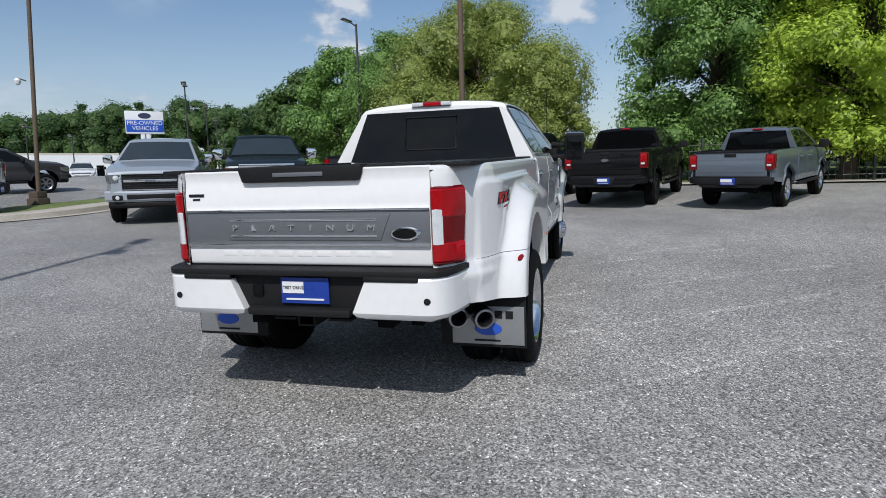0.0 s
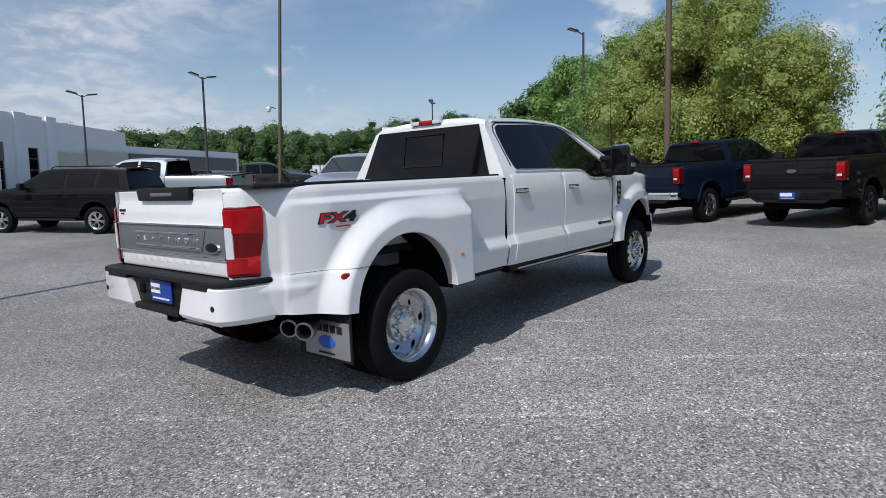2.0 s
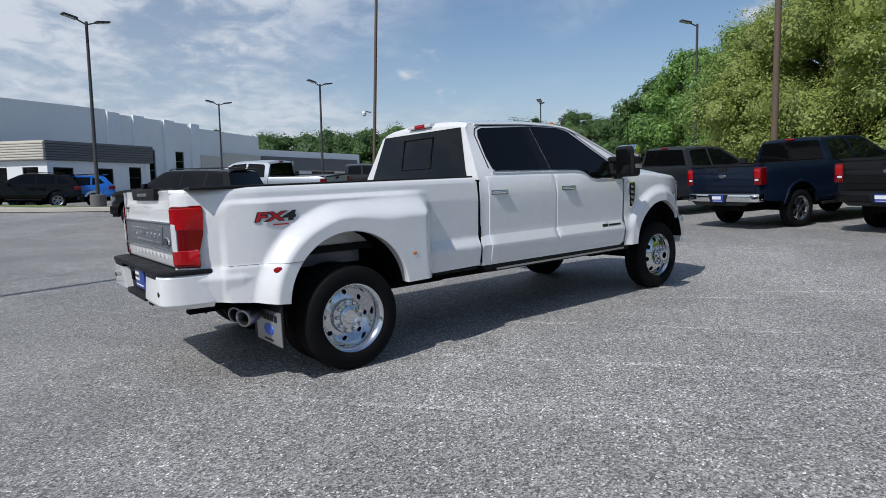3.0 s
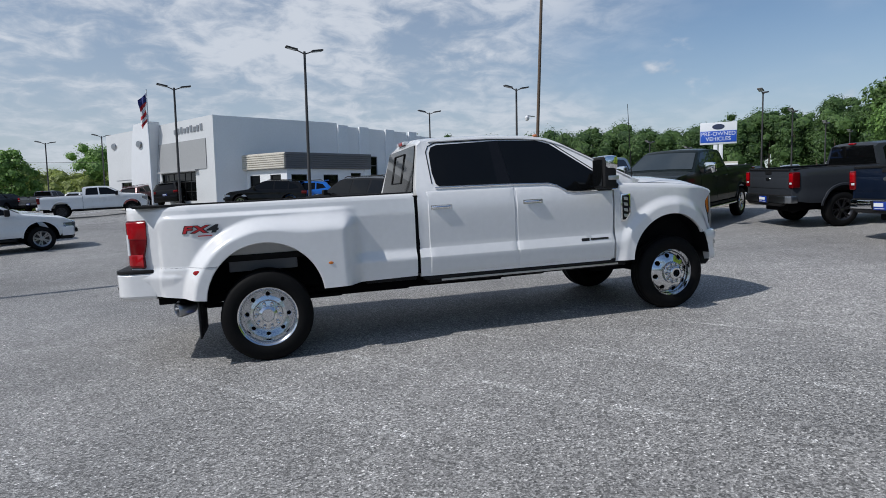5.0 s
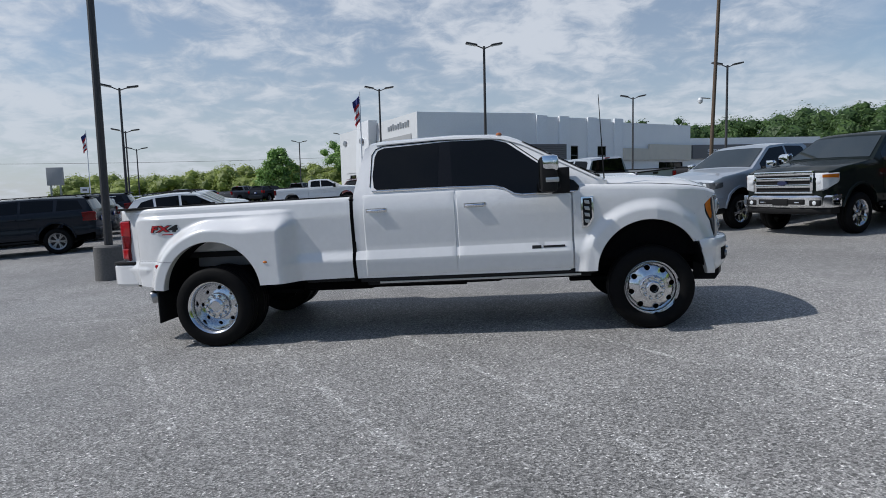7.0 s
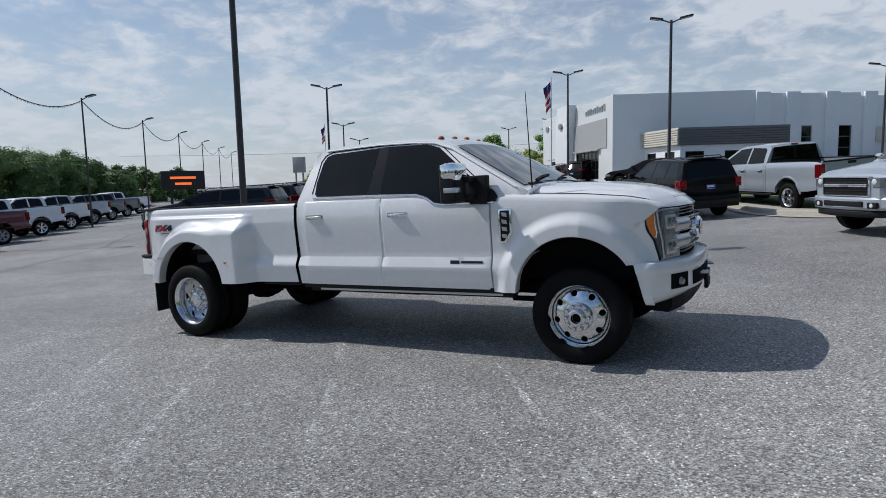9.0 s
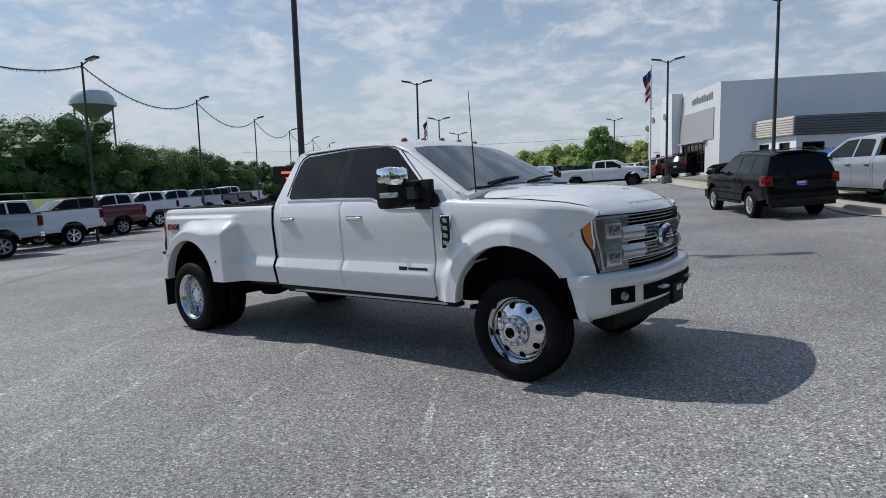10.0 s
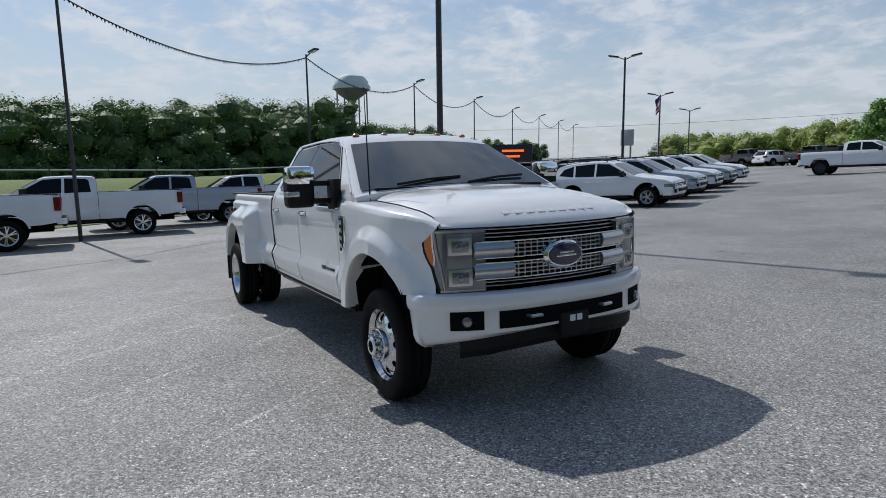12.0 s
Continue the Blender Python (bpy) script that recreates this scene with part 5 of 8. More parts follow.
        # headlight: clear cover round the corner, stacked lamp units, amber corner
        hl = part("headlight", wrap_mesh(side, [(z, 0, lamp_outline(z, 0.006 if k in (0, 7) else 0.0, lift=-0.008 if k in (0, 7) else 0.0)) for k, z in enumerate((0.866, 0.876, 0.95, 1.03, 1.10, 1.18, 1.27, 1.28))]), HEAD_LENS, root, "clear headlight with an amber corner")
        part("turn_lamp", wrap_mesh(side, [(z, 0, lamp_outline(z, 0.010, w, 0.005, False)) for z, w in ((1.055, 0.012), (1.10, 0.046), (1.16, 0.055), (1.262, 0.058))]), AMBER, hl, "amber turn lamp")
        part("lamp_seal", wrap_mesh(side, [(z, 0, lamp_outline(z, -0.009, 0.018, 0.0035, False)) for z in (0.868, 0.95, 1.03, 1.10, 1.18, 1.27, 1.284)]), BLACK_PLASTIC, hl)
        part("lamp_rim", wrap_mesh(side, [(z, 0, lamp_outline(z, w, 0.010, 0.006, False)) for z, w in ((1.052, 0.020), (1.10, 0.054), (1.16, 0.064), (1.264, 0.067))]), CHROME, hl)
        for z, w0, w1 in ((1.266, 0.006, 9.0), (0.880, 0.006, 9.0)):
            part("light_guide", wrap_mesh(side, [(z + dz, 0, lamp_outline(z, w0, w1, 0.007, False)) for dz in (-0.007, 0.007)]), SATIN_SILVER, hl)
        part("light_guide", tube([(x + 0.008, side * (y + 0.006), z) for x, y, z in ((5.066, 0.875, 1.262), (5.078, 0.866, 1.15), (5.098, 0.846, 1.03), (5.108, 0.828, 0.885))], 0.009, 6), SATIN_SILVER, hl)
        part("housing", boxes((-0.012, 0.003, -0.085, 0.085, -0.180, 0.180), bevel=0.010, m=Matrix.Translation((5.147, side * 0.735, 1.073)) @ Matrix.Rotation(side * 0.36, 4, "Z")), LAMP_GREY, hl)
        for z in (1.170, 0.968):
            unit = Matrix.Translation((5.147, side * 0.735, z)) @ Matrix.Rotation(side * 0.36, 4, "Z")
            part("lamp_unit", boxes((-0.02, 0.020, -0.080, 0.080, -0.056, 0.056), bevel=0.010, m=unit), SATIN_SILVER, hl)
            part("lamp_recess", boxes((0.0, 0.024, -0.056, 0.056, -0.038, 0.038), bevel=0.006, m=unit), HEAD_LENS, hl)
            part("lamp_lens", lathe([(0.002, 0.038), (0.022, 0.034), (0.030, 0.020)], 16, axis="x"), HEAD_LENS, hl).matrix_local = unit
        # tail lights

        def tail_outline(g, xe):
            return [(-1.152 + g, 0.792), (-1.150 + g, 0.822), (-1.132 + g, 0.850 - g), (-1.095 + g, 0.883 - g), (-1.04, 0.912 - g), (xe - 0.012, 0.938 - g), (xe + 0.01, 0.88), (-1.06, 0.792)]

        tl = part("taillight", wrap_mesh(side, [(z, g, tail_outline(g, xe)) for z, g, xe in ((0.912, 0.012, -1.005), (0.922, 0.0, -1.0), (1.02, 0.0, -1.0), (1.15, 0.0, -0.965), (1.30, 0.0, -0.955), (1.340, 0.0, -0.96), (1.350, 0.012, -0.965))]), DARK_RED_LENS, root, "tall red tail light with a clear insert")
        for levels in (((0.928, 0.002, -1.004), (0.938, -0.005, -1.004), (1.030, -0.005, -1.001), (1.040, 0.002, -1.0)), ((1.175, 0.002, -0.966), (1.187, -0.005, -0.964), (1.30, -0.005, -0.958), (1.328, -0.005, -0.962), (1.338, 0.002, -0.965))):
            part("lens_block", wrap_mesh(side, [(z, g, tail_outline(g, xe)) for z, g, xe in levels]), RED_LENS, tl, "bright red lens block")
        part("reversing_lens", wrap_mesh(side, [(z, g, [(-1.158 + g, 0.797 + g), (-1.160 + g, 0.822), (-1.150 + g, 0.838 - g), (-1.138 + g, 0.852 - g), (-1.08, 0.84), (-1.08, 0.797 + g)]) for z, g in ((1.022, 0.010), (1.032, 0.0), (1.13, 0.0), (1.222, 0.0), (1.232, 0.010))]), CLEAR_LENS, tl)
        # rear bumper end, sensor, mud flap
        be = part("bumper_end", wrap_mesh(side, [(z, g, [(-1.27 + g, yi), (-1.272 + g, 0.80), (-1.250 + g, 0.845 - g), (-1.20 + g, 0.885 - g), (-1.12 + g, 0.912 - g), (-0.935, 0.945 - g), (-0.935, 0.88), (-1.10, 0.85), (-1.16, 0.80), (-1.16, yi)])
                                                for z, g, yi in ((0.620, 0.035, 0.42), (0.635, 0.014, 0.36), (0.66, 0.0, 0.345), (0.75, 0.0, 0.385), (0.850, 0.0, 0.43), (0.868, 0.01, 0.435))]), PEARL, root, "white painted bumper end")
        part("sensor", lathe([(0.002, -1.278), (0.018, -1.276), (0.021, -1.268)], 14, axis="x", centre=(0, side * 0.785, 0.738)), BLACK_PLASTIC, be)
        flap = part("mud_flap", boxes((-0.56, -0.545, side * 0.65, side * 1.215, 0.27, 0.70), bevel=0.004), BLACK_PLASTIC, root, "black mud flap with a pale plate")
        pl = part("flap_plate", boxes((-0.568, -0.558, side * 0.73, side * 1.205, 0.29, 0.545), bevel=0.004), PALE_PLATE, flap, "pale metal plate with an oval badge")
        part("badge_oval", lathe([(0.002, -0.573), (0.065, -0.572), (0.068, -0.567)], 24, axis="x"), SIGN_BLUE, pl).matrix_local = Matrix.Translation((0, side * 0.97, 0.395)) @ Matrix.Diagonal((1, 1.35, 0.66, 1))
        for k in range(5):
            y = 0.83 + k * 0.07
            part("letter_bar", boxes((-0.573, -0.567, side * (y - 0.024), side * (y + 0.024), 0.466, 0.516)), BLACK_PLASTIC, pl)
        part("small_letter_bar", boxes((-0.573, -0.567, side * 0.88, side * 1.05, 0.312, 0.322)), BLACK_PLASTIC, pl)
    # windscreen, wipers, aerial
    rows = []
    for k in range(7):
        x = 3.27 + (4.0 - 3.27) * k / 6
        w = Y(top(x) - 0.085) * 0.925
        rows.append([(x, w * q, top(x) - 0.022 * min(1, abs(q * 0.925) / 0.78) ** 2 + 0.008 - 0.012 * max(0, abs(q) - 0.8) / 0.2) for q in (-1, -0.9, -0.75, -0.5, -0.25, 0, 0.25, 0.5, 0.75, 0.9, 1)])
    sheet(rows, SCREEN, "windscreen", root)
    part("cowl_panel", boxes((3.93, 4.02, -0.82, 0.82, 1.515, 1.548), bevel=0.01), BLACK_PLASTIC, root)
    for y0, y1 in ((-0.62, 0.02), (0.05, 0.68)):
        part("wiper", tube([(4.00, y0, 1.57), (3.95, (y0 + y1) / 2, 1.605), (3.91, y1, 1.62)], 0.012, 6), BLACK_PLASTIC, root)
    part("aerial", tube([(4.05, -0.885, 1.44), (4.05, -0.885, 1.50), (4.02, -0.885, 2.32)], [0.014, 0.007, 0.003], 6), BLACK_PLASTIC, root)
    for y in (-0.58, -0.29, 0.0, 0.29, 0.58):
        part("roof_marker", lathe([(0.034, 0.0), (0.030, 0.014), (0.018, 0.024), (0.002, 0.026)], 14, axis="z", centre=(3.03, y, top(3.03) - 0.02 * abs(y / 0.58))), MARKER_AMBER, root, "amber roof marker lamp")
    # rear window with a sliding centre pane, brake light
    rw = part("rear_window", prism([(-0.85, 1.475), (0.85, 1.475), (0.68, 1.965), (-0.68, 1.965)], -0.012, 0.02, axis="x"), GLASS, root, smooth=0)
    rw.matrix_local = Matrix.Translation((1.53, 0, 1.47)) @ Matrix.Rotation(math.atan(0.2), 4, "Y") @ Matrix.Translation((0, 0, -1.47))
    bm = bmesh.new()
    tube([(-0.018, -0.26, 1.58), (-0.018, 0.26, 1.58), (-0.018, 0.26, 1.90), (-0.018, -0.26, 1.90), (-0.018, -0.26, 1.58)], 0.008, 5, bm=bm)
    part("slider_frame", bm, BLACK_PLASTIC, rw)
    part("third_brake_light", boxes((1.605, 1.68, -0.10, 0.08, 2.003, 2.045), bevel=0.01), RED_LENS, root, "red third brake light")
    for y0, y1 in ((0.08, 0.20), (-0.20, -0.10)):
        part("cargo_lamp", boxes((1.607, 1.68, y0, y1, 2.005, 2.043), bevel=0.008), CLEAR_LENS, root)
    # tailgate
    bm = bmesh.new()
    faces_from(bm, [[(x, y, z) for x, z in ((-1.07, 0.905), (-1.124, 0.905), (-1.132, 0.911), (-1.134, 0.925), (-1.136, 1.02), (-1.138, 1.24), (-1.134, 1.33), (-1.120, 1.385), (-1.117, 1.43), (-1.124, 1.458), (-1.112, 1.469), (-1.07, 1.469))] for y in (-0.783, -0.778, -0.5, -0.2, 0.2, 0.5, 0.778, 0.783)])
    bmesh.ops.recalc_face_normals(bm, faces=bm.faces[:])
    bm.normal_update()
    if sum(f.normal.x * f.calc_area() for f in bm.faces) > 0:
        bmesh.ops.reverse_faces(bm, faces=bm.faces[:])
    tg = part("tailgate", bm, PEARL, root, "white tailgate with a grey trim panel", smooth=50)
    part("tailgate_core", boxes((-1.11, -1.05, -0.782, 0.782, 0.91, 1.46)), PEARL, tg)

    def gate(z):
        return 1.028 + (z - 1.050) * 0.936

    part("tailgate_panel", boxes((-1.146, -1.125, -0.779, 0.779, gate(1.055), gate(1.262)), bevel=0.006), SATIN_GREY, tg, "satin grey trim panel")
    part("panel_bulge", prism([(-0.55, gate(1.235)), (0.55, gate(1.235)), (0.49, gate(1.08)), (-0.49, gate(1.08))], -1.153, -1.135, bevel=0.006, axis="x"), SATIN_GREY, tg)
    for z, half in ((1.268, 0.779), (1.205, 0.47), (1.105, 0.47), (1.050, 0.779)):
        part("bright_strip", boxes((-1.157, -1.12, -half, half, gate(z) - 0.0055, gate(z) + 0.0055), bevel=0.002), CHROME, tg)
    for k, ch in enumerate("PLATINUM"):
        me = letters(ch, 0.062, 0.004)
        ob = part("letter", me, None, tg)
        me.materials.append(CHROME)
        ob.matrix_local = Matrix.Translation((-1.157, 0.44 - 0.125 * k, gate(1.155))) @ Matrix.Rotation(radians(-90), 4, "Z") @ Matrix.Diagonal((1.15, 1, 0.8, 1))
    for k in range(9):
        y = 0.50 - 0.125 * k
        part("raised_letter_bar", boxes((-1.1362, -1.125, y - 0.045, y + 0.045, 0.958, 0.990), bevel=0.0005), PEARL, tg)
    part("oval_badge", lathe([(0.002, -1.163), (0.080, -1.161), (0.092, -1.150)], 28, axis="x"), CHROME, tg).matrix_local = Matrix.Translation((0, -0.635, gate(1.12))) @ Matrix.Diagonal((1, 1, 0.42, 1))
    part("oval_badge", lathe([(0.002, -1.166), (0.070, -1.165), (0.072, -1.160)], 28, axis="x"), GLASS, tg).matrix_local = Matrix.Translation((0, -0.635, gate(1.12))) @ Matrix.Diagonal((1, 1, 0.40, 1))
    part("dealer_decal", boxes((-1.139, -1.127, 0.65, 0.755, 1.318, 1.335), (-1.139, -1.127, 0.68, 0.73, 1.296, 1.307)), DARK_ALLOY, tg)
    sp = part("tailgate_spoiler", prism([(-0.40, 1.485), (0.40, 1.485), (0.37, 1.395), (-0.37, 1.395)], -1.155, -1.055, bevel=0.014, axis="x"), BLACK_PLASTIC, tg, "black tailgate top cap with a handle slot")
    part("handle_slot", boxes((-1.161, -1.14, -0.16, 0.16, 1.425, 1.450), bevel=0.006), SATIN_GREY, sp)
    part("top_cap", boxes((-1.115, -1.04, -0.780, 0.780, 1.462, 1.478), bevel=0.006), BLACK_PLASTIC, tg)
    # rear bumper: step pad, dark centre with plate, receiver hitch
    rb = part("rear_bumper", prism([(-1.275, -0.80), (-1.275, 0.80), (-1.253, 0.845), (-1.203, 0.888), (-1.12, 0.917), (-0.937, 0.948), (-0.937, 0.88), (-1.03, 0.80), (-1.03, -0.80), (-0.937, -0.88), (-0.937, -0.948), (-1.12, -0.917), (-1.203, -0.888), (-1.253, -0.845)], 0.866, 0.900, bevel=0.010, axis="z"), BLACK_PLASTIC, root, "black step bumper")
    part("bumper_centre", prism([(-0.46, 0.88), (0.46, 0.88), (0.34, 0.64), (-0.34, 0.64)], -1.22, -1.06, bevel=0.02, axis="x"), BLACK_PLASTIC, rb)
    for side in (-1, 1):
        part("step_pad", boxes((-1.278, -1.19, side * 0.42, side * 0.74, 0.838, 0.872), bevel=0.012), BLACK_PLASTIC, rb)
    part("bumper_step", boxes((-1.272, -1.08, -0.325, 0.325, 0.628, 0.675), bevel=0.014), BLACK_PLASTIC, rb)
    part("plug_socket", boxes((-1.236, -1.20, 0.235, 0.305, 0.735, 0.805), bevel=0.012), UNDER, rb)
    p = plate(root, -1.232, -0.04, 0.775, -1)
    me = letters("TEST DRIVE", 0.026, 0.001)
    me.materials.append(DARK_ALLOY)
    ob = part("print_text", me, None, p)
    ob.matrix_local = Matrix.Translation((-1.244, 0.03, 0.792)) @ Matrix.Rotation(radians(-90), 4, "Z")
    hitch = bmesh.new()
    box(hitch, -1.17, -0.6, -0.055, 0.055, 0.545, 0.555)
    box(hitch, -1.17, -0.6, -0.055, 0.055, 0.625, 0.635)
    box(hitch, -1.17, -0.6, -0.055, -0.045, 0.555, 0.625)
    box(hitch, -1.17, -0.6, 0.045, 0.055, 0.555, 0.625)
    box(hitch, -1.02, -0.95, -0.55, 0.55, 0.575, 0.64, bevel=0.01)
    box(hitch, -1.10, -1.0, 0.11, 0.25, 0.56, 0.575)
    box(hitch, -1.10, -1.0, -0.25, -0.11, 0.56, 0.575)
    part("tow_hitch", hitch, BLACK_PLASTIC, root)
    for y in (-0.75, -0.915):
        ex = bmesh.new()
        lathe([(0.044, -0.60), (0.046, -0.738), (0.052, -0.752), (0.064, -0.748), (0.070, -0.730), (0.062, -0.60), (0.05, -0.58)], 24, axis="x", bm=ex, centre=(0, y, 0.53))
        lathe([(0.002, -0.64), (0.053, -0.64)], 20, axis="x", bm=ex, mat=1, centre=(0, y, 0.53))
        part("exhaust_tip", ex, [GREY_ALLOY, UNDER], root, "polished exhaust tip").matrix_local = Matrix.Translation((-0.64, y, 0.53)) @ Matrix.Rotation(0.55, 4, "Z") @ Matrix.Rotation(-0.12, 4, "Y") @ Matrix.Translation((0.60, -y, -0.53))
    part("exhaust_pipe", tube([(-0.6, -0.80, 0.53), (-0.3, -0.66, 0.58), (0.6, -0.45, 0.5), (2.6, -0.42, 0.48)], 0.05, 10), UNDER, root)
    # grille with bars and mesh; the nose is bowed in plan
    gr = part("grille", boxes((5.10, 5.185, -0.61, 0.61, 0.862, 1.295), bevel=0.015), UNDER, root, "chrome barred grille with mesh inserts")
    for z in (1.270, 1.244, 1.218, 0.922, 0.897):
        part("grille_bar", boxes((5.222, 5.250, -0.60, 0.60, z - 0.0032, z + 0.0032), bevel=0.0015), SATIN_SILVER, gr)
    for z0, z1 in ((1.082, 1.196), (0.945, 1.058)):
        part("grille_frame", boxes((5.23, 5.290, -0.64, 0.64, z1 - 0.008, z1), bevel=0.003), CHROME, gr)
        part("grille_frame", boxes((5.23, 5.290, -0.64, 0.64, z0, z0 + 0.008), bevel=0.003), CHROME, gr)
        for side in (-1, 1):
            bm = bmesh.new()
            rows = [[(5.285 + o, side * y, z) for o, z in ((0, z0 + 0.010), (0.014, z0 + 0.03), (0.020, (z0 + z1) / 2), (0.014, z1 - 0.03), (0, z1 - 0.010), (-0.05, z1 - 0.010), (-0.05, z0 + 0.010))] for y in (0.385, 0.42, 0.52, 0.62, 0.655)]
            vs = faces_from(bm, rows, close=True)
            bm.faces.new(vs[0])
            bm.faces.new(vs[-1][::-1])
            bmesh.ops.recalc_face_normals(bm, faces=bm.faces[:])
            part("grille_blade", bm, BLADE, gr)
        mesh_bm = bmesh.new()
        for k in range(17):
            y = -0.385 + 0.77 * k / 16
            box(mesh_bm, 5.215, 5.262, y - 0.004, y + 0.004, z0, z1)
        for k in range(1, 4):
            z = z0 + (z1 - z0) * k / 4
            box(mesh_bm, 5.215, 5.265, -0.385, 0.385, z - 0.004, z + 0.004)
        part("grille_mesh", mesh_bm, SATIN_SILVER, gr)
    part("grille_badge", lathe([(0.002, 5.318), (0.150, 5.315), (0.172, 5.30), (0.175, 5.25)], 40, axis="x"), CHROME, gr).matrix_local = Matrix.Translation((0, 0, 1.075)) @ Matrix.Diagonal((1, 1, 0.56, 1))
    part("grille_badge", lathe([(0.002, 5.325), (0.138, 5.323), (0.142, 5.312)], 40, axis="x"), LOGO_BLUE, gr).matrix_local = Matrix.Translation((0, 0, 1.075)) @ Matrix.Diagonal((1, 1, 0.53, 1))
    part("badge_stroke", boxes((5.322, 5.328, -0.085, 0.085, 1.062, 1.075), (5.322, 5.328, -0.06, 0.06, 1.085, 1.095), bevel=0.002), CHROME, gr)
    for ob in [gr] + list(gr.children):
        bend_nose(ob)
    # front bumper with dark strips as its shaded openings, fog lamps, hooks, plate holder
    skin = ((-0.12, 0.866), (-0.035, 0.868), (-0.010, 0.858), (0.0, 0.836), (0.004, 0.795), (-0.001, 0.768), (-0.012, 0.754), (-0.013, 0.64), (-0.013, 0.59), (-0.025, 0.55), (-0.05, 0.523), (-0.12, 0.515))
    fb = part("front_bumper", bumper_piece(-1.1, 1.1, skin), PEARL, root, "white front bumper with dark strips for its shaded openings", smooth=40)
    # near-flush dark strip, put on for the shade of a recess
    part("bumper_opening", bumper_piece(-0.545, 0.545, ((-0.05, 0.748), (-0.006, 0.748), (-0.006, 0.634), (-0.05, 0.634))), UNDER, fb, "dark strip for the shade in the lower opening")
    part("valance", bumper_piece(-0.80, 0.80, ((-0.10, 0.60), (-0.045, 0.60), (-0.055, 0.45), (-0.09, 0.40), (-0.30, 0.39), (-0.30, 0.60))), BLACK_PLASTIC, fb, "black lower valance")
    part("plate_holder", boxes((5.345, 5.378, -0.092, 0.15, 0.525, 0.685), bevel=0.01), BLACK_PLASTIC, fb)
    part("holder_marks", boxes((5.377, 5.383, -0.02, 0.025, 0.625, 0.668), (5.377, 5.383, 0.04, 0.085, 0.625, 0.668)), WHITE_PLATE, fb)
    for side in (-1, 1):
        part("tow_hook", tube([(5.32, side * 0.345, 0.705), (5.385, side * 0.345, 0.705), (5.392, side * 0.27, 0.705), (5.33, side * 0.27, 0.705)], 0.012, 8), SATIN_SILVER, fb)
        lo, hi = sorted((side * 0.62, side * 0.875))
        # another dark strip draws the shaded hollow round the fog lamp
        part("fog_recess", bumper_piece(lo, hi, ((-0.05, 0.756), (-0.0055, 0.756), (-0.0055, 0.634), (-0.05, 0.634))), UNDER, fb)
        fogm = Matrix.Translation((5.232, side * 0.742, 0.69)) @ Matrix.Rotation(side * 0.44, 4, "Z")
        part("fog_lamp", lathe([(0.002, 0.020), (0.026, 0.017), (0.036, 0.0)], 16, axis="x", centre=(0, 0, 0)), HEAD_LENS, fb).matrix_local = fogm
    # frame, axles, tank
    ch = bmesh.new()
    for side in (-1, 1):
        box(ch, -1.0, 5.0, side * 0.38, side * 0.48, 0.50, 0.66, bevel=0.01)
        for xa in (0.03, 4.455):
            box(ch, xa - 0.75, xa + 0.75, side * 0.50, side * 0.58, 0.44, 0.48, bevel=0.01)
    box(ch, -0.08, 0.12, -0.80, 0.80, 0.34, 0.48, bevel=0.03)
    lathe([(0.002, -0.19), (0.15, -0.17), (0.18, 0.0), (0.15, 0.17), (0.002, 0.19)], 16, bm=ch, centre=(0.03, 0, 0.42))
    box(ch, 4.39, 4.52, -0.85, 0.85, 0.36, 0.47, bevel=0.03)
    box(ch, 0.75, 1.55, -0.42, 0.36, 0.42, 0.66, bevel=0.04)
    box(ch, 1.8, 3.6, -0.36, 0.36, 0.46, 0.70, bevel=0.05)
    box(ch, 2.0, 3.0, -0.80, -0.5, 0.50, 0.62, bevel=0.04)
    box(ch, 4.0, 5.0, -0.60, 0.60, 0.60, 0.95, bevel=0.04)
    box(ch, -0.6, 0.72, -0.60, 0.60, 0.72, 0.92, bevel=0.03)
    part("chassis", ch, UNDER, root, "dark frame, axles and tank")
    # wheels
    rim_f, rim_r = holed_rim(True), holed_rim(False)
    for side in (-1, 1):
        add_wheel(root, 4.455, side, 0.412, 0.262, 0.245, 1.03, rim_f, "polished front wheel with round holes")
        add_wheel(root, 0.03, side, 0.412, 0.262, 0.235, 1.225, rim_r, "deep-dished polished outer rear wheel")
        add_wheel(root, 0.03, side, 0.412, 0.262, 0.235, 0.935, rim_r, "inner rear wheel")
    root.matrix_world = pose(0, 0.09, 0.03, 0, -1.95, 0)
    return root


def lathe_half(r, y0, y1, side, xc, zc):
    """The dark half-round liner over a wheel."""
    rows = []
    for k in range(17):
        a = radians(2 + 176 * k / 16)
        rows.append([(xc + r * math.cos(a), side * y, zc + r * math.sin(a)) for y in (y0, y0 + 0.001, y1)])
    bm = bmesh.new()
    vs = faces_from(bm, rows)
    bm.faces.new([v[0] for v in vs])
    return bm


hero_truck()


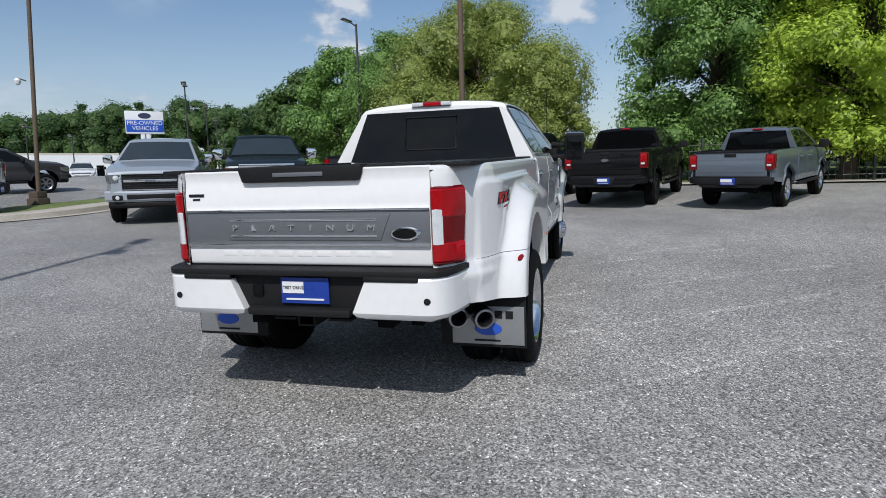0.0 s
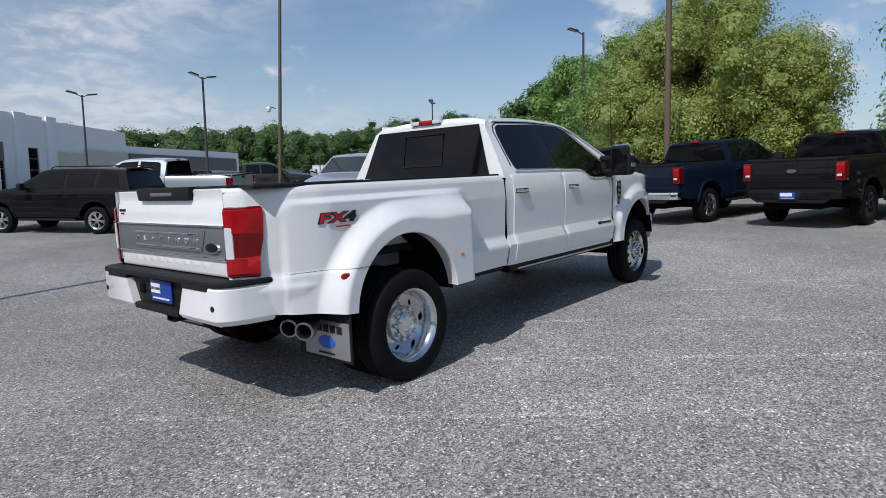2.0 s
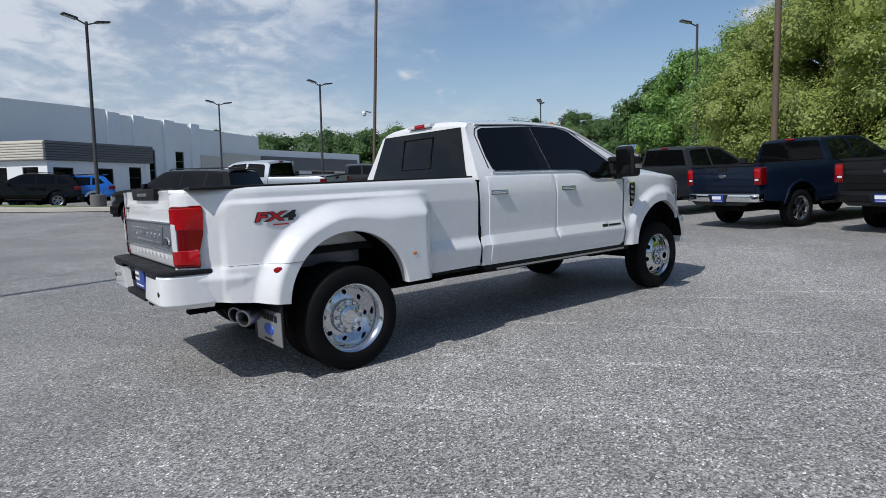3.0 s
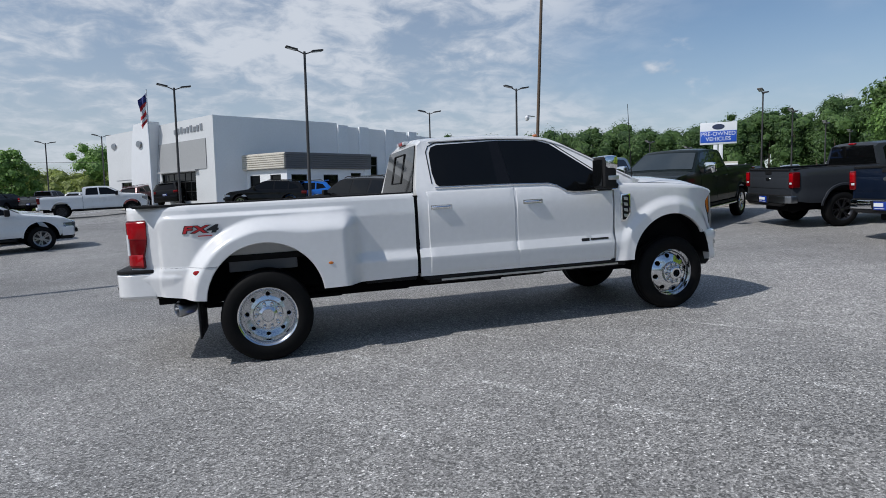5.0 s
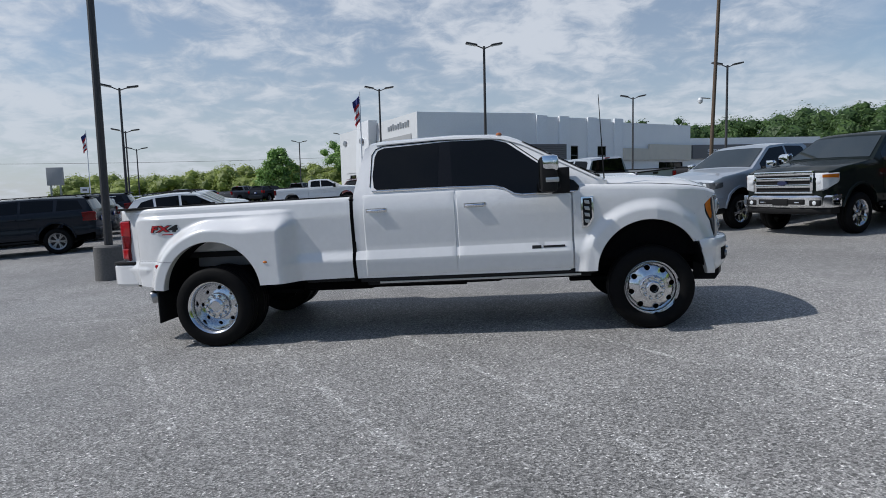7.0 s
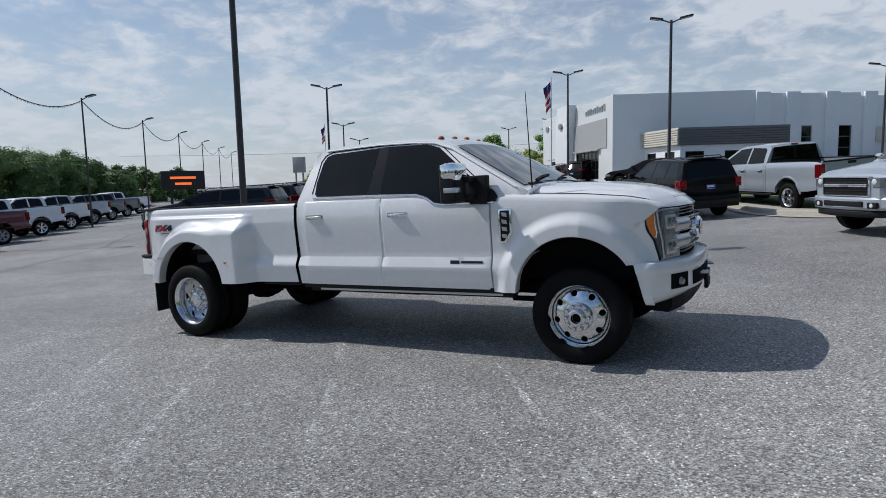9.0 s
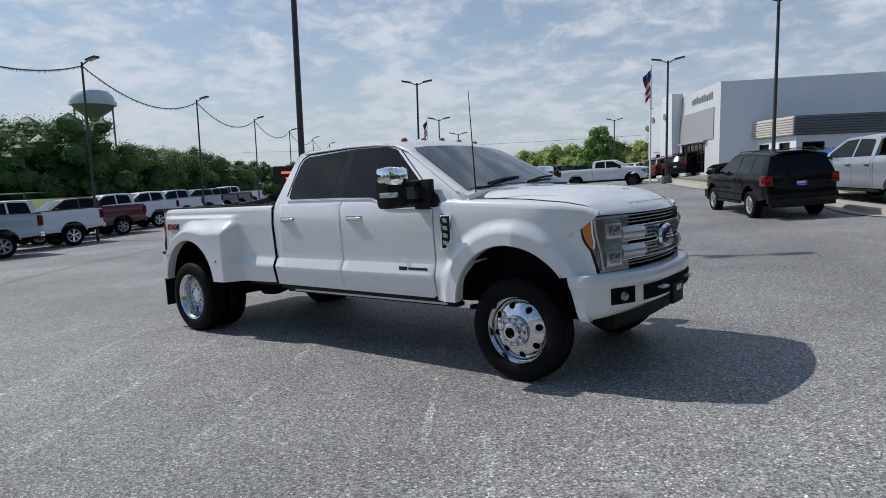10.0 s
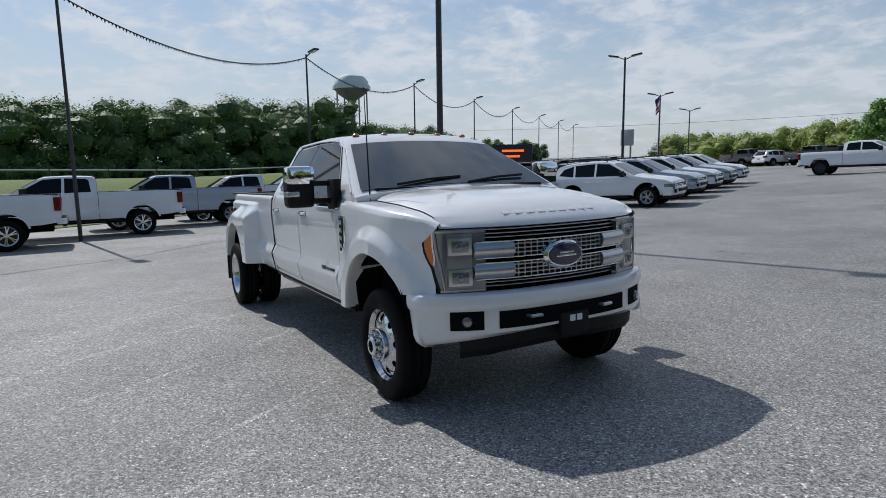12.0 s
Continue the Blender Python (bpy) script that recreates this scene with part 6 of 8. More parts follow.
# ---- parked vehicles ----
F_PICKUP = dict(W=1.01, belt=1.36, rocker=0.54, roof=1.955, rail=1.40, wb=3.68, xf=4.58, xr=-1.20, r=0.405, cab_back=0.92, lift=0.07,
                top=[(0.92, 1.86), (1.02, 1.925), (1.7, 1.955), (2.3, 1.935), (2.45, 1.89), (3.25, 1.42), (3.5, 1.39), (4.25, 1.30), (4.48, 1.22), (4.58, 1.10)],
                screen=((3.25, 1.42), (2.45, 1.89)), windows=[[(1.06, 1.40), (1.10, 1.78), (1.18, 1.83), (1.76, 1.86), (1.79, 1.385)], [(1.87, 1.385), (1.84, 1.86), (2.35, 1.83), (2.92, 1.49), (2.94, 1.375)]],
                doors=[(1.83, 2.96), (1.00, 1.81)], rear_bumper=(0.56, 0.79), grille=(0.80, 1.17), tail=(0.96, 1.33), plate_z=0.68, badge_z=1.16, rim=6, rim_mat=GREY_ALLOY)
SUPER = dict(F_PICKUP, belt=1.44, rocker=0.60, roof=2.03, rail=1.46, wb=4.05, xf=5.0, xr=-1.25, r=0.415, cab_back=1.25,
             top=[(1.25, 1.93), (1.36, 2.0), (2.0, 2.03), (2.65, 2.01), (2.8, 1.96), (3.6, 1.50), (3.85, 1.48), (4.6, 1.41), (4.9, 1.34), (5.0, 1.20)],
             screen=((3.6, 1.50), (2.8, 1.96)), windows=[[(1.42, 1.48), (1.46, 1.85), (1.54, 1.90), (2.12, 1.93), (2.15, 1.465)], [(2.23, 1.465), (2.2, 1.93), (2.70, 1.90), (3.28, 1.57), (3.30, 1.455)]],
             doors=[(2.18, 3.32), (1.34, 2.16)], rear_bumper=(0.60, 0.83), grille=(0.88, 1.28), tail=(1.02, 1.39), plate_z=0.72, badge_z=1.22, mirror_size=1.35)
MIDSIZE = dict(F_PICKUP, W=0.94, belt=1.26, roof=1.80, rail=1.28, wb=3.26, xf=4.12, xr=-1.15, r=0.385, cab_back=0.72,
               top=[(0.72, 1.71), (0.82, 1.775), (1.5, 1.80), (2.0, 1.78), (2.15, 1.74), (2.9, 1.31), (3.1, 1.28), (3.85, 1.20), (4.04, 1.12), (4.12, 1.0)],
               screen=((2.9, 1.31), (2.15, 1.74)), windows=[[(0.86, 1.30), (0.90, 1.64), (0.96, 1.69), (1.5, 1.71), (1.53, 1.285)], [(1.6, 1.285), (1.58, 1.71), (2.05, 1.68), (2.58, 1.38), (2.60, 1.275)]],
               doors=[(1.57, 2.62), (0.79, 1.55)], rear_bumper=(0.53, 0.74), grille=(0.74, 1.07), tail=(0.88, 1.22), plate_z=0.64, badge_z=1.05)
ESTATE = dict(W=1.01, belt=1.32, rocker=0.50, roof=1.94, wb=3.11, xf=4.02, xr=-1.12, r=0.405, lift=0.06, rim=6, rim_mat=GREY_ALLOY,
              top=[(-1.12, 1.02), (-1.09, 1.30), (-0.90, 1.84), (-0.76, 1.895), (0.4, 1.94), (1.5, 1.93), (1.75, 1.875), (2.55, 1.40), (2.8, 1.36), (3.65, 1.27), (3.93, 1.18), (4.02, 1.05)],
              screen=((2.55, 1.40), (1.75, 1.875)), hatch=((-1.09, 1.30), (-0.90, 1.84)),
              windows=[[(-0.80, 1.36), (-0.66, 1.78), (-0.10, 1.82), (-0.06, 1.35)], [(0.04, 1.35), (0.02, 1.825), (0.90, 1.845), (0.92, 1.34)], [(1.0, 1.34), (0.98, 1.845), (1.62, 1.80), (2.22, 1.46), (2.24, 1.335)]],
              doors=[(0.97, 2.26), (0.53, 0.95)], rear_bumper=(0.48, 0.76), grille=(0.72, 1.10), tail=(0.98, 1.27), plate_z=1.02, badge_z=1.18, tail_w=0.20, tail_wrap=0.36)
CROSSOVER = dict(W=0.93, belt=1.10, rocker=0.44, roof=1.67, wb=2.71, xf=3.60, xr=-0.98, r=0.36, lift=0.05, rim=5, rim_mat=GREY_ALLOY, tumble=0.5,
                 top=[(-0.98, 0.86), (-0.93, 1.10), (-0.60, 1.54), (-0.40, 1.60), (0.5, 1.67), (1.2, 1.66), (1.45, 1.60), (2.3, 1.14), (2.55, 1.09), (3.3, 0.98), (3.52, 0.88), (3.60, 0.76)],
                 screen=((2.3, 1.14), (1.45, 1.60)), hatch=((-0.93, 1.10), (-0.60, 1.54)),
                 windows=[[(-0.55, 1.20), (-0.38, 1.42), (-0.02, 1.52), (0.02, 1.14)], [(0.1, 1.14), (0.06, 1.535), (0.80, 1.575), (0.82, 1.125)], [(0.90, 1.125), (0.88, 1.575), (1.35, 1.54), (1.98, 1.20), (2.0, 1.12)]],
                 doors=[(0.86, 2.02), (0.47, 0.84)], rear_bumper=(0.40, 0.70), grille=(0.56, 0.82), tail=(0.88, 1.05), plate_z=0.78, badge_z=0.98, tail_w=0.3, tail_wrap=0.28)

C_BLACK = paint("black_paint", (0.006, 0.006, 0.007))
C_NAVY = paint("navy_paint", (0.005, 0.010, 0.024), 0.3)
C_SLATE = paint("slate_grey_paint", (0.032, 0.036, 0.043), 0.3)
C_STEEL = paint("steel_grey_paint", (0.11, 0.135, 0.17), 0.1)
C_SILVER = paint("silver_blue_paint", (0.38, 0.42, 0.47), 0.3)
C_GREEN = paint("dark_green_paint", (0.007, 0.011, 0.010), 0.2)
C_WHITE = paint("white_paint", (0.76, 0.77, 0.78))
C_DEEP = paint("deep_slate_paint", (0.014, 0.018, 0.026), 0.3)
C_BLUE = paint("bright_blue_paint", (0.012, 0.15, 0.58), 0.2)
C_GREY = paint("grey_paint", (0.10, 0.105, 0.115), 0.3)
C_DARK = paint("dark_grey_paint", (0.035, 0.035, 0.038), 0.3)
C_RED = paint("dark_red_paint", (0.10, 0.012, 0.014), 0.2)


def park(name, spec, colour, label, x, y, heading, category="pickup truck", tail=False, **more):
    s = dict(spec, **more)
    if tail:  # x, y give the middle of the tail
        x, y = x - s["xr"] * math.cos(radians(heading)), y - s["xr"] * math.sin(radians(heading))
    return vehicle(name, s, colour, label, category, on_ground(x, y, heading))


def again(ob, x, y, heading, label=""):
    c = copy_thing(ob, on_ground(x, y, heading))
    if label:
        c["label"] = label
    return c


# the row beside the trees
park("pickup_truck", MIDSIZE, C_STEEL, "steel-grey mid-size pickup with silver wheels", 10.3, -4.1, -27, tail=True, bumper=BLACK_PLASTIC, rim_mat=ALLOY, W=0.91, badge=False, group="pickups by the trees")
park("pickup_truck", F_PICKUP, C_BLACK, "black crew-cab pickup with dark wheels", 10.85, -1.45, -14, tail=True, bumper=C_BLACK, rim_mat=DARK_ALLOY, group="pickups by the trees")
park("pickup_truck", F_PICKUP, C_NAVY, "navy blue crew-cab pickup with a chrome bumper", 10.9, 1.65, -14, tail=True, bumper=CHROME, group="pickups by the trees")
park("pickup_truck", F_PICKUP, C_SLATE, "slate-grey crew-cab pickup with a bright bumper", 12.0, 5.6, -12, tail=True, bumper=GREY_ALLOY, rim_mat=DARK_ALLOY, group="pickups by the trees")
# facing the lot
park("pickup_truck", SUPER, C_GREEN, "dark green heavy pickup with a chrome grille", 12.95, 9.0, 212, front="heavy", rim_mat=ALLOY, grille=(0.88, 1.30), bumper=CHROME, handle=C_GREEN, mirror=CHROME, oval=True, running_board=ALLOY)
park("pickup_truck", F_PICKUP, C_SILVER, "silver-blue pickup with a black and chrome grille", 11.06, 10.9, 213, front="split", bumper=C_SILVER, mirror=CHROME, rim_mat=ALLOY)
# by the showroom drive
large_estate = park("estate_car", ESTATE, C_BLACK, "large black estate with bright wheels", 3.9, 13.8, 123, "car", bar_mat=CHROME, rim_mat=ALLOY)
large_estate.matrix_world = large_estate.matrix_world @ Matrix.Scale(0.91, 4)
park("pickup_truck", F_PICKUP, C_SILVER, "silver pickup on the grass verge", 7.16, 14.79, 126, bumper=BLACK_PLASTIC, rim_mat=ALLOY)
verge_pickup = park("pickup_truck", MIDSIZE, C_DARK, "dark grey pickup beyond the verge", 10.9, 20.0, -32, bumper=C_DARK)
verge_pickup.matrix_world = verge_pickup.matrix_world @ Matrix.Scale(0.88, 4)
park("estate_car", CROSSOVER, C_BLUE, "bright blue crossover by the showroom wing", 2.9, 31.2, 172, "car")
park("estate_car", CROSSOVER, C_BLACK, "black crossover by the showroom wing", 1.2, 30.4, 172, "car")
park("estate_car", CROSSOVER, C_RED, "dark red crossover by the entrance", -9.4, 43.0, 60, "car")
park("estate_car", CROSSOVER, C_BLACK, "black crossover by the entrance", -6.6, 40.0, 75, "car")
white_far = park("pickup_truck", SUPER, C_WHITE, "lifted white pickup with black wheels, far across the lot", -11.7, 33.8, 12, bumper=C_WHITE, rim_mat=DARK_ALLOY, r=0.46)
white_far.matrix_world = white_far.matrix_world @ Matrix.Scale(0.90, 4)

# the slanted row below the bank
row_white = park("pickup_truck", SUPER, C_WHITE, "white crew-cab pickup in the slanted row", -15.1, -1.5, -88, bumper=C_WHITE, group="pickups below the bank", rim_mat=ALLOY)
row_silver = park("pickup_truck", SUPER, C_SILVER, "silver crew-cab pickup in the slanted row", -18.25, 1.9, -88, bumper=CHROME, group="pickups below the bank")
park("pickup_truck", F_PICKUP, C_RED, "maroon crew-cab pickup in the slanted row", -24.55, 8.7, -88, bumper=C_RED, group="pickups below the bank")
row_dark = park("pickup_truck", F_PICKUP, C_GREY, "dark grey crew-cab pickup in the slanted row", -37.15, 22.3, -88, bumper=C_GREY, group="pickups below the bank")
for ob, k in ((row_white, -1), (row_white, 2), (row_white, 4), (row_white, 5), (row_silver, 6), (row_dark, 8), (row_white, 9)):
    again(ob, -15.1 - 3.15 * k, -1.5 + 3.4 * k, -88)

# the double row of crossovers round the lamp base
escape = park("estate_car", CROSSOVER, C_WHITE, "white crossover in the double row", -9.3, 13.4, 25, "car", group="crossovers in the double row")
escape_s = park("estate_car", CROSSOVER, C_SILVER, "silver crossover in the double row", -10.7, 16.3, 25, "car", group="crossovers in the double row")
explorer = park("estate_car", ESTATE, C_DEEP, "dark slate-blue estate in the double row", -11.5, 11.6, 205, "car", group="crossovers in the double row", roof=1.79, top=[(x, z - 0.15 if z > 1.5 else z) for x, z in ESTATE["top"]],
                windows=[[(x, z - 0.14 if z > 1.6 else z) for x, z in w] for w in ESTATE["windows"]], screen=((2.55, 1.40), (1.75, 1.725)), hatch=((-1.09, 1.30), (-0.90, 1.69)))
for k in range(2, 5):
    again(escape if k % 3 else escape_s, -9.3 - 1.4 * k, 13.4 + 2.9 * k, 25)
for k in range(1, 4):
    again(explorer if k % 2 else escape_s, -12.2 - 1.4 * k, 12.4 + 2.9 * k, 205)
for k in range(7):
    again((row_dark, escape, row_dark, explorer)[k % 4], -34 + 3.2 * k, 57 + 0.6 * k, 75, "car parked far across the lot")

for k in range(7):
    again((escape, explorer, escape_s, escape)[k % 4], 28.0 + 1.95 * k, 43.0 - 1.75 * k, 225, "car parked before the far white building")


# ---- poles, lamps and bunting ----
def lamp_post(x, y, top_z, heads=2, r=0.06, turn=0.0, base=0.0, label="dark steel lamp post with flat heads"):
    z0 = height(x, y)
    root = tagged(new("street_lamp"), label, "lamp post", "lamp posts")
    h = top_z - z0
    part("pole", tube([(0, 0, -0.1), (0, 0, h * 0.5), (0, 0, h)], [r, r * 0.85, r * 0.7], 12), STEEL_POLE, root)
    if base:
        part("concrete_base", lathe([(0.30, -0.1), (0.30, base - 0.03), (0.27, base), (0.002, base + 0.01)], 24, axis="z"), DARK_CONCRETE, root, "round concrete base")
    for k in range(heads):
        a = turn + math.pi * k
        c, s = math.cos(a), math.sin(a)
        arm = part("arm", tube([(0, 0, h - 0.12), (c * 0.25, s * 0.25, h - 0.02), (c * 0.42, s * 0.42, h + 0.05)], 0.03, 6), STEEL_POLE, root)
        m = Matrix.Translation((c * 0.62, s * 0.62, h + 0.09)) @ Matrix.Rotation(a, 4, "Z") @ Matrix.Rotation(-0.18, 4, "Y")
        hd = part("lamp_head", boxes((-0.28, 0.28, -0.15, 0.15, -0.035, 0.045), bevel=0.03, m=m), STEEL_POLE, arm)
        part("diffuser", boxes((-0.22, 0.22, -0.11, 0.11, -0.046, -0.03), m=m), LAMP_GLASS, arm)
    root.matrix_world = Matrix.Translation((x, y, z0))
    return root


lamp_post(1.91, 23.36, 8.5, 2, 0.08, 0.25, 0.6)
lamp_post(-4.9, 30.9, 7.95, 2, 0.075, 0.3, 0.4)
lamp_post(-16.8, 23.0, 7.25, 2, 0.075, 0.6)
lamp_post(15.35, 29.8, 8.25, 2, 0.08, 0.2)
lamp_post(11.74, 37.9, 7.8, 2, 0.07, 0.1)
lamp_post(-23.4, 33.3, 6.25, 2, 0.065, 0.6)
lamp_post(26.9, 11.6, 9.55, 1, 0.08, 2.6)
for x, y, z in ((34.7, 43.9, 6.2), (38.4, 43.2, 5.6), (32.7, 25.5, 6.5), (41.2, 30.8, 6.5), (49.7, 36.1, 6.5), (29.5, 24.6, 7.5)):
    lamp_post(x, y, z, 2, 0.06, 0.6, label="slim lamp post before the far woods")
lamp_post(-16.0, 62.0, 8.3, 2, 0.08, 0.5)
lamp_post(-21.0, 62.0, 7.6, 2, 0.08, 0.5)
lamp_post(-29.5, 44.0, 5.9, 2, 0.065, 0.6)
near = lamp_post(-5.43, 5.07, 11.5, 2, 0.085, 0.4, 0.72, "tall dark lamp post on a concrete base")


def tall_pole(x, y, h, r, mat, label, lean=(0, 0), base=0.0, cam_box=False):
    root = tagged(new("light_pole"), label, "pole")
    part("pole", tube([(0, 0, -0.1), (lean[0] * 0.5, lean[1] * 0.5, h / 2), (lean[0], lean[1], h)], [r, r * 0.9, r * 0.75], 14), mat, root)
    if base:
        part("concrete_base", boxes((-0.21, 0.21, -0.21, 0.21, -0.1, base * 0.55), (-0.17, 0.17, -0.17, 0.17, base * 0.5, base), bevel=0.03), BARK, root, "weathered brown base block")
    if cam_box:
        part("bracket", tube([(0, 0, 3.6), (-0.35, -0.1, 3.62)], 0.02, 6), SATIN_SILVER, root)
        part("security_camera", lathe([(0.002, 3.42), (0.07, 3.46), (0.09, 3.55), (0.05, 3.62), (0.002, 3.63)], 14, axis="z", centre=(-0.35, -0.1, 0)), WHITE_PLATE, root)
    root.matrix_world = Matrix.Translation((x, y, height(x, y)))
    return root


tall_pole(9.75, 14.6, 12.0, 0.062, BROWN_POLE, "tall brown pole with a small camera, on a weathered base", (0.2, -0.6), 0.45, True)
tall_pole(17.83, 3.7, 13.0, 0.105, BROWN_POLE, "tall weathered brown pole behind the pickups")

BANK = [(-21.19 - 8.02 * k, 6.52 + 9.79 * k) for k in range(-1, 7)]
TOPS = []
for k, (x, y) in enumerate(BANK):
    top_z = 6.95
    lamp_post(x, y, top_z, 1, 0.06, 0.3, label="dark lamp post strung with bunting")
    TOPS.append(Vector((x, y, top_z - 0.15)))
TOPS.insert(0, Vector((-5.2, -13.1, 6.8)))
lamp_post(-5.2, -13.1, 6.95, 1, 0.06, 0.3, label="dark lamp post strung with bunting")
for a, b in zip(TOPS, TOPS[1:]):
    bm = bmesh.new()
    pts = [a.lerp(b, t) - Vector((0, 0, 0.95 * 4 * t * (1 - t))) for t in np.linspace(0, 1, 49)]
    tube(pts, 0.022, 5, bm=bm)
    rnd = random.Random(int(a.x * 10))
    for i in range(48):
        for q in (0.0, 0.5):
            p = pts[i].lerp(pts[i + 1], q)
            d = (b - a).normalized() * 0.05
            dz = 0.075 + 0.05 * rnd.random()
            sway = Vector((0.03 * rnd.uniform(-1, 1), 0.03 * rnd.uniform(-1, 1), -dz))
            v = [bm.verts.new(p - d), bm.verts.new(p + d), bm.verts.new(p + sway)]
            bm.faces.new(v)
    tagged(part("bunting", bm, BUNTING, smooth=0), "dark pennant string sagging between lamp posts", "bunting", "bunting strings")


def cable(points, r=0.02):
    tagged(part("power_line", tube(points, r, 5), IRON), "dark overhead power line", "cable")


cable([Vector((-75, 50, 6.2)).lerp(Vector((2, 84, 7.4)), t) - Vector((0, 0, 3 * t * (1 - t))) for t in np.linspace(0, 1, 12)], 0.018)

# ---- signs, flags, water tower ----
sign = tagged(new("road_sign"), "white and blue sign on a white pylon, reading pre-owned vehicles", "sign")
part("pylon", boxes((-0.32, -0.04, -0.12, 0.12, -1.1, 3.0), (0.04, 0.32, -0.12, 0.12, -1.1, 3.0), bevel=0.02), SIGN_WHITE, sign)
part("sign_box", boxes((-1.25, 1.25, -0.16, 0.16, 2.55, 4.15), bevel=0.05), SIGN_WHITE, sign)
part("blue_panel", boxes((-1.22, 1.22, -0.175, 0.175, 2.68, 3.52), bevel=0.01), SIGN_BLUE, sign, "blue lettered panel")
part("oval_badge", lathe([(0.002, -0.18), (0.40, -0.18), (0.42, -0.165)], 28), LOGO_BLUE, sign).matrix_local = Matrix.Translation((0, 0, 3.82)) @ Matrix.Diagonal((1, 1, 0.48, 1))
for text, z in (("PRE-OWNED", 3.30), ("VEHICLES", 2.93)):
    me = letters(text, 0.40, 0.006)
    me.materials.append(SIGN_WHITE)
    part("sign_text", me, None, sign).matrix_local = Matrix.Translation((0, -0.182, z))
sign.matrix_world = Matrix.Translation((27.65, 26.24, 5.2 - 3.38 * 0.86)) @ Matrix.Rotation(radians(-42), 4, "Z") @ Matrix.Diagonal((0.86, 0.86, 0.86, 1))


def flag_pole(x, y, top_z, ry):
    root = tagged(new("flag_pole"), "white flag pole with a striped flag hanging slack", "flag pole")
    z0 = height(x, y)
    h = top_z - z0
    part("pole", tube([(0, 0, -0.1), (0, 0, h)], [0.06, 0.035], 10), SIGN_WHITE, root)
    part("finial", lathe([(0.002, h), (0.05, h + 0.04), (0.05, h + 0.06), (0.002, h + 0.1)], 10, axis="z"), ALLOY, root)
    fl = None
    for k in range(7):
        bm = bmesh.new()
        rows = []
        for i in range(6):
            u = i / 5
            rows.append([(-0.05 - 0.42 * u * (1 - 0.35 * v) + 0.04 * math.sin(9 * v + 4 * u), 0.07 * math.sin(11 * u + 3 * v), h - 0.15 - 1.7 * v - 0.45 * u) for v in (k / 7, (k + 1) / 7)])
        faces_from(bm, rows)
        fl = part("flag_stripe", bm, (FLAG_RED if k % 2 == 0 else SIGN_WHITE) if k > 1 else FLAG_BLUE, root)
    root.matrix_world = Matrix.Translation((x, y, z0)) @ Matrix.Rotation(ry, 4, "Z")
    return root


flag_pole(-6.8, 33.6, 8.2, 0.2)

flag_pole(-39.7, 51.6, 8.5, 0.9)
grey_sign = tagged(new("road_sign"), "tall plain grey sign panel far across the lot", "sign")
part("panel", boxes((-0.75, 0.75, -0.12, 0.12, 1.6, 3.3), bevel=0.03), WALL_MID, grey_sign)
part("post", boxes((-0.5, -0.38, -0.08, 0.08, -0.3, 1.6), (0.38, 0.5, -0.08, 0.08, -0.3, 1.6)), SATIN_SILVER, grey_sign)
grey_sign.matrix_world = Matrix.Translation((-39.9, 47.1, 1.4)) @ Matrix.Rotation(radians(10), 4, "Z")
box_sign = tagged(new("road_sign"), "small white box sign on a post with a dark mark", "sign")
part("box", boxes((-0.65, 0.65, -0.12, 0.12, 1.0, 2.0), bevel=0.03), SIGN_WHITE, box_sign)
part("mark_bar", boxes((-0.35, 0.35, -0.13, 0.13, 1.35, 1.65)), WALL_GREY, box_sign)
part("post", tube([(0, 0, -0.3), (0, 0, 1.0)], 0.06, 8), IRON, box_sign)
box_sign.matrix_world = Matrix.Translation((-41.2, 52.8, 1.7)) @ Matrix.Rotation(radians(35), 4, "Z") @ Matrix.Diagonal((0.6, 0.6, 0.6, 1))

tower = tagged(new("water_tower"), "pale water tower on dark legs beyond the woods", "water tower")
part("tank", lathe([(4.7, 14.1), (4.8, 15.2), (4.6, 16.4), (3.6, 17.8), (1.6, 18.6), (0.002, 18.8)], 36, axis="z"), TOWER_PAINT, tower)
# bowl coloured dark grey for the shade under the pale tank
part("bowl", lathe([(0.002, 9.6), (0.9, 9.6), (1.3, 10.6), (2.6, 11.6), (3.9, 12.7), (4.6, 13.7), (4.72, 14.1)], 36, axis="z"), WALL_GREY, tower, "tank underside, its shade put into the grey colour")
part("walkway", lathe([(4.7, 14.0), (5.2, 14.0), (5.2, 14.15), (5.2, 15.0), (5.15, 15.0), (5.15, 14.15), (4.7, 14.15)], 36, axis="z"), TOWER_PAINT, tower)
part("riser", tube([(0, 0, -9), (0, 0, 11.5)], [0.9, 0.8], 14), WALL_GREY, tower)
for k in range(4):
    a = 2 * math.pi * k / 4 + 0.75
    part("leg", tube([(4.6 * math.cos(a), 4.6 * math.sin(a), -9), (4.5 * math.cos(a), 4.5 * math.sin(a), 14.2)], 0.22, 8), WALL_GREY, tower)
tower.matrix_world = Matrix.Translation((-80.0, 31.4, 5.7)) @ Matrix.Diagonal((0.54, 0.54, 0.47, 1))

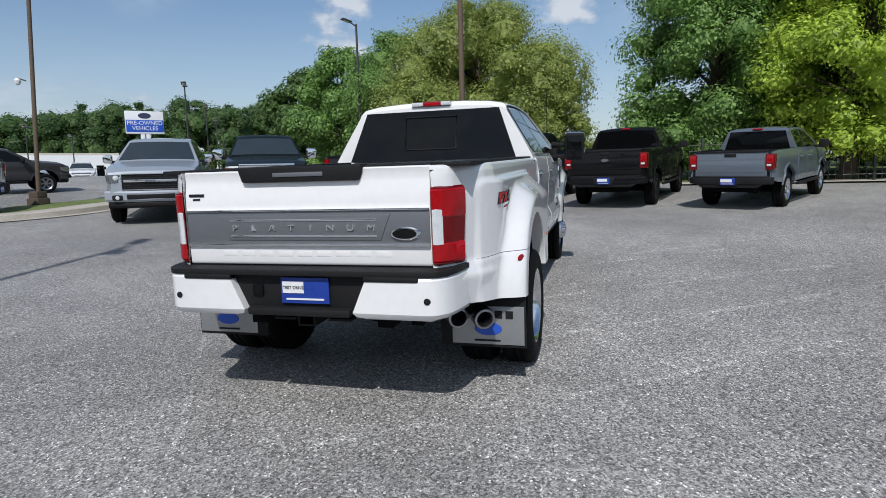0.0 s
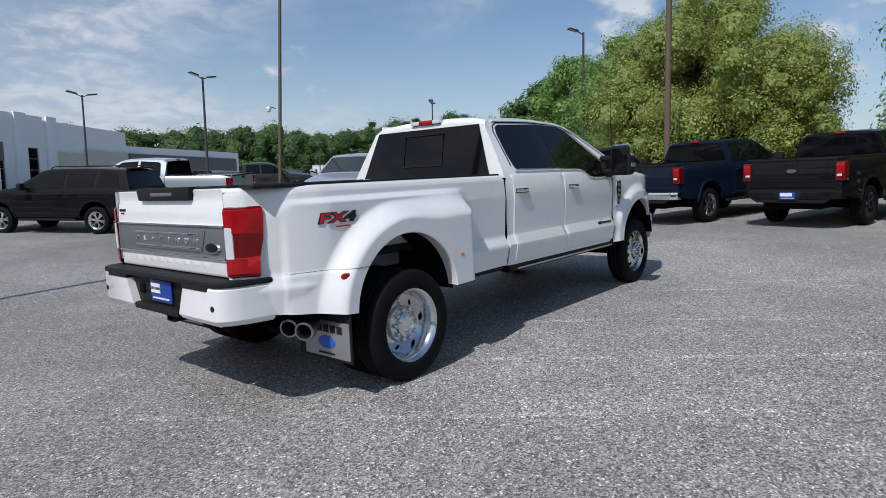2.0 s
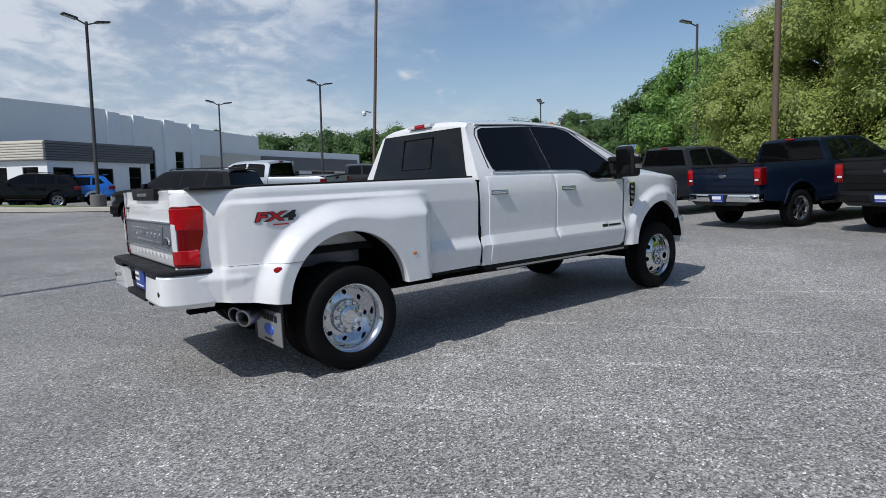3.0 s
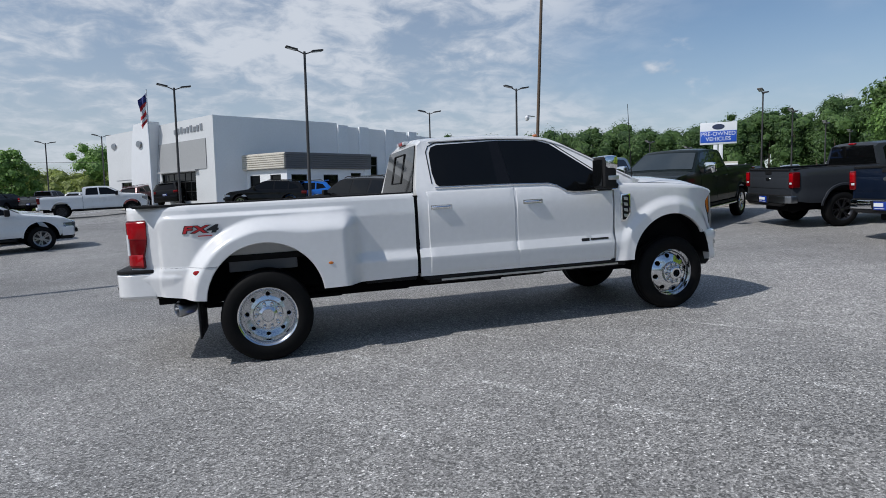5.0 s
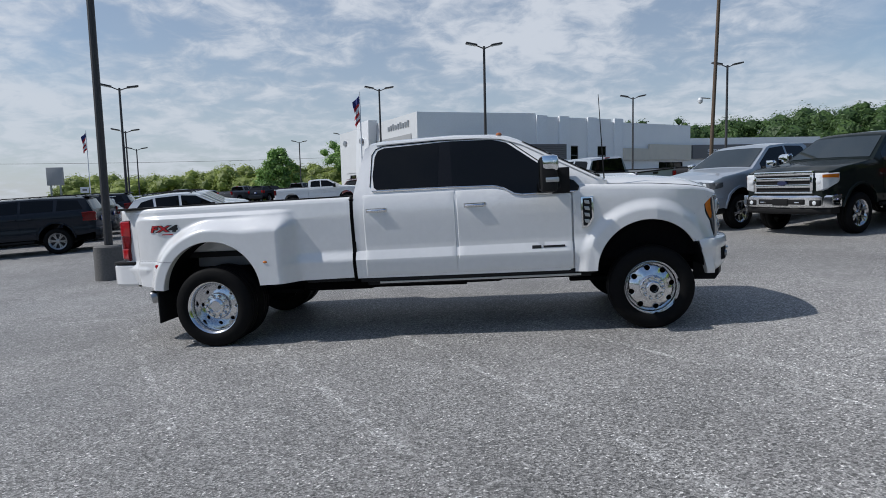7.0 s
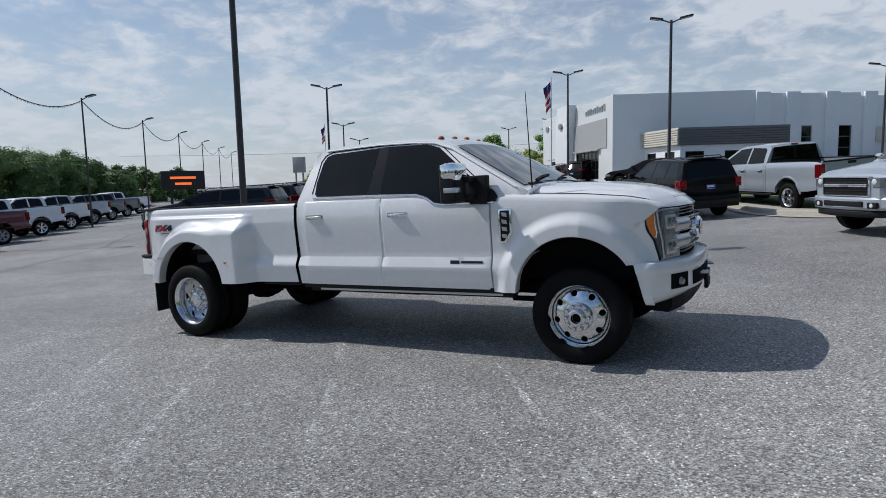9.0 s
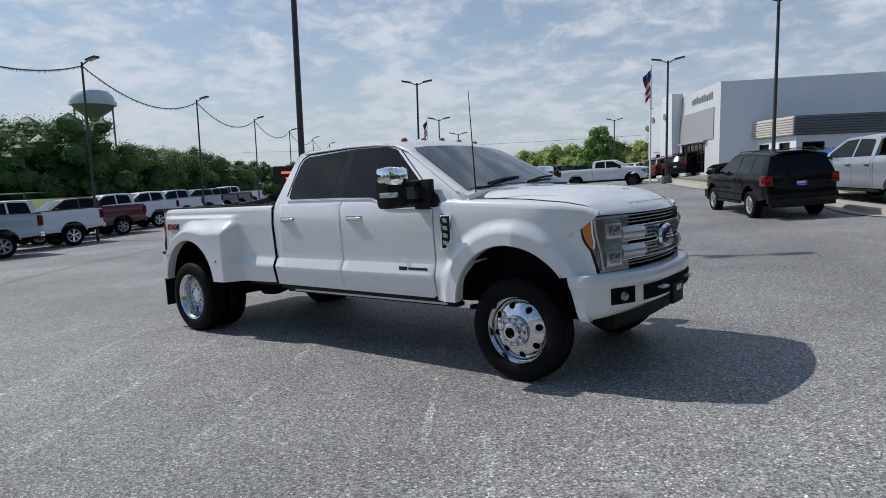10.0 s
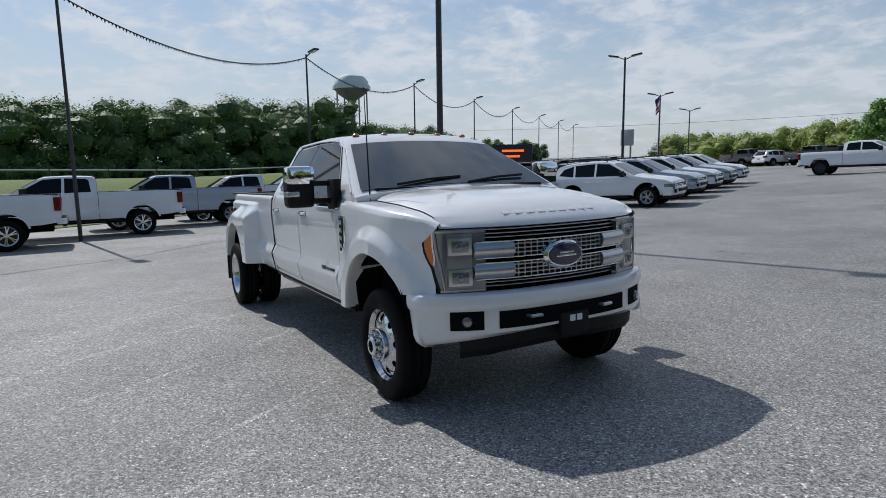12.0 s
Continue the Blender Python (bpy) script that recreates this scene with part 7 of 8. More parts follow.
led = tagged(new("led_sign"), "black electronic message board with amber text bars", "sign")
part("board", boxes((-2.4, 2.4, -0.2, 0.2, 1.9, 4.1), bevel=0.05), IRON, led)
part("post", boxes((-1.5, -1.2, -0.15, 0.15, -1, 1.9), (1.2, 1.5, -0.15, 0.15, -1, 1.9)), IRON, led)
for z, w in ((3.3, 1.4), (2.6, 0.9)):
    part("text_bar", boxes((-w, w, -0.212, -0.2, z - 0.14, z + 0.14)), LED, led)
led.matrix_world = Matrix.Translation((-44.3, 35.3, -0.1)) @ Matrix.Rotation(radians(50), 4, "Z") @ Matrix.Diagonal((0.82, 0.82, 0.82, 1))


# ---- the showroom ----
def wall_run(name, p, q, z0, z1, mat, parent, thick=0.35, holes=(), label=""):
    """A wall from p to q with real window openings, its outside on the right of the way; holes: (from, to, sill, head)."""
    p, q = Vector((*p, 0)), Vector((*q, 0))
    d = (q - p).normalized()
    n = Vector((d.y, -d.x, 0))
    L = (q - p).length
    m = Matrix((d, -n, Vector((0, 0, 1)))).transposed().to_4x4()
    m.translation = p
    cuts = sorted({0.0, L} | {h[0] for h in holes} | {h[1] for h in holes})
    bm = bmesh.new()
    for a, b in zip(cuts, cuts[1:]):
        hs = [h for h in holes if h[0] <= a + 1e-6 and h[1] >= b - 1e-6]
        z = z0
        for h in sorted(hs, key=lambda h: h[2]):
            if h[2] > z:
                box(bm, a, b, 0, thick, z, h[2])
            z = h[3]
        if z1 > z:
            box(bm, a, b, 0, thick, z, z1)
    bmesh.ops.remove_doubles(bm, verts=bm.verts[:], dist=0.0005)
    w = part(name, bm, mat, parent, label, smooth=0)
    w.matrix_local = m
    for h in holes:
        win = part("window", boxes((h[0] + 0.04, h[1] - 0.04, 0.10, 0.13, h[2] + 0.04, h[3] - 0.04)), GLASS, w)
        fr = bmesh.new()
        box(fr, h[0], h[0] + 0.06, 0.05, 0.16, h[2], h[3])
        box(fr, h[1] - 0.06, h[1], 0.05, 0.16, h[2], h[3])
        box(fr, h[0] + 0.06, h[1] - 0.06, 0.05, 0.16, h[3] - 0.06, h[3])
        box(fr, h[0] + 0.06, h[1] - 0.06, 0.05, 0.16, h[2], h[2] + 0.06)
        nv, nh = max(1, round((h[1] - h[0]) / 0.9)), max(1, round((h[3] - h[2]) / 0.75))
        for k in range(1, nv):
            x = h[0] + (h[1] - h[0]) * k / nv
            box(fr, x - 0.025, x + 0.025, 0.07, 0.15, h[2] + 0.06, h[3] - 0.06)
        for k in range(1, nh):
            z = h[2] + (h[3] - h[2]) * k / nh
            box(fr, h[0] + 0.06, h[1] - 0.06, 0.075, 0.145, z - 0.025, z + 0.025)
        part("window_frame", fr, WALL_GREY if h[3] - h[2] > 2.0 else IRON, w)
    return w


showroom = tagged(new("showroom_building"), "long white and grey showroom with a tall front and dark windows", "building")
A, B, C, D, E_, F_ = (-13.0, 50.6), (-3.36, 36.1), (5.03, 39.6), (11.2, 43.75), (18.84, 49.3), (31.0, 52.3)
zf = 1.4
wall_run("wall", A, B, zf - 1.2, 7.18, WALL_SHADE, showroom, holes=((9.8, 14.8, 1.6, 3.6), (2.6, 4.8, 2.0, 3.2)), label="tall pale grey front")
wall_run("wall", B, C, zf - 0.8, 7.16, WALL_WHITE, showroom)
wall_run("wall", C, D, zf - 0.8, 6.95, WALL_WHITE, showroom, holes=((0.7, 1.55, 1.9, 3.65), (3.3, 4.05, 1.9, 4.83), (5.85, 6.9, 1.9, 4.83)))
wall_run("wall", D, E_, zf - 0.8, 6.75, WALL_WHITE, showroom, holes=((5.5, 8.5, 1.6, 3.6),))
wall_run("wall", E_, F_, zf - 0.4, 5.66, WALL_WHITE, showroom, holes=((1.5, 4.5, 1.6, 3.8), (6.0, 9.0, 1.6, 3.8)))
wall_run("wall", F_, (26, 70), zf - 0.4, 5.6, WALL_WHITE, showroom)
wall_run("wall", (26, 70), (-6, 70), zf - 0.4, 5.6, WALL_WHITE, showroom)
wall_run("wall", (-6, 70), A, zf - 0.4, 7.18, WALL_WHITE, showroom)
mid = Vector((8, 55))
bm = prism([tuple(mid + (Vector(p) - mid) * 0.97) for p in (A, B, C, D, E_, F_, (26, 70), (-6, 70))], 5.0, 5.2, axis="z")
part("roof", bm, WALL_GREY, showroom, smooth=0)
# shallow pilasters on the white walls
for p, q, marks in ((C, D, (0.0, 2.1, 4.9)), (D, E_, (0.2,))):
    p, q = Vector((*p, 0)), Vector((*q, 0))
    d = (q - p).normalized()
    m = Matrix((d, Vector((-d.y, d.x, 0)), Vector((0, 0, 1)))).transposed().to_4x4()
    m.translation = p
    for x in marks:
        part("pilaster", boxes((x, x + 0.95, -0.16, -0.002, zf - 0.6, 7.02), bevel=0.01), WALL_WHITE, showroom).matrix_local = m
# curved white fin, dark entrance panel and lettering bars on the front
dv = (Vector(B) - Vector(A)).normalized()
nv_ = Vector((dv.y, -dv.x))


def front_piece(name, along0, along1, z0, z1, out0, out1, mat, bevel=0.0):
    bm = boxes((along0, along1, -out1, -out0, z0, z1), bevel=bevel)
    ob = part(name, bm, mat, showroom)
    m = Matrix((Vector((*dv, 0)), Vector((*-nv_, 0)), Vector((0, 0, 1)))).transposed().to_4x4()
    m.translation = (*A, 0)
    ob.matrix_local = m
    return ob


# the fin bows outwards and leans with a rounded head
bm = bmesh.new()
rows = []
for k in range(17):
    t = k / 16
    z = zf - 1.0 + t * 7.0
    lo, hi = 5.4 + 1.9 * (t ** 2), 8.9 + 1.0 * t ** 2
    rows.append([(lo, -0.02, z), (lo, -0.30 - 0.5 * t, z), (hi, -0.30 - 0.5 * t, z), (hi, -0.02, z)])
vs = faces_from(bm, rows, close=True)
bm.faces.new(vs[-1])
bmesh.ops.recalc_face_normals(bm, faces=bm.faces[:])
fin = part("entrance_fin", bm, SIGN_WHITE, showroom)
m = Matrix((Vector((*dv, 0)), Vector((*-nv_, 0)), Vector((0, 0, 1)))).transposed().to_4x4()
m.translation = (*A, 0)
fin.matrix_local = m
front_piece("entrance_panel", 9.6, 16.4, 3.75, 5.75, 0.005, 0.05, WALL_MID)
front_piece("front_panel", 1.6, 5.2, 3.4, 5.8, 0.005, 0.06, WALL_SHADE)
front_piece("canopy", 9.6, 15.2, 3.62, 3.74, 0.0, 0.25, WALL_MID, 0.02)
for k in range(9):
    front_piece("letter_bar", 12.1 + 0.46 * k, 12.36 + 0.46 * k, 6.3, 6.62 + 0.06 * (k % 3), 0.0, 0.06, GREY_ALLOY)
for x, z, out in ((1.6, 6.2, 0.02), (8.0, 5.9, 0.74)):
    b = part("oval_badge", lathe([(0.002, -0.10), (0.40, -0.09), (0.43, 0.0)], 28), GREY_ALLOY, showroom)
    m = Matrix((Vector((*dv, 0)), Vector((*-nv_, 0)), Vector((0, 0, 1)))).transposed().to_4x4()
    m.translation = (*(Vector(A) + dv * x + nv_ * out), z)
    b.matrix_local = m @ Matrix.Diagonal((1, 1, 0.6, 1))
# low wing with louvred band
W1, W2, W3, W4 = (-2.6, 39.0), (1.15, 34.0), (6.78, 36.35), (4.6, 39.2)
W1 = (-1.55, 37.05)
wall_run("wing_wall", W1, W2, zf - 1.3, 3.55, WALL_WHITE, showroom, holes=((0.5, 1.5, 2.1, 3.2), (2.5, 3.5, 2.1, 3.2)))
wall_run("wing_wall", W2, W3, zf - 1.3, 3.55, WALL_WHITE, showroom, holes=((0.3, 1.4, 2.1, 3.18), (2.6, 3.7, 2.1, 3.18), (4.7, 5.5, 1.4, 3.3)))
wall_run("wing_wall", W3, W4, zf - 0.9, 3.55, WALL_WHITE, showroom)
part("wing_roof", prism([W1, W2, W3, W4], 3.57, 3.65, axis="z"), WALL_GREY, showroom, smooth=0)
for p, q, mat, text in (((-1.75, 36.95), (1.05, 33.8), LOUVRE, "beige louvred band"), ((1.05, 33.8), (6.98, 36.27), WALL_GREY, "dark grey fascia band")):
    wall_run("wing_band", p, q, 3.56, 4.6, mat, showroom, thick=0.25, label=text)
    p, q = Vector((*p, 0)), Vector((*q, 0))
    d = (q - p).normalized()
    n = Vector((d.y, -d.x, 0))
    m = Matrix((d, -n, Vector((0, 0, 1)))).transposed().to_4x4()
    m.translation = p + n * 0.03
    for k in range(7):
        z = 3.6 + k * 0.14
        bm = bmesh.new()
        box(bm, 0.02, (q - p).length - 0.02, -0.03, 0.03, z, z + 0.10, bevel=0.012)
        part("slat", bm, mat, showroom).matrix_local = m
# bands over the service bays
d = (Vector(E_) - Vector(D)).normalized()
n = Vector((d.y, -d.x)) * 0.25
for u0, u1, z0, z1, mat in ((1.1, 4.1, 3.7, 4.68, LOUVRE), (4.12, 9.3, 3.75, 5.05, LOUVRE)):
    wall_run("service_band", tuple(Vector(D) + d * u0 + n), tuple(Vector(D) + d * u1 + n), z0, z1, mat, showroom, thick=0.2, label="beige louvred band over the service bays")
d = (Vector(F_) - Vector(E_)).normalized()
n = Vector((d.y, -d.x)) * 0.25
wall_run("service_band", tuple(Vector(E_) + d * 0.1 + n), tuple(Vector(E_) + d * 12.0 + n), 3.85, 5.05, WALL_GREY, showroom, thick=0.2, label="dark grey band over the service bays")

sv = letters("SERVICE", 0.62, 0.02)
sv.materials.append(SIGN_WHITE)
m = Matrix((Vector((*d, 0)), Vector((-d.y, d.x, 0)), Vector((0, 0, 1)))).transposed().to_4x4()
m.translation = (*(Vector(E_) + d * 2.6 + n * 1.1), 4.42)
part("service_sign_text", sv, None, showroom, "pale raised letters").matrix_local = m

low = tagged(new("low_building"), "low white commercial building before the woods", "building")
wall_run("wall", (40, 52), (47, 46.5), 1.0, 4.4, WALL_WHITE, low, holes=((4.6, 5.3, 2.3, 3.4), (5.7, 6.4, 2.3, 3.4), (6.8, 7.5, 2.3, 3.4)))
wall_run("wall", (47, 46.5), (52, 53), 1.0, 4.4, WALL_WHITE, low)
wall_run("wall", (52, 53), (45, 58.5), 1.0, 4.4, WALL_WHITE, low)
wall_run("wall", (45, 58.5), (40, 52), 1.0, 4.4, WALL_WHITE, low)
part("roof", prism([(40, 52), (47, 46.5), (52, 53), (45, 58.5)], 4.4, 4.6, axis="z"), LOUVRE, low, smooth=0)

# ---- verges, kerb, lines ----
KERB = [(26, 10.4), (19, 10.8), (14, 11.3), (10.3, 11.9), (8.3, 12.0), (6.6, 12.8), (5.4, 14.6), (4.4, 17.6), (2.9, 21.3), (0.5, 23.2), (-1.3, 24.8), (-3.6, 29.0), (-6.0, 33.6), (-10.4, 42.5)]


def smooth_line(pts, n=6):
    out = []
    P = [Vector((*p, 0)) for p in pts]
    for i in range(len(P) - 1):
        a, b, c, d = P[max(i - 1, 0)], P[i], P[i + 1], P[min(i + 2, len(P) - 1)]
        for k in range(n):
            t = k / n
            v = 0.5 * (2 * b + (c - a) * t + (2 * a - 5 * b + 4 * c - d) * t * t + (3 * b - a - 3 * c + d) * t ** 3)
            out.append(v)
    return out + [P[-1]]


line = smooth_line(KERB)
nrm = []
for i, p in enumerate(line):
    d = (line[min(i + 1, len(line) - 1)] - line[max(i - 1, 0)]).normalized()
    nrm.append(Vector((d.y, -d.x, 0)))
kerb = bmesh.new()
rows = []
for p, n in zip(line, nrm):
    h0 = height(p.x, p.y)
    rows.append([(p.x + n.x * o, p.y + n.y * o, h0 + z) for o, z in ((-0.35, 0.004), (0.0, 0.008), (0.015, 0.13), (0.04, 0.15), (0.9, 0.16), (0.9, 0.0))])
faces_from(kerb, rows)
bmesh.ops.recalc_face_normals(kerb, faces=kerb.faces[:])
tagged(part("kerb", kerb, CONCRETE), "weathered concrete kerb and walk round the verge", "kerb", kind="structure")
verge = bmesh.new()
faces_from(verge, [[(p.x + n.x * o, p.y + n.y * o, height(p.x, p.y) + 0.165) for o in (0.9, 1.6, 2.4, 3.0)] for p, n in zip(line, nrm)])
bmesh.ops.recalc_face_normals(verge, faces=verge.faces[:])
tagged(part("grass_verge", verge, GRASS), "dry mown grass on the kerbed verge", "grass", kind="stuff")


def strip_sheet(name, a, b, w, mat, label, cat, lift=0.03, n=16, up=0.0, kind="stuff", rise=()):
    a, b = Vector((*a, 0)), Vector((*b, 0))
    d = (b - a).normalized()
    q = Vector((-d.y, d.x, 0))
    bm = bmesh.new()
    rows = []
    for k in range(n + 1):
        p = a.lerp(b, k / n)
        rows.append([(p.x + q.x * o * w, p.y + q.y * o * w, height(p.x + q.x * o * w, p.y + q.y * o * w) + lift + u) for o, u in (rise or [(o, up * o) for o in (0, 0.2, 0.5, 0.8, 1.0)])])
    faces_from(bm, rows)
    bmesh.ops.recalc_face_normals(bm, faces=bm.faces[:])
    ob = part(name, bm, mat)
    if ob.data.polygons[0].normal.z < 0:
        ob.data.flip_normals()
    return tagged(ob, label, cat, kind=kind)


strip_sheet("grass_bank", (-8, -18), (-75, 54.3), 60, GRASS, "sunlit grass bank behind the slanted row", "grass", n=40, rise=[(0, 0), (0.03, 0.4), (0.075, 1.6), (0.1, 1.95), (0.14, 2.1), (0.3, 2.2), (0.6, 2.2), (1.0, 2.2)])
strip_sheet("grass_far", (24, 78), (-60, 78), -80, GRASS, "far grass beyond the lot", "grass", up=0.5)
strip_sheet("grass_woods", (16.2, -40), (21.5, 9.2), -60, GRASS, "shaded ground below the trees", "grass")
strip_sheet("grass_east", (28, 26), (70, 66), -60, GRASS, "grass beside the far woods", "grass")
strip_sheet("concrete_walk", (14.7, -40), (18.2, -3.9), -1.3, CONCRETE, "pale concrete walk along the fence", "pavement", 0.06, kind="structure")

rnd = random.Random(4)


GROUND_TREE = BVHTree.FromPolygons([v.co for v in ground.data.vertices], [p.vertices for p in ground.data.polygons])


def surface(x, y):
    """The height of the asphalt sheet itself."""
    return GROUND_TREE.ray_cast(Vector((x, y, 20)), Vector((0, 0, -1)))[0].z


def worn_line(a, b, w=0.05, bow=0.0):
    a, b = Vector((*a, 0)), Vector((*b, 0))
    d = (b - a).normalized()
    q = Vector((-d.y, d.x, 0))
    bm = bmesh.new()
    n = max(4, int((b - a).length / 0.12))
    rows = []
    for k in range(n + 1):
        t = k / n
        p = a.lerp(b, t) + q * (bow * 4 * t * (1 - t) + rnd.uniform(-0.012, 0.012))
        ww = w * rnd.uniform(0.35, 1.0)
        rows.append([(p.x + q.x * o, p.y + q.y * o, surface(p.x + q.x * o, p.y + q.y * o) + 0.0012) for o in (-ww, ww)])
    vs = [[bm.verts.new(p) for p in r] for r in rows]
    for i in range(n):
        if rnd.random() > 0.22 and math.sin(i * 0.37 + a.x) > -0.75:
            bm.faces.new((vs[i][0], vs[i][1], vs[i + 1][1], vs[i + 1][0]))
    bmesh.ops.recalc_face_normals(bm, faces=bm.faces[:])
    return bm


for a, b, w in (((-2.2, 0.80), (0.9, -3.45), 0.05), ((0.6, -1.10), (3.0, -4.45), 0.045), ((1.9, -0.80), (4.2, -4.5), 0.06), ((3.3, -0.40), (5.3, -3.3), 0.04), ((0.55, 2.1), (-1.75, 0.62), 0.03), ((-1.75, 0.62), (-3.1, 0.45), 0.03), ((1.15, 2.5), (0.2, 3.35), 0.03), ((-0.6, 2.4), (-1.3, 3.8), 0.035), ((4.6, -1.6), (7.2, -5.2), 0.04), ((-1.9, -2.2), (0.6, -5.6), 0.035)):
    tagged(part("worn_line", worn_line(a, b, w, rnd.uniform(-0.05, 0.05)), WORN_LINE, smooth=0), "faint pale trace of an old bay line", "road marking", "worn bay lines", "structure")
for a, b in (((-3.0, 6.9), (-0.6, 7.0)), ((0.6, 6.9), (2.3, 7.1))):
    tagged(part("tar_seam", worn_line(a, b, 0.03, 0.15), TAR, smooth=0), "dark tar seam across the asphalt", "road seam", kind="structure")
for k in range(6):
    bm = bmesh.new()
    a = Vector((-9.0 + 2.6 * k, 37.5 + 0.6 * k))
    box(bm, 0, 4.6, -0.05, 0.05, 0.004, 0.008)
    ob = tagged(part("bay_line", bm, WHITE_PLATE), "white painted bay line", "road marking", "bay lines", "structure")
    ob.matrix_world = on_ground(a.x - 6, a.y, 80)

# ---- fence ----
fence = tagged(new("iron_fence"), "black iron railing fence along the trees", "fence")
FA, FB = Vector((15.4, -40)), Vector((18.8, -4.2))
FN = 170
fd = (FB - FA) / FN
picket = bmesh.new()
box(picket, -0.011, 0.011, -0.011, 0.011, 0.1, 1.45)
picket_me = bpy.data.meshes.new("picket")
picket.to_mesh(picket_me)
picket.free()
picket_me.materials.append(IRON)
for k in range(FN + 1):
    p = FA + fd * k
    z = height(p.x, p.y)
    if k % 12 == 0:
        part("post", boxes((p.x - 0.04, p.x + 0.04, p.y - 0.04, p.y + 0.04, z - 0.1, z + 1.6), bevel=0.006), IRON, fence)
    else:
        ob = part("picket", picket_me, None, fence)
        ob.location = (p.x, p.y, z)
for zz in (0.25, 1.15, 1.35):
    part("rail", tube([(FA.x, FA.y, height(*FA) + zz), (FB.x, FB.y, height(*FB) + zz)], 0.018, 6), IRON, fence)

guard = tagged(new("guard_rail"), "pale steel guard rail along the road on the bank", "guard rail")
rail_pts = []
for k in range(13):
    x, y = -14.6 - 0.68 * (6 + 4.0 * k), -24.1 + 0.733 * (6 + 4.0 * k)
    z = height(x, y) + 2.1
    rail_pts.append((x, y, z + 0.55))
    part("post", boxes((x - 0.06, x + 0.06, y - 0.06, y + 0.06, z - 0.2, z + 0.62)), BROWN_POLE, guard)
part("beam", tube(rail_pts, 0.06, 6), SATIN_SILVER, guard)


# ---- trees ----
def leaf_mesh(name, lumps, per_area, size, mat, seed, squash=0.85, open_side=None, stray=0.3):
    """Many small bent leaves over the outside of overlapping lumps, with gaps between them."""
    rng = np.random.default_rng(seed)
    C, N_ = [], []
    LC, LR = np.array([q[:3] for q in lumps]), np.array([q[3] for q in lumps])
    for k, (x, y, z, r) in enumerate(lumps):
        n = max(12, int(per_area * 4 * math.pi * r * r))
        v = rng.normal(size=(n, 3))
        v /= np.linalg.norm(v, axis=1)[:, None]
        if open_side:  # the deep inside of a wood bears few leaves
            d = np.array([*open_side, 0.0])
            v = v[v @ d + 0.8 * v[:, 2] > -0.35]
            n = len(v)
        rad = r * (0.62 + 0.42 * rng.random(n) ** 0.6 + stray * np.maximum(0, rng.random(n) - 0.72) / 0.28)
        ripple = 1 + 0.16 * np.sin(5 * v[:, 0] + x) * np.sin(6 * v[:, 1] + y) + 0.1 * np.sin(9 * v[:, 2] + z)
        p = v * (rad * ripple)[:, None]
        p[:, 2] *= squash
        p += np.array([x, y, z])
        near = np.nonzero((((LC - (x, y, z)) ** 2).sum(1) < (LR + r) ** 2) & (np.arange(len(LR)) != k))[0]
        gap = ((p[:, None, :] - LC[near][None]) / np.array([1, 1, squash])) ** 2
        keep = (gap.sum(2) > (LR[near] * 0.66) ** 2).all(1)
        C.append(p[keep])
        N_.append(v[keep])
    C, N_ = np.concatenate(C), np.concatenate(N_)
    n = len(C)
    N_ = N_ + rng.normal(scale=0.28, size=(n, 3))
    N_[:, 2] += 0.35
    N_ /= np.linalg.norm(N_, axis=1)[:, None]
    U = np.cross(N_, rng.normal(size=(n, 3)))
    U /= np.linalg.norm(U, axis=1)[:, None]
    V = np.cross(N_, U)
    s = (size * (0.6 + 0.8 * rng.random(n)))[:, None]
    pts = np.stack([C - U * s, C - V * s * 0.5 + N_ * s * 0.14, C + U * s, C + V * s * 0.5 + N_ * s * 0.14], axis=1).reshape(-1, 3)
    me = bpy.data.meshes.new(name)
    me.vertices.add(4 * n)
    me.vertices.foreach_set("co", pts.ravel())
    me.loops.add(4 * n)
    me.loops.foreach_set("vertex_index", np.arange(4 * n, dtype=np.int32))
    me.polygons.add(n)
    me.polygons.foreach_set("loop_start", np.arange(0, 4 * n, 4, dtype=np.int32))
    me.update(calc_edges=True)
    me.validate()
    me.materials.append(mat)
    return me


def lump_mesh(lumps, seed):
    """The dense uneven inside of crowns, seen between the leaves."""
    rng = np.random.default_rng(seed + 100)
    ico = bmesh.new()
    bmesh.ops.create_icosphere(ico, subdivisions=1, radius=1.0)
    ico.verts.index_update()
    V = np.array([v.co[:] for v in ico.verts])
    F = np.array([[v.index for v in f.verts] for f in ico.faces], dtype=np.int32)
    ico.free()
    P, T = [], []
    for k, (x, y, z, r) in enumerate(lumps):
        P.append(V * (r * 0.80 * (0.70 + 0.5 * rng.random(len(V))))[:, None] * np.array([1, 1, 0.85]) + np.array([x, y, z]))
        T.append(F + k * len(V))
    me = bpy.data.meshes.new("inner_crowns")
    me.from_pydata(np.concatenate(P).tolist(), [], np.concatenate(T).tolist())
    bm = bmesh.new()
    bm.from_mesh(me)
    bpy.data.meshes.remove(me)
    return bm


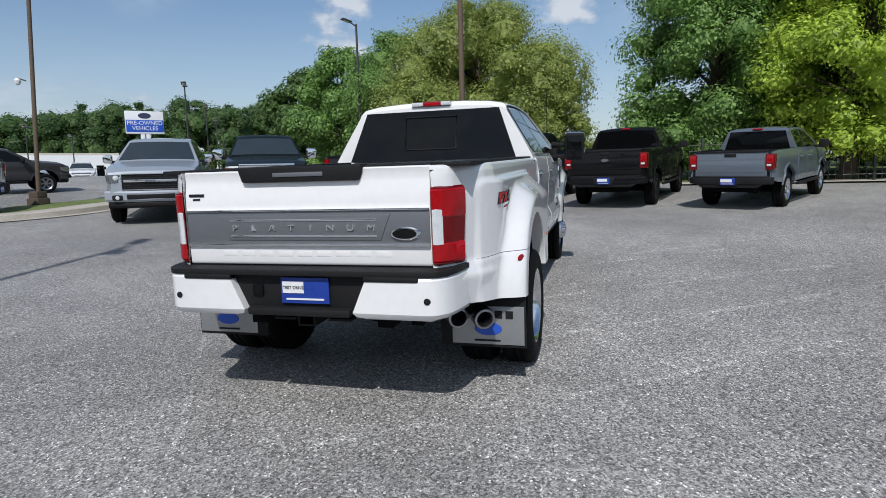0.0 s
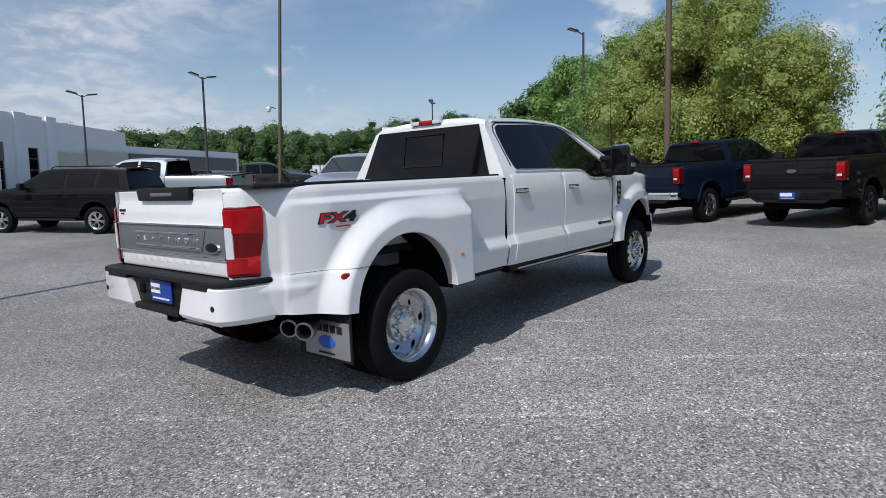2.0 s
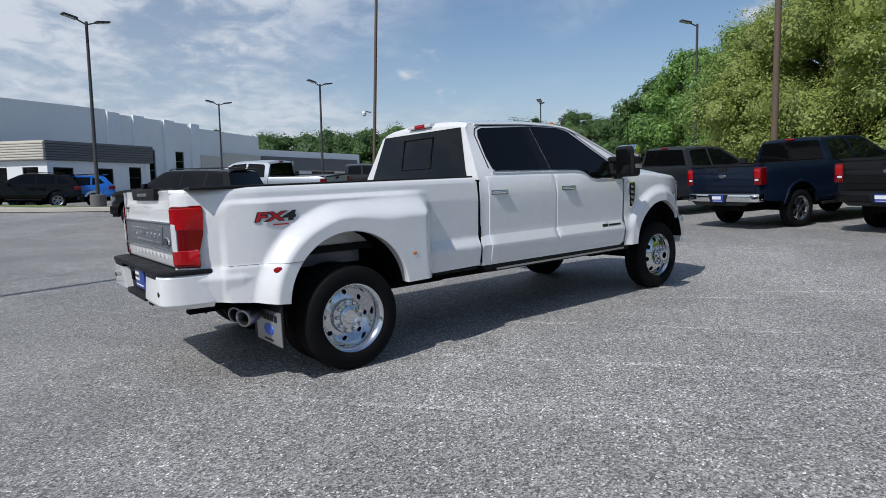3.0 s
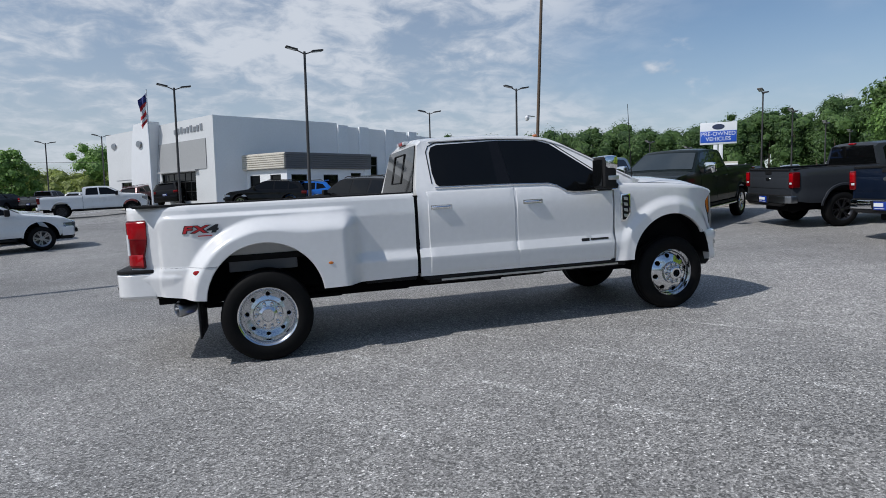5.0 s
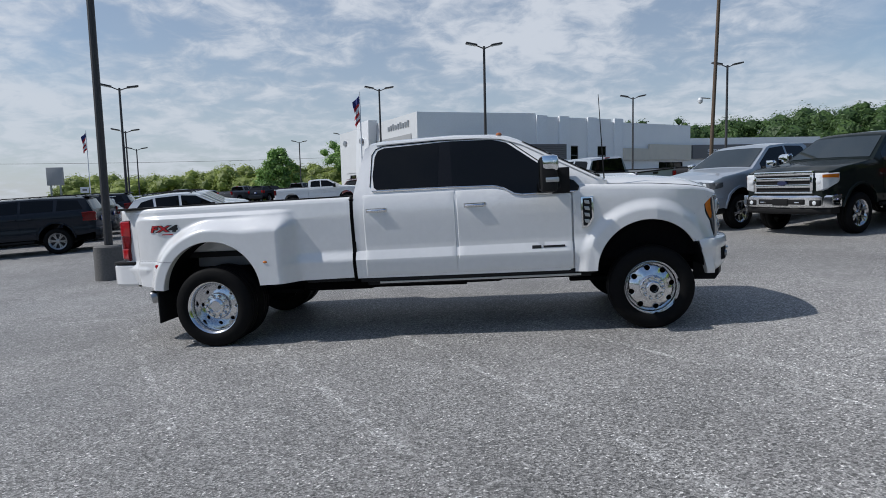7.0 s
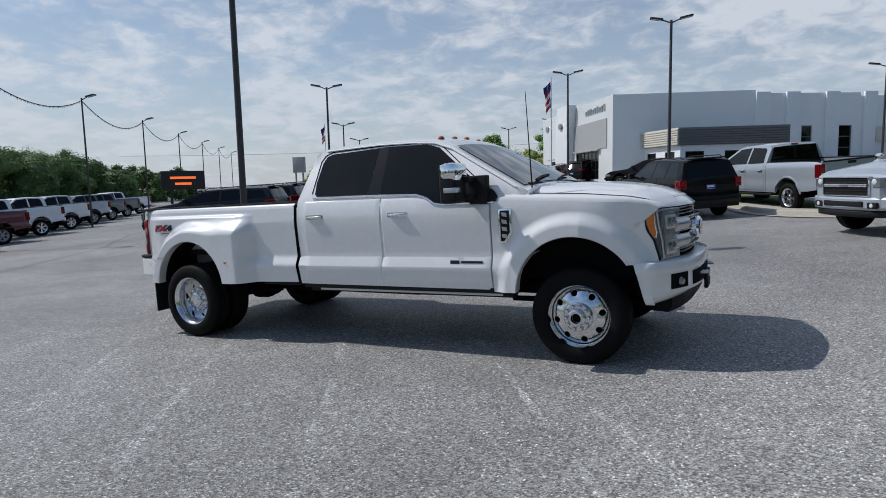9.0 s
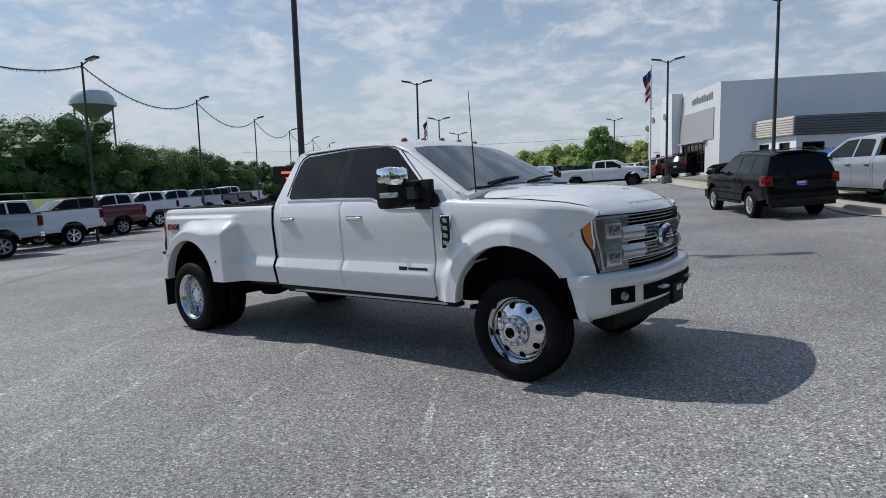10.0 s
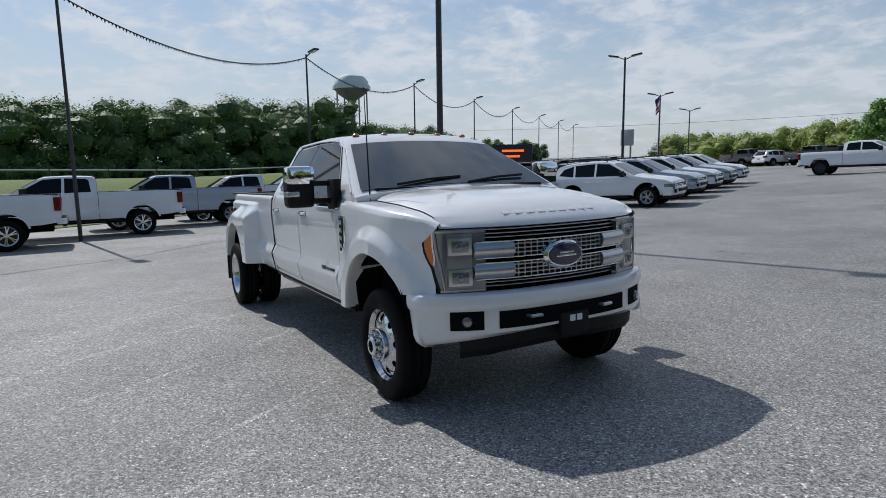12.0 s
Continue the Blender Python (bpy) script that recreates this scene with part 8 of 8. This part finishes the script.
def tree(x, y, h, spread, mat, seed, label, lumps=34, size=0.16, density=26, bare=0.16, cone=False):
    rng = random.Random(seed)
    root = tagged(new("tree"), label, "tree")
    z0 = height(x, y)
    trunk = bmesh.new()
    bend = Vector((rng.uniform(-0.3, 0.3), rng.uniform(-0.3, 0.3), 0))
    path = [Vector((0, 0, -0.3)), Vector((0, 0, 0.4)), bend * 0.3 + Vector((0, 0, h * 0.3)), bend + Vector((0, 0, h * 0.6)), bend * 1.2 + Vector((0, 0, h * 0.9))]
    r0 = 0.022 * h + 0.05
    tube(path, [r0 * 1.5, r0, r0 * 0.8, r0 * 0.5, r0 * 0.12], 10, bm=trunk)
    L = []
    lumps = int(lumps * 1.8)
    for k in range(lumps):
        t = bare + (1 - bare) * ((k + rng.random()) / lumps)
        a = rng.uniform(0, 2 * math.pi)
        wide = (1.05 - t) ** 0.8 * 1.15 if cone else math.sin(math.pi * min(1, 0.16 + 0.80 * t)) ** 0.7
        d = spread * wide * math.sqrt(rng.uniform(0.15, 1.0))
        r = spread * rng.uniform(0.14, 0.28) * (0.65 + 0.5 * wide)
        p = Vector((d * math.cos(a), d * math.sin(a), h * t * 0.95))
        L.append((p.x, p.y, p.z, r))
        if k % 4 == 0:
            s = path[2].lerp(path[3], min(1, max(0, t - 0.25)))
            s.z = min(p.z * 0.75, h * 0.7)
            tube([s, s.lerp(p, 0.55) + Vector((0, 0, 0.15)), p], [r0 * 0.35, r0 * 0.2, 0.015], 6, bm=trunk)
    part("trunk", trunk, BARK, root)
    part("crown", leaf_mesh("crown", L, density, size, mat, seed), None, root)
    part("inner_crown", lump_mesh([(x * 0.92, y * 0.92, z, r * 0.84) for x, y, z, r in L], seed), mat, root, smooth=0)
    root.matrix_world = Matrix.Translation((x, y, z0))
    return root


tree(24.2, 4.4, 8.2, 4.5, LEAF_LIGHT, 3, "broad light-green tree behind the parked pickups", 100, 0.055, 88, 0.06)
tree(22.2, 0.5, 3.9, 1.7, LEAF_LIGHT, 6, "small light-green tree beside a larger one", 34, 0.05, 120, 0.10)
tree(29.6, 10.4, 8.3, 3.5, LEAF_MID, 7, "tall green tree above its neighbours", 60, 0.075, 70, 0.06)
tree(33.6, 15.6, 8.2, 3.6, LEAF_MID, 9, "green tree at the wood's edge", 44, 0.11, 48, 0.06)
tree(38.0, 20.6, 7.4, 3.6, LEAF_DARK, 8, "dark green tree at the wood's edge", 46, 0.15, 30, 0.06)
tree(22.6, -5.6, 11.8, 3.5, LEAF_MID, 11, "tall dense broadleaf tree over the fence", 90, 0.072, 74, 0.08)
tree(25.4, -9.5, 12.0, 4.0, LEAF_DARK, 12, "tall dark tree over the fence", 60, 0.09, 60, 0.08)
tree(19.4, -9.3, 9.8, 2.9, LEAF_LIME, 13, "bright lime-green tree over the fence", 100, 0.070, 66, 0.10)
tree(19.2, -14.5, 9.5, 3.3, LEAF_LIME, 14, "bright lime-green tree over the fence", 60, 0.10, 46, 0.10)
tree(27.0, -20.0, 13.0, 5.0, LEAF_DARK, 16, "tall dark tree over the fence", 50, 0.2, 18, 0.08)
tree(-29.7, 77.6, 7.7, 2.9, LEAF_MID, 17, "round green tree beyond the lot", 46, 0.2, 16)


def wood(name, a, b, rows, gap, h0, h1, mat, seed, label, size=0.34, density=5.0, depth=5.0, base=0.0, wide_by=1.0, spires=0.0):
    """A stretch of woodland as one mass of crowns over trunks."""
    rng = random.Random(seed)
    a, b = Vector((*a, 0)), Vector((*b, 0))
    d = b - a
    n = max(2, int(d.length / gap))
    q = Vector((-d.y, d.x, 0)).normalized()
    L, trunks = [], bmesh.new()
    for r in range(rows):
        for k in range(n + 1):
            p = a.lerp(b, (k + rng.uniform(-0.45, 0.45)) / n) + q * (r * depth + rng.uniform(-1.5, 1.5))
            h = rng.uniform(h0, h1) * (1 + 0.07 * r)
            z = height(p.x, p.y) + base
            w = gap * rng.uniform(0.50, 0.72) * wide_by
            spire = rng.random() < spires
            h *= rng.uniform(1.0, 1.16) if spire else 1.0
            for j in range(15):
                t = (j + rng.random()) / 15
                if r > 0 and t < 0.45:
                    continue
                wide = 0.75 * (1.04 - t) ** 0.6 if spire else math.sin(math.pi * min(1, 0.14 + 0.8 * t)) ** 0.6
                an = rng.uniform(0, 6.3)
                L.append((p.x + w * wide * 0.75 * math.cos(an), p.y + w * wide * 0.75 * math.sin(an), z + h * (0.06 + 0.88 * t), w * rng.uniform(0.34, 0.54) * (1.0 - 0.45 * t if spire else 1.0)))
            if r == 0:
                tube([(p.x, p.y, z - 0.5), (p.x, p.y, z + h * 0.7)], [0.16, 0.07], 5, bm=trunks, cap=False)
    root = tagged(new(name), label, "woods", kind="stuff")
    part("trunks", trunks, BARK, root)
    m = (a + b) * -0.5
    m.normalize()
    part("crowns", leaf_mesh("crowns", L, density * 1.6, size * 0.64, mat, seed, open_side=(m.x, m.y), stray=0.1), None, root)
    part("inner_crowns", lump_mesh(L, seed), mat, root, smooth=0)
    return root


wood("wood_bank", (-52, -46), (-56, 22), 4, 2.3, 5.6, 7.0, LEAF_DARK, 21, "dense dark woodland on the bank", 0.21, 6.6, 2.6, base=2.1, wide_by=2.2)
wood("wood_bank", (-58, 25), (-66, 40), 3, 2.6, 4.6, 5.8, LEAF_DARK, 29, "woodland edge on the bank", 0.2, 12.0, 3.0, base=0.8, wide_by=1.9)
wood("wood_bank", (-64, 40), (-84, 70), 2, 3.0, 4.0, 5.2, LEAF_DARK, 22, "woodland running down the bank", 0.26, 12.0, 5.0)
wood("undergrowth", (-49, -46), (-53, 20), 1, 2.2, 1.4, 2.2, LEAF_DARK, 31, "dark bushes along the foot of the woods", 0.18, 12.0, 2.0, base=1.9, wide_by=1.3)
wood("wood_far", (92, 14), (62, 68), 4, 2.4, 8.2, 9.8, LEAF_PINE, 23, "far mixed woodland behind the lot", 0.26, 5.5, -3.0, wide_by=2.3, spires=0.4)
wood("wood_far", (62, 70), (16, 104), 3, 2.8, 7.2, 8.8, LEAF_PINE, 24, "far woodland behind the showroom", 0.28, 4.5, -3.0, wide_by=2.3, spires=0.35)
wood("wood_far", (-22, 88), (-13, 86), 2, 2.4, 7.0, 8.6, LEAF_MID, 25, "trees beside the showroom end", 0.22, 9.0, -3.0, wide_by=1.9)
wood("young_trees", (6, 84), (-70, 88), 3, 2.8, 3.4, 5.4, LEAF_LIGHT, 26, "light-green young trees beyond the lot", 0.27, 4.1, -3.5, wide_by=1.9)
wood("wood_fence", (31, -46), (33, -10), 2, 4.2, 9.5, 13.0, LEAF_DARK, 27, "shaded woodland behind the fence", 0.32, 6.2, -4.5)
wood("wood_behind", (-50, -60), (40, -60), 1, 5.5, 8.0, 11.0, LEAF_DARK, 28, "woodland along the near side of the lot", 0.55, 2.0, -5.0)
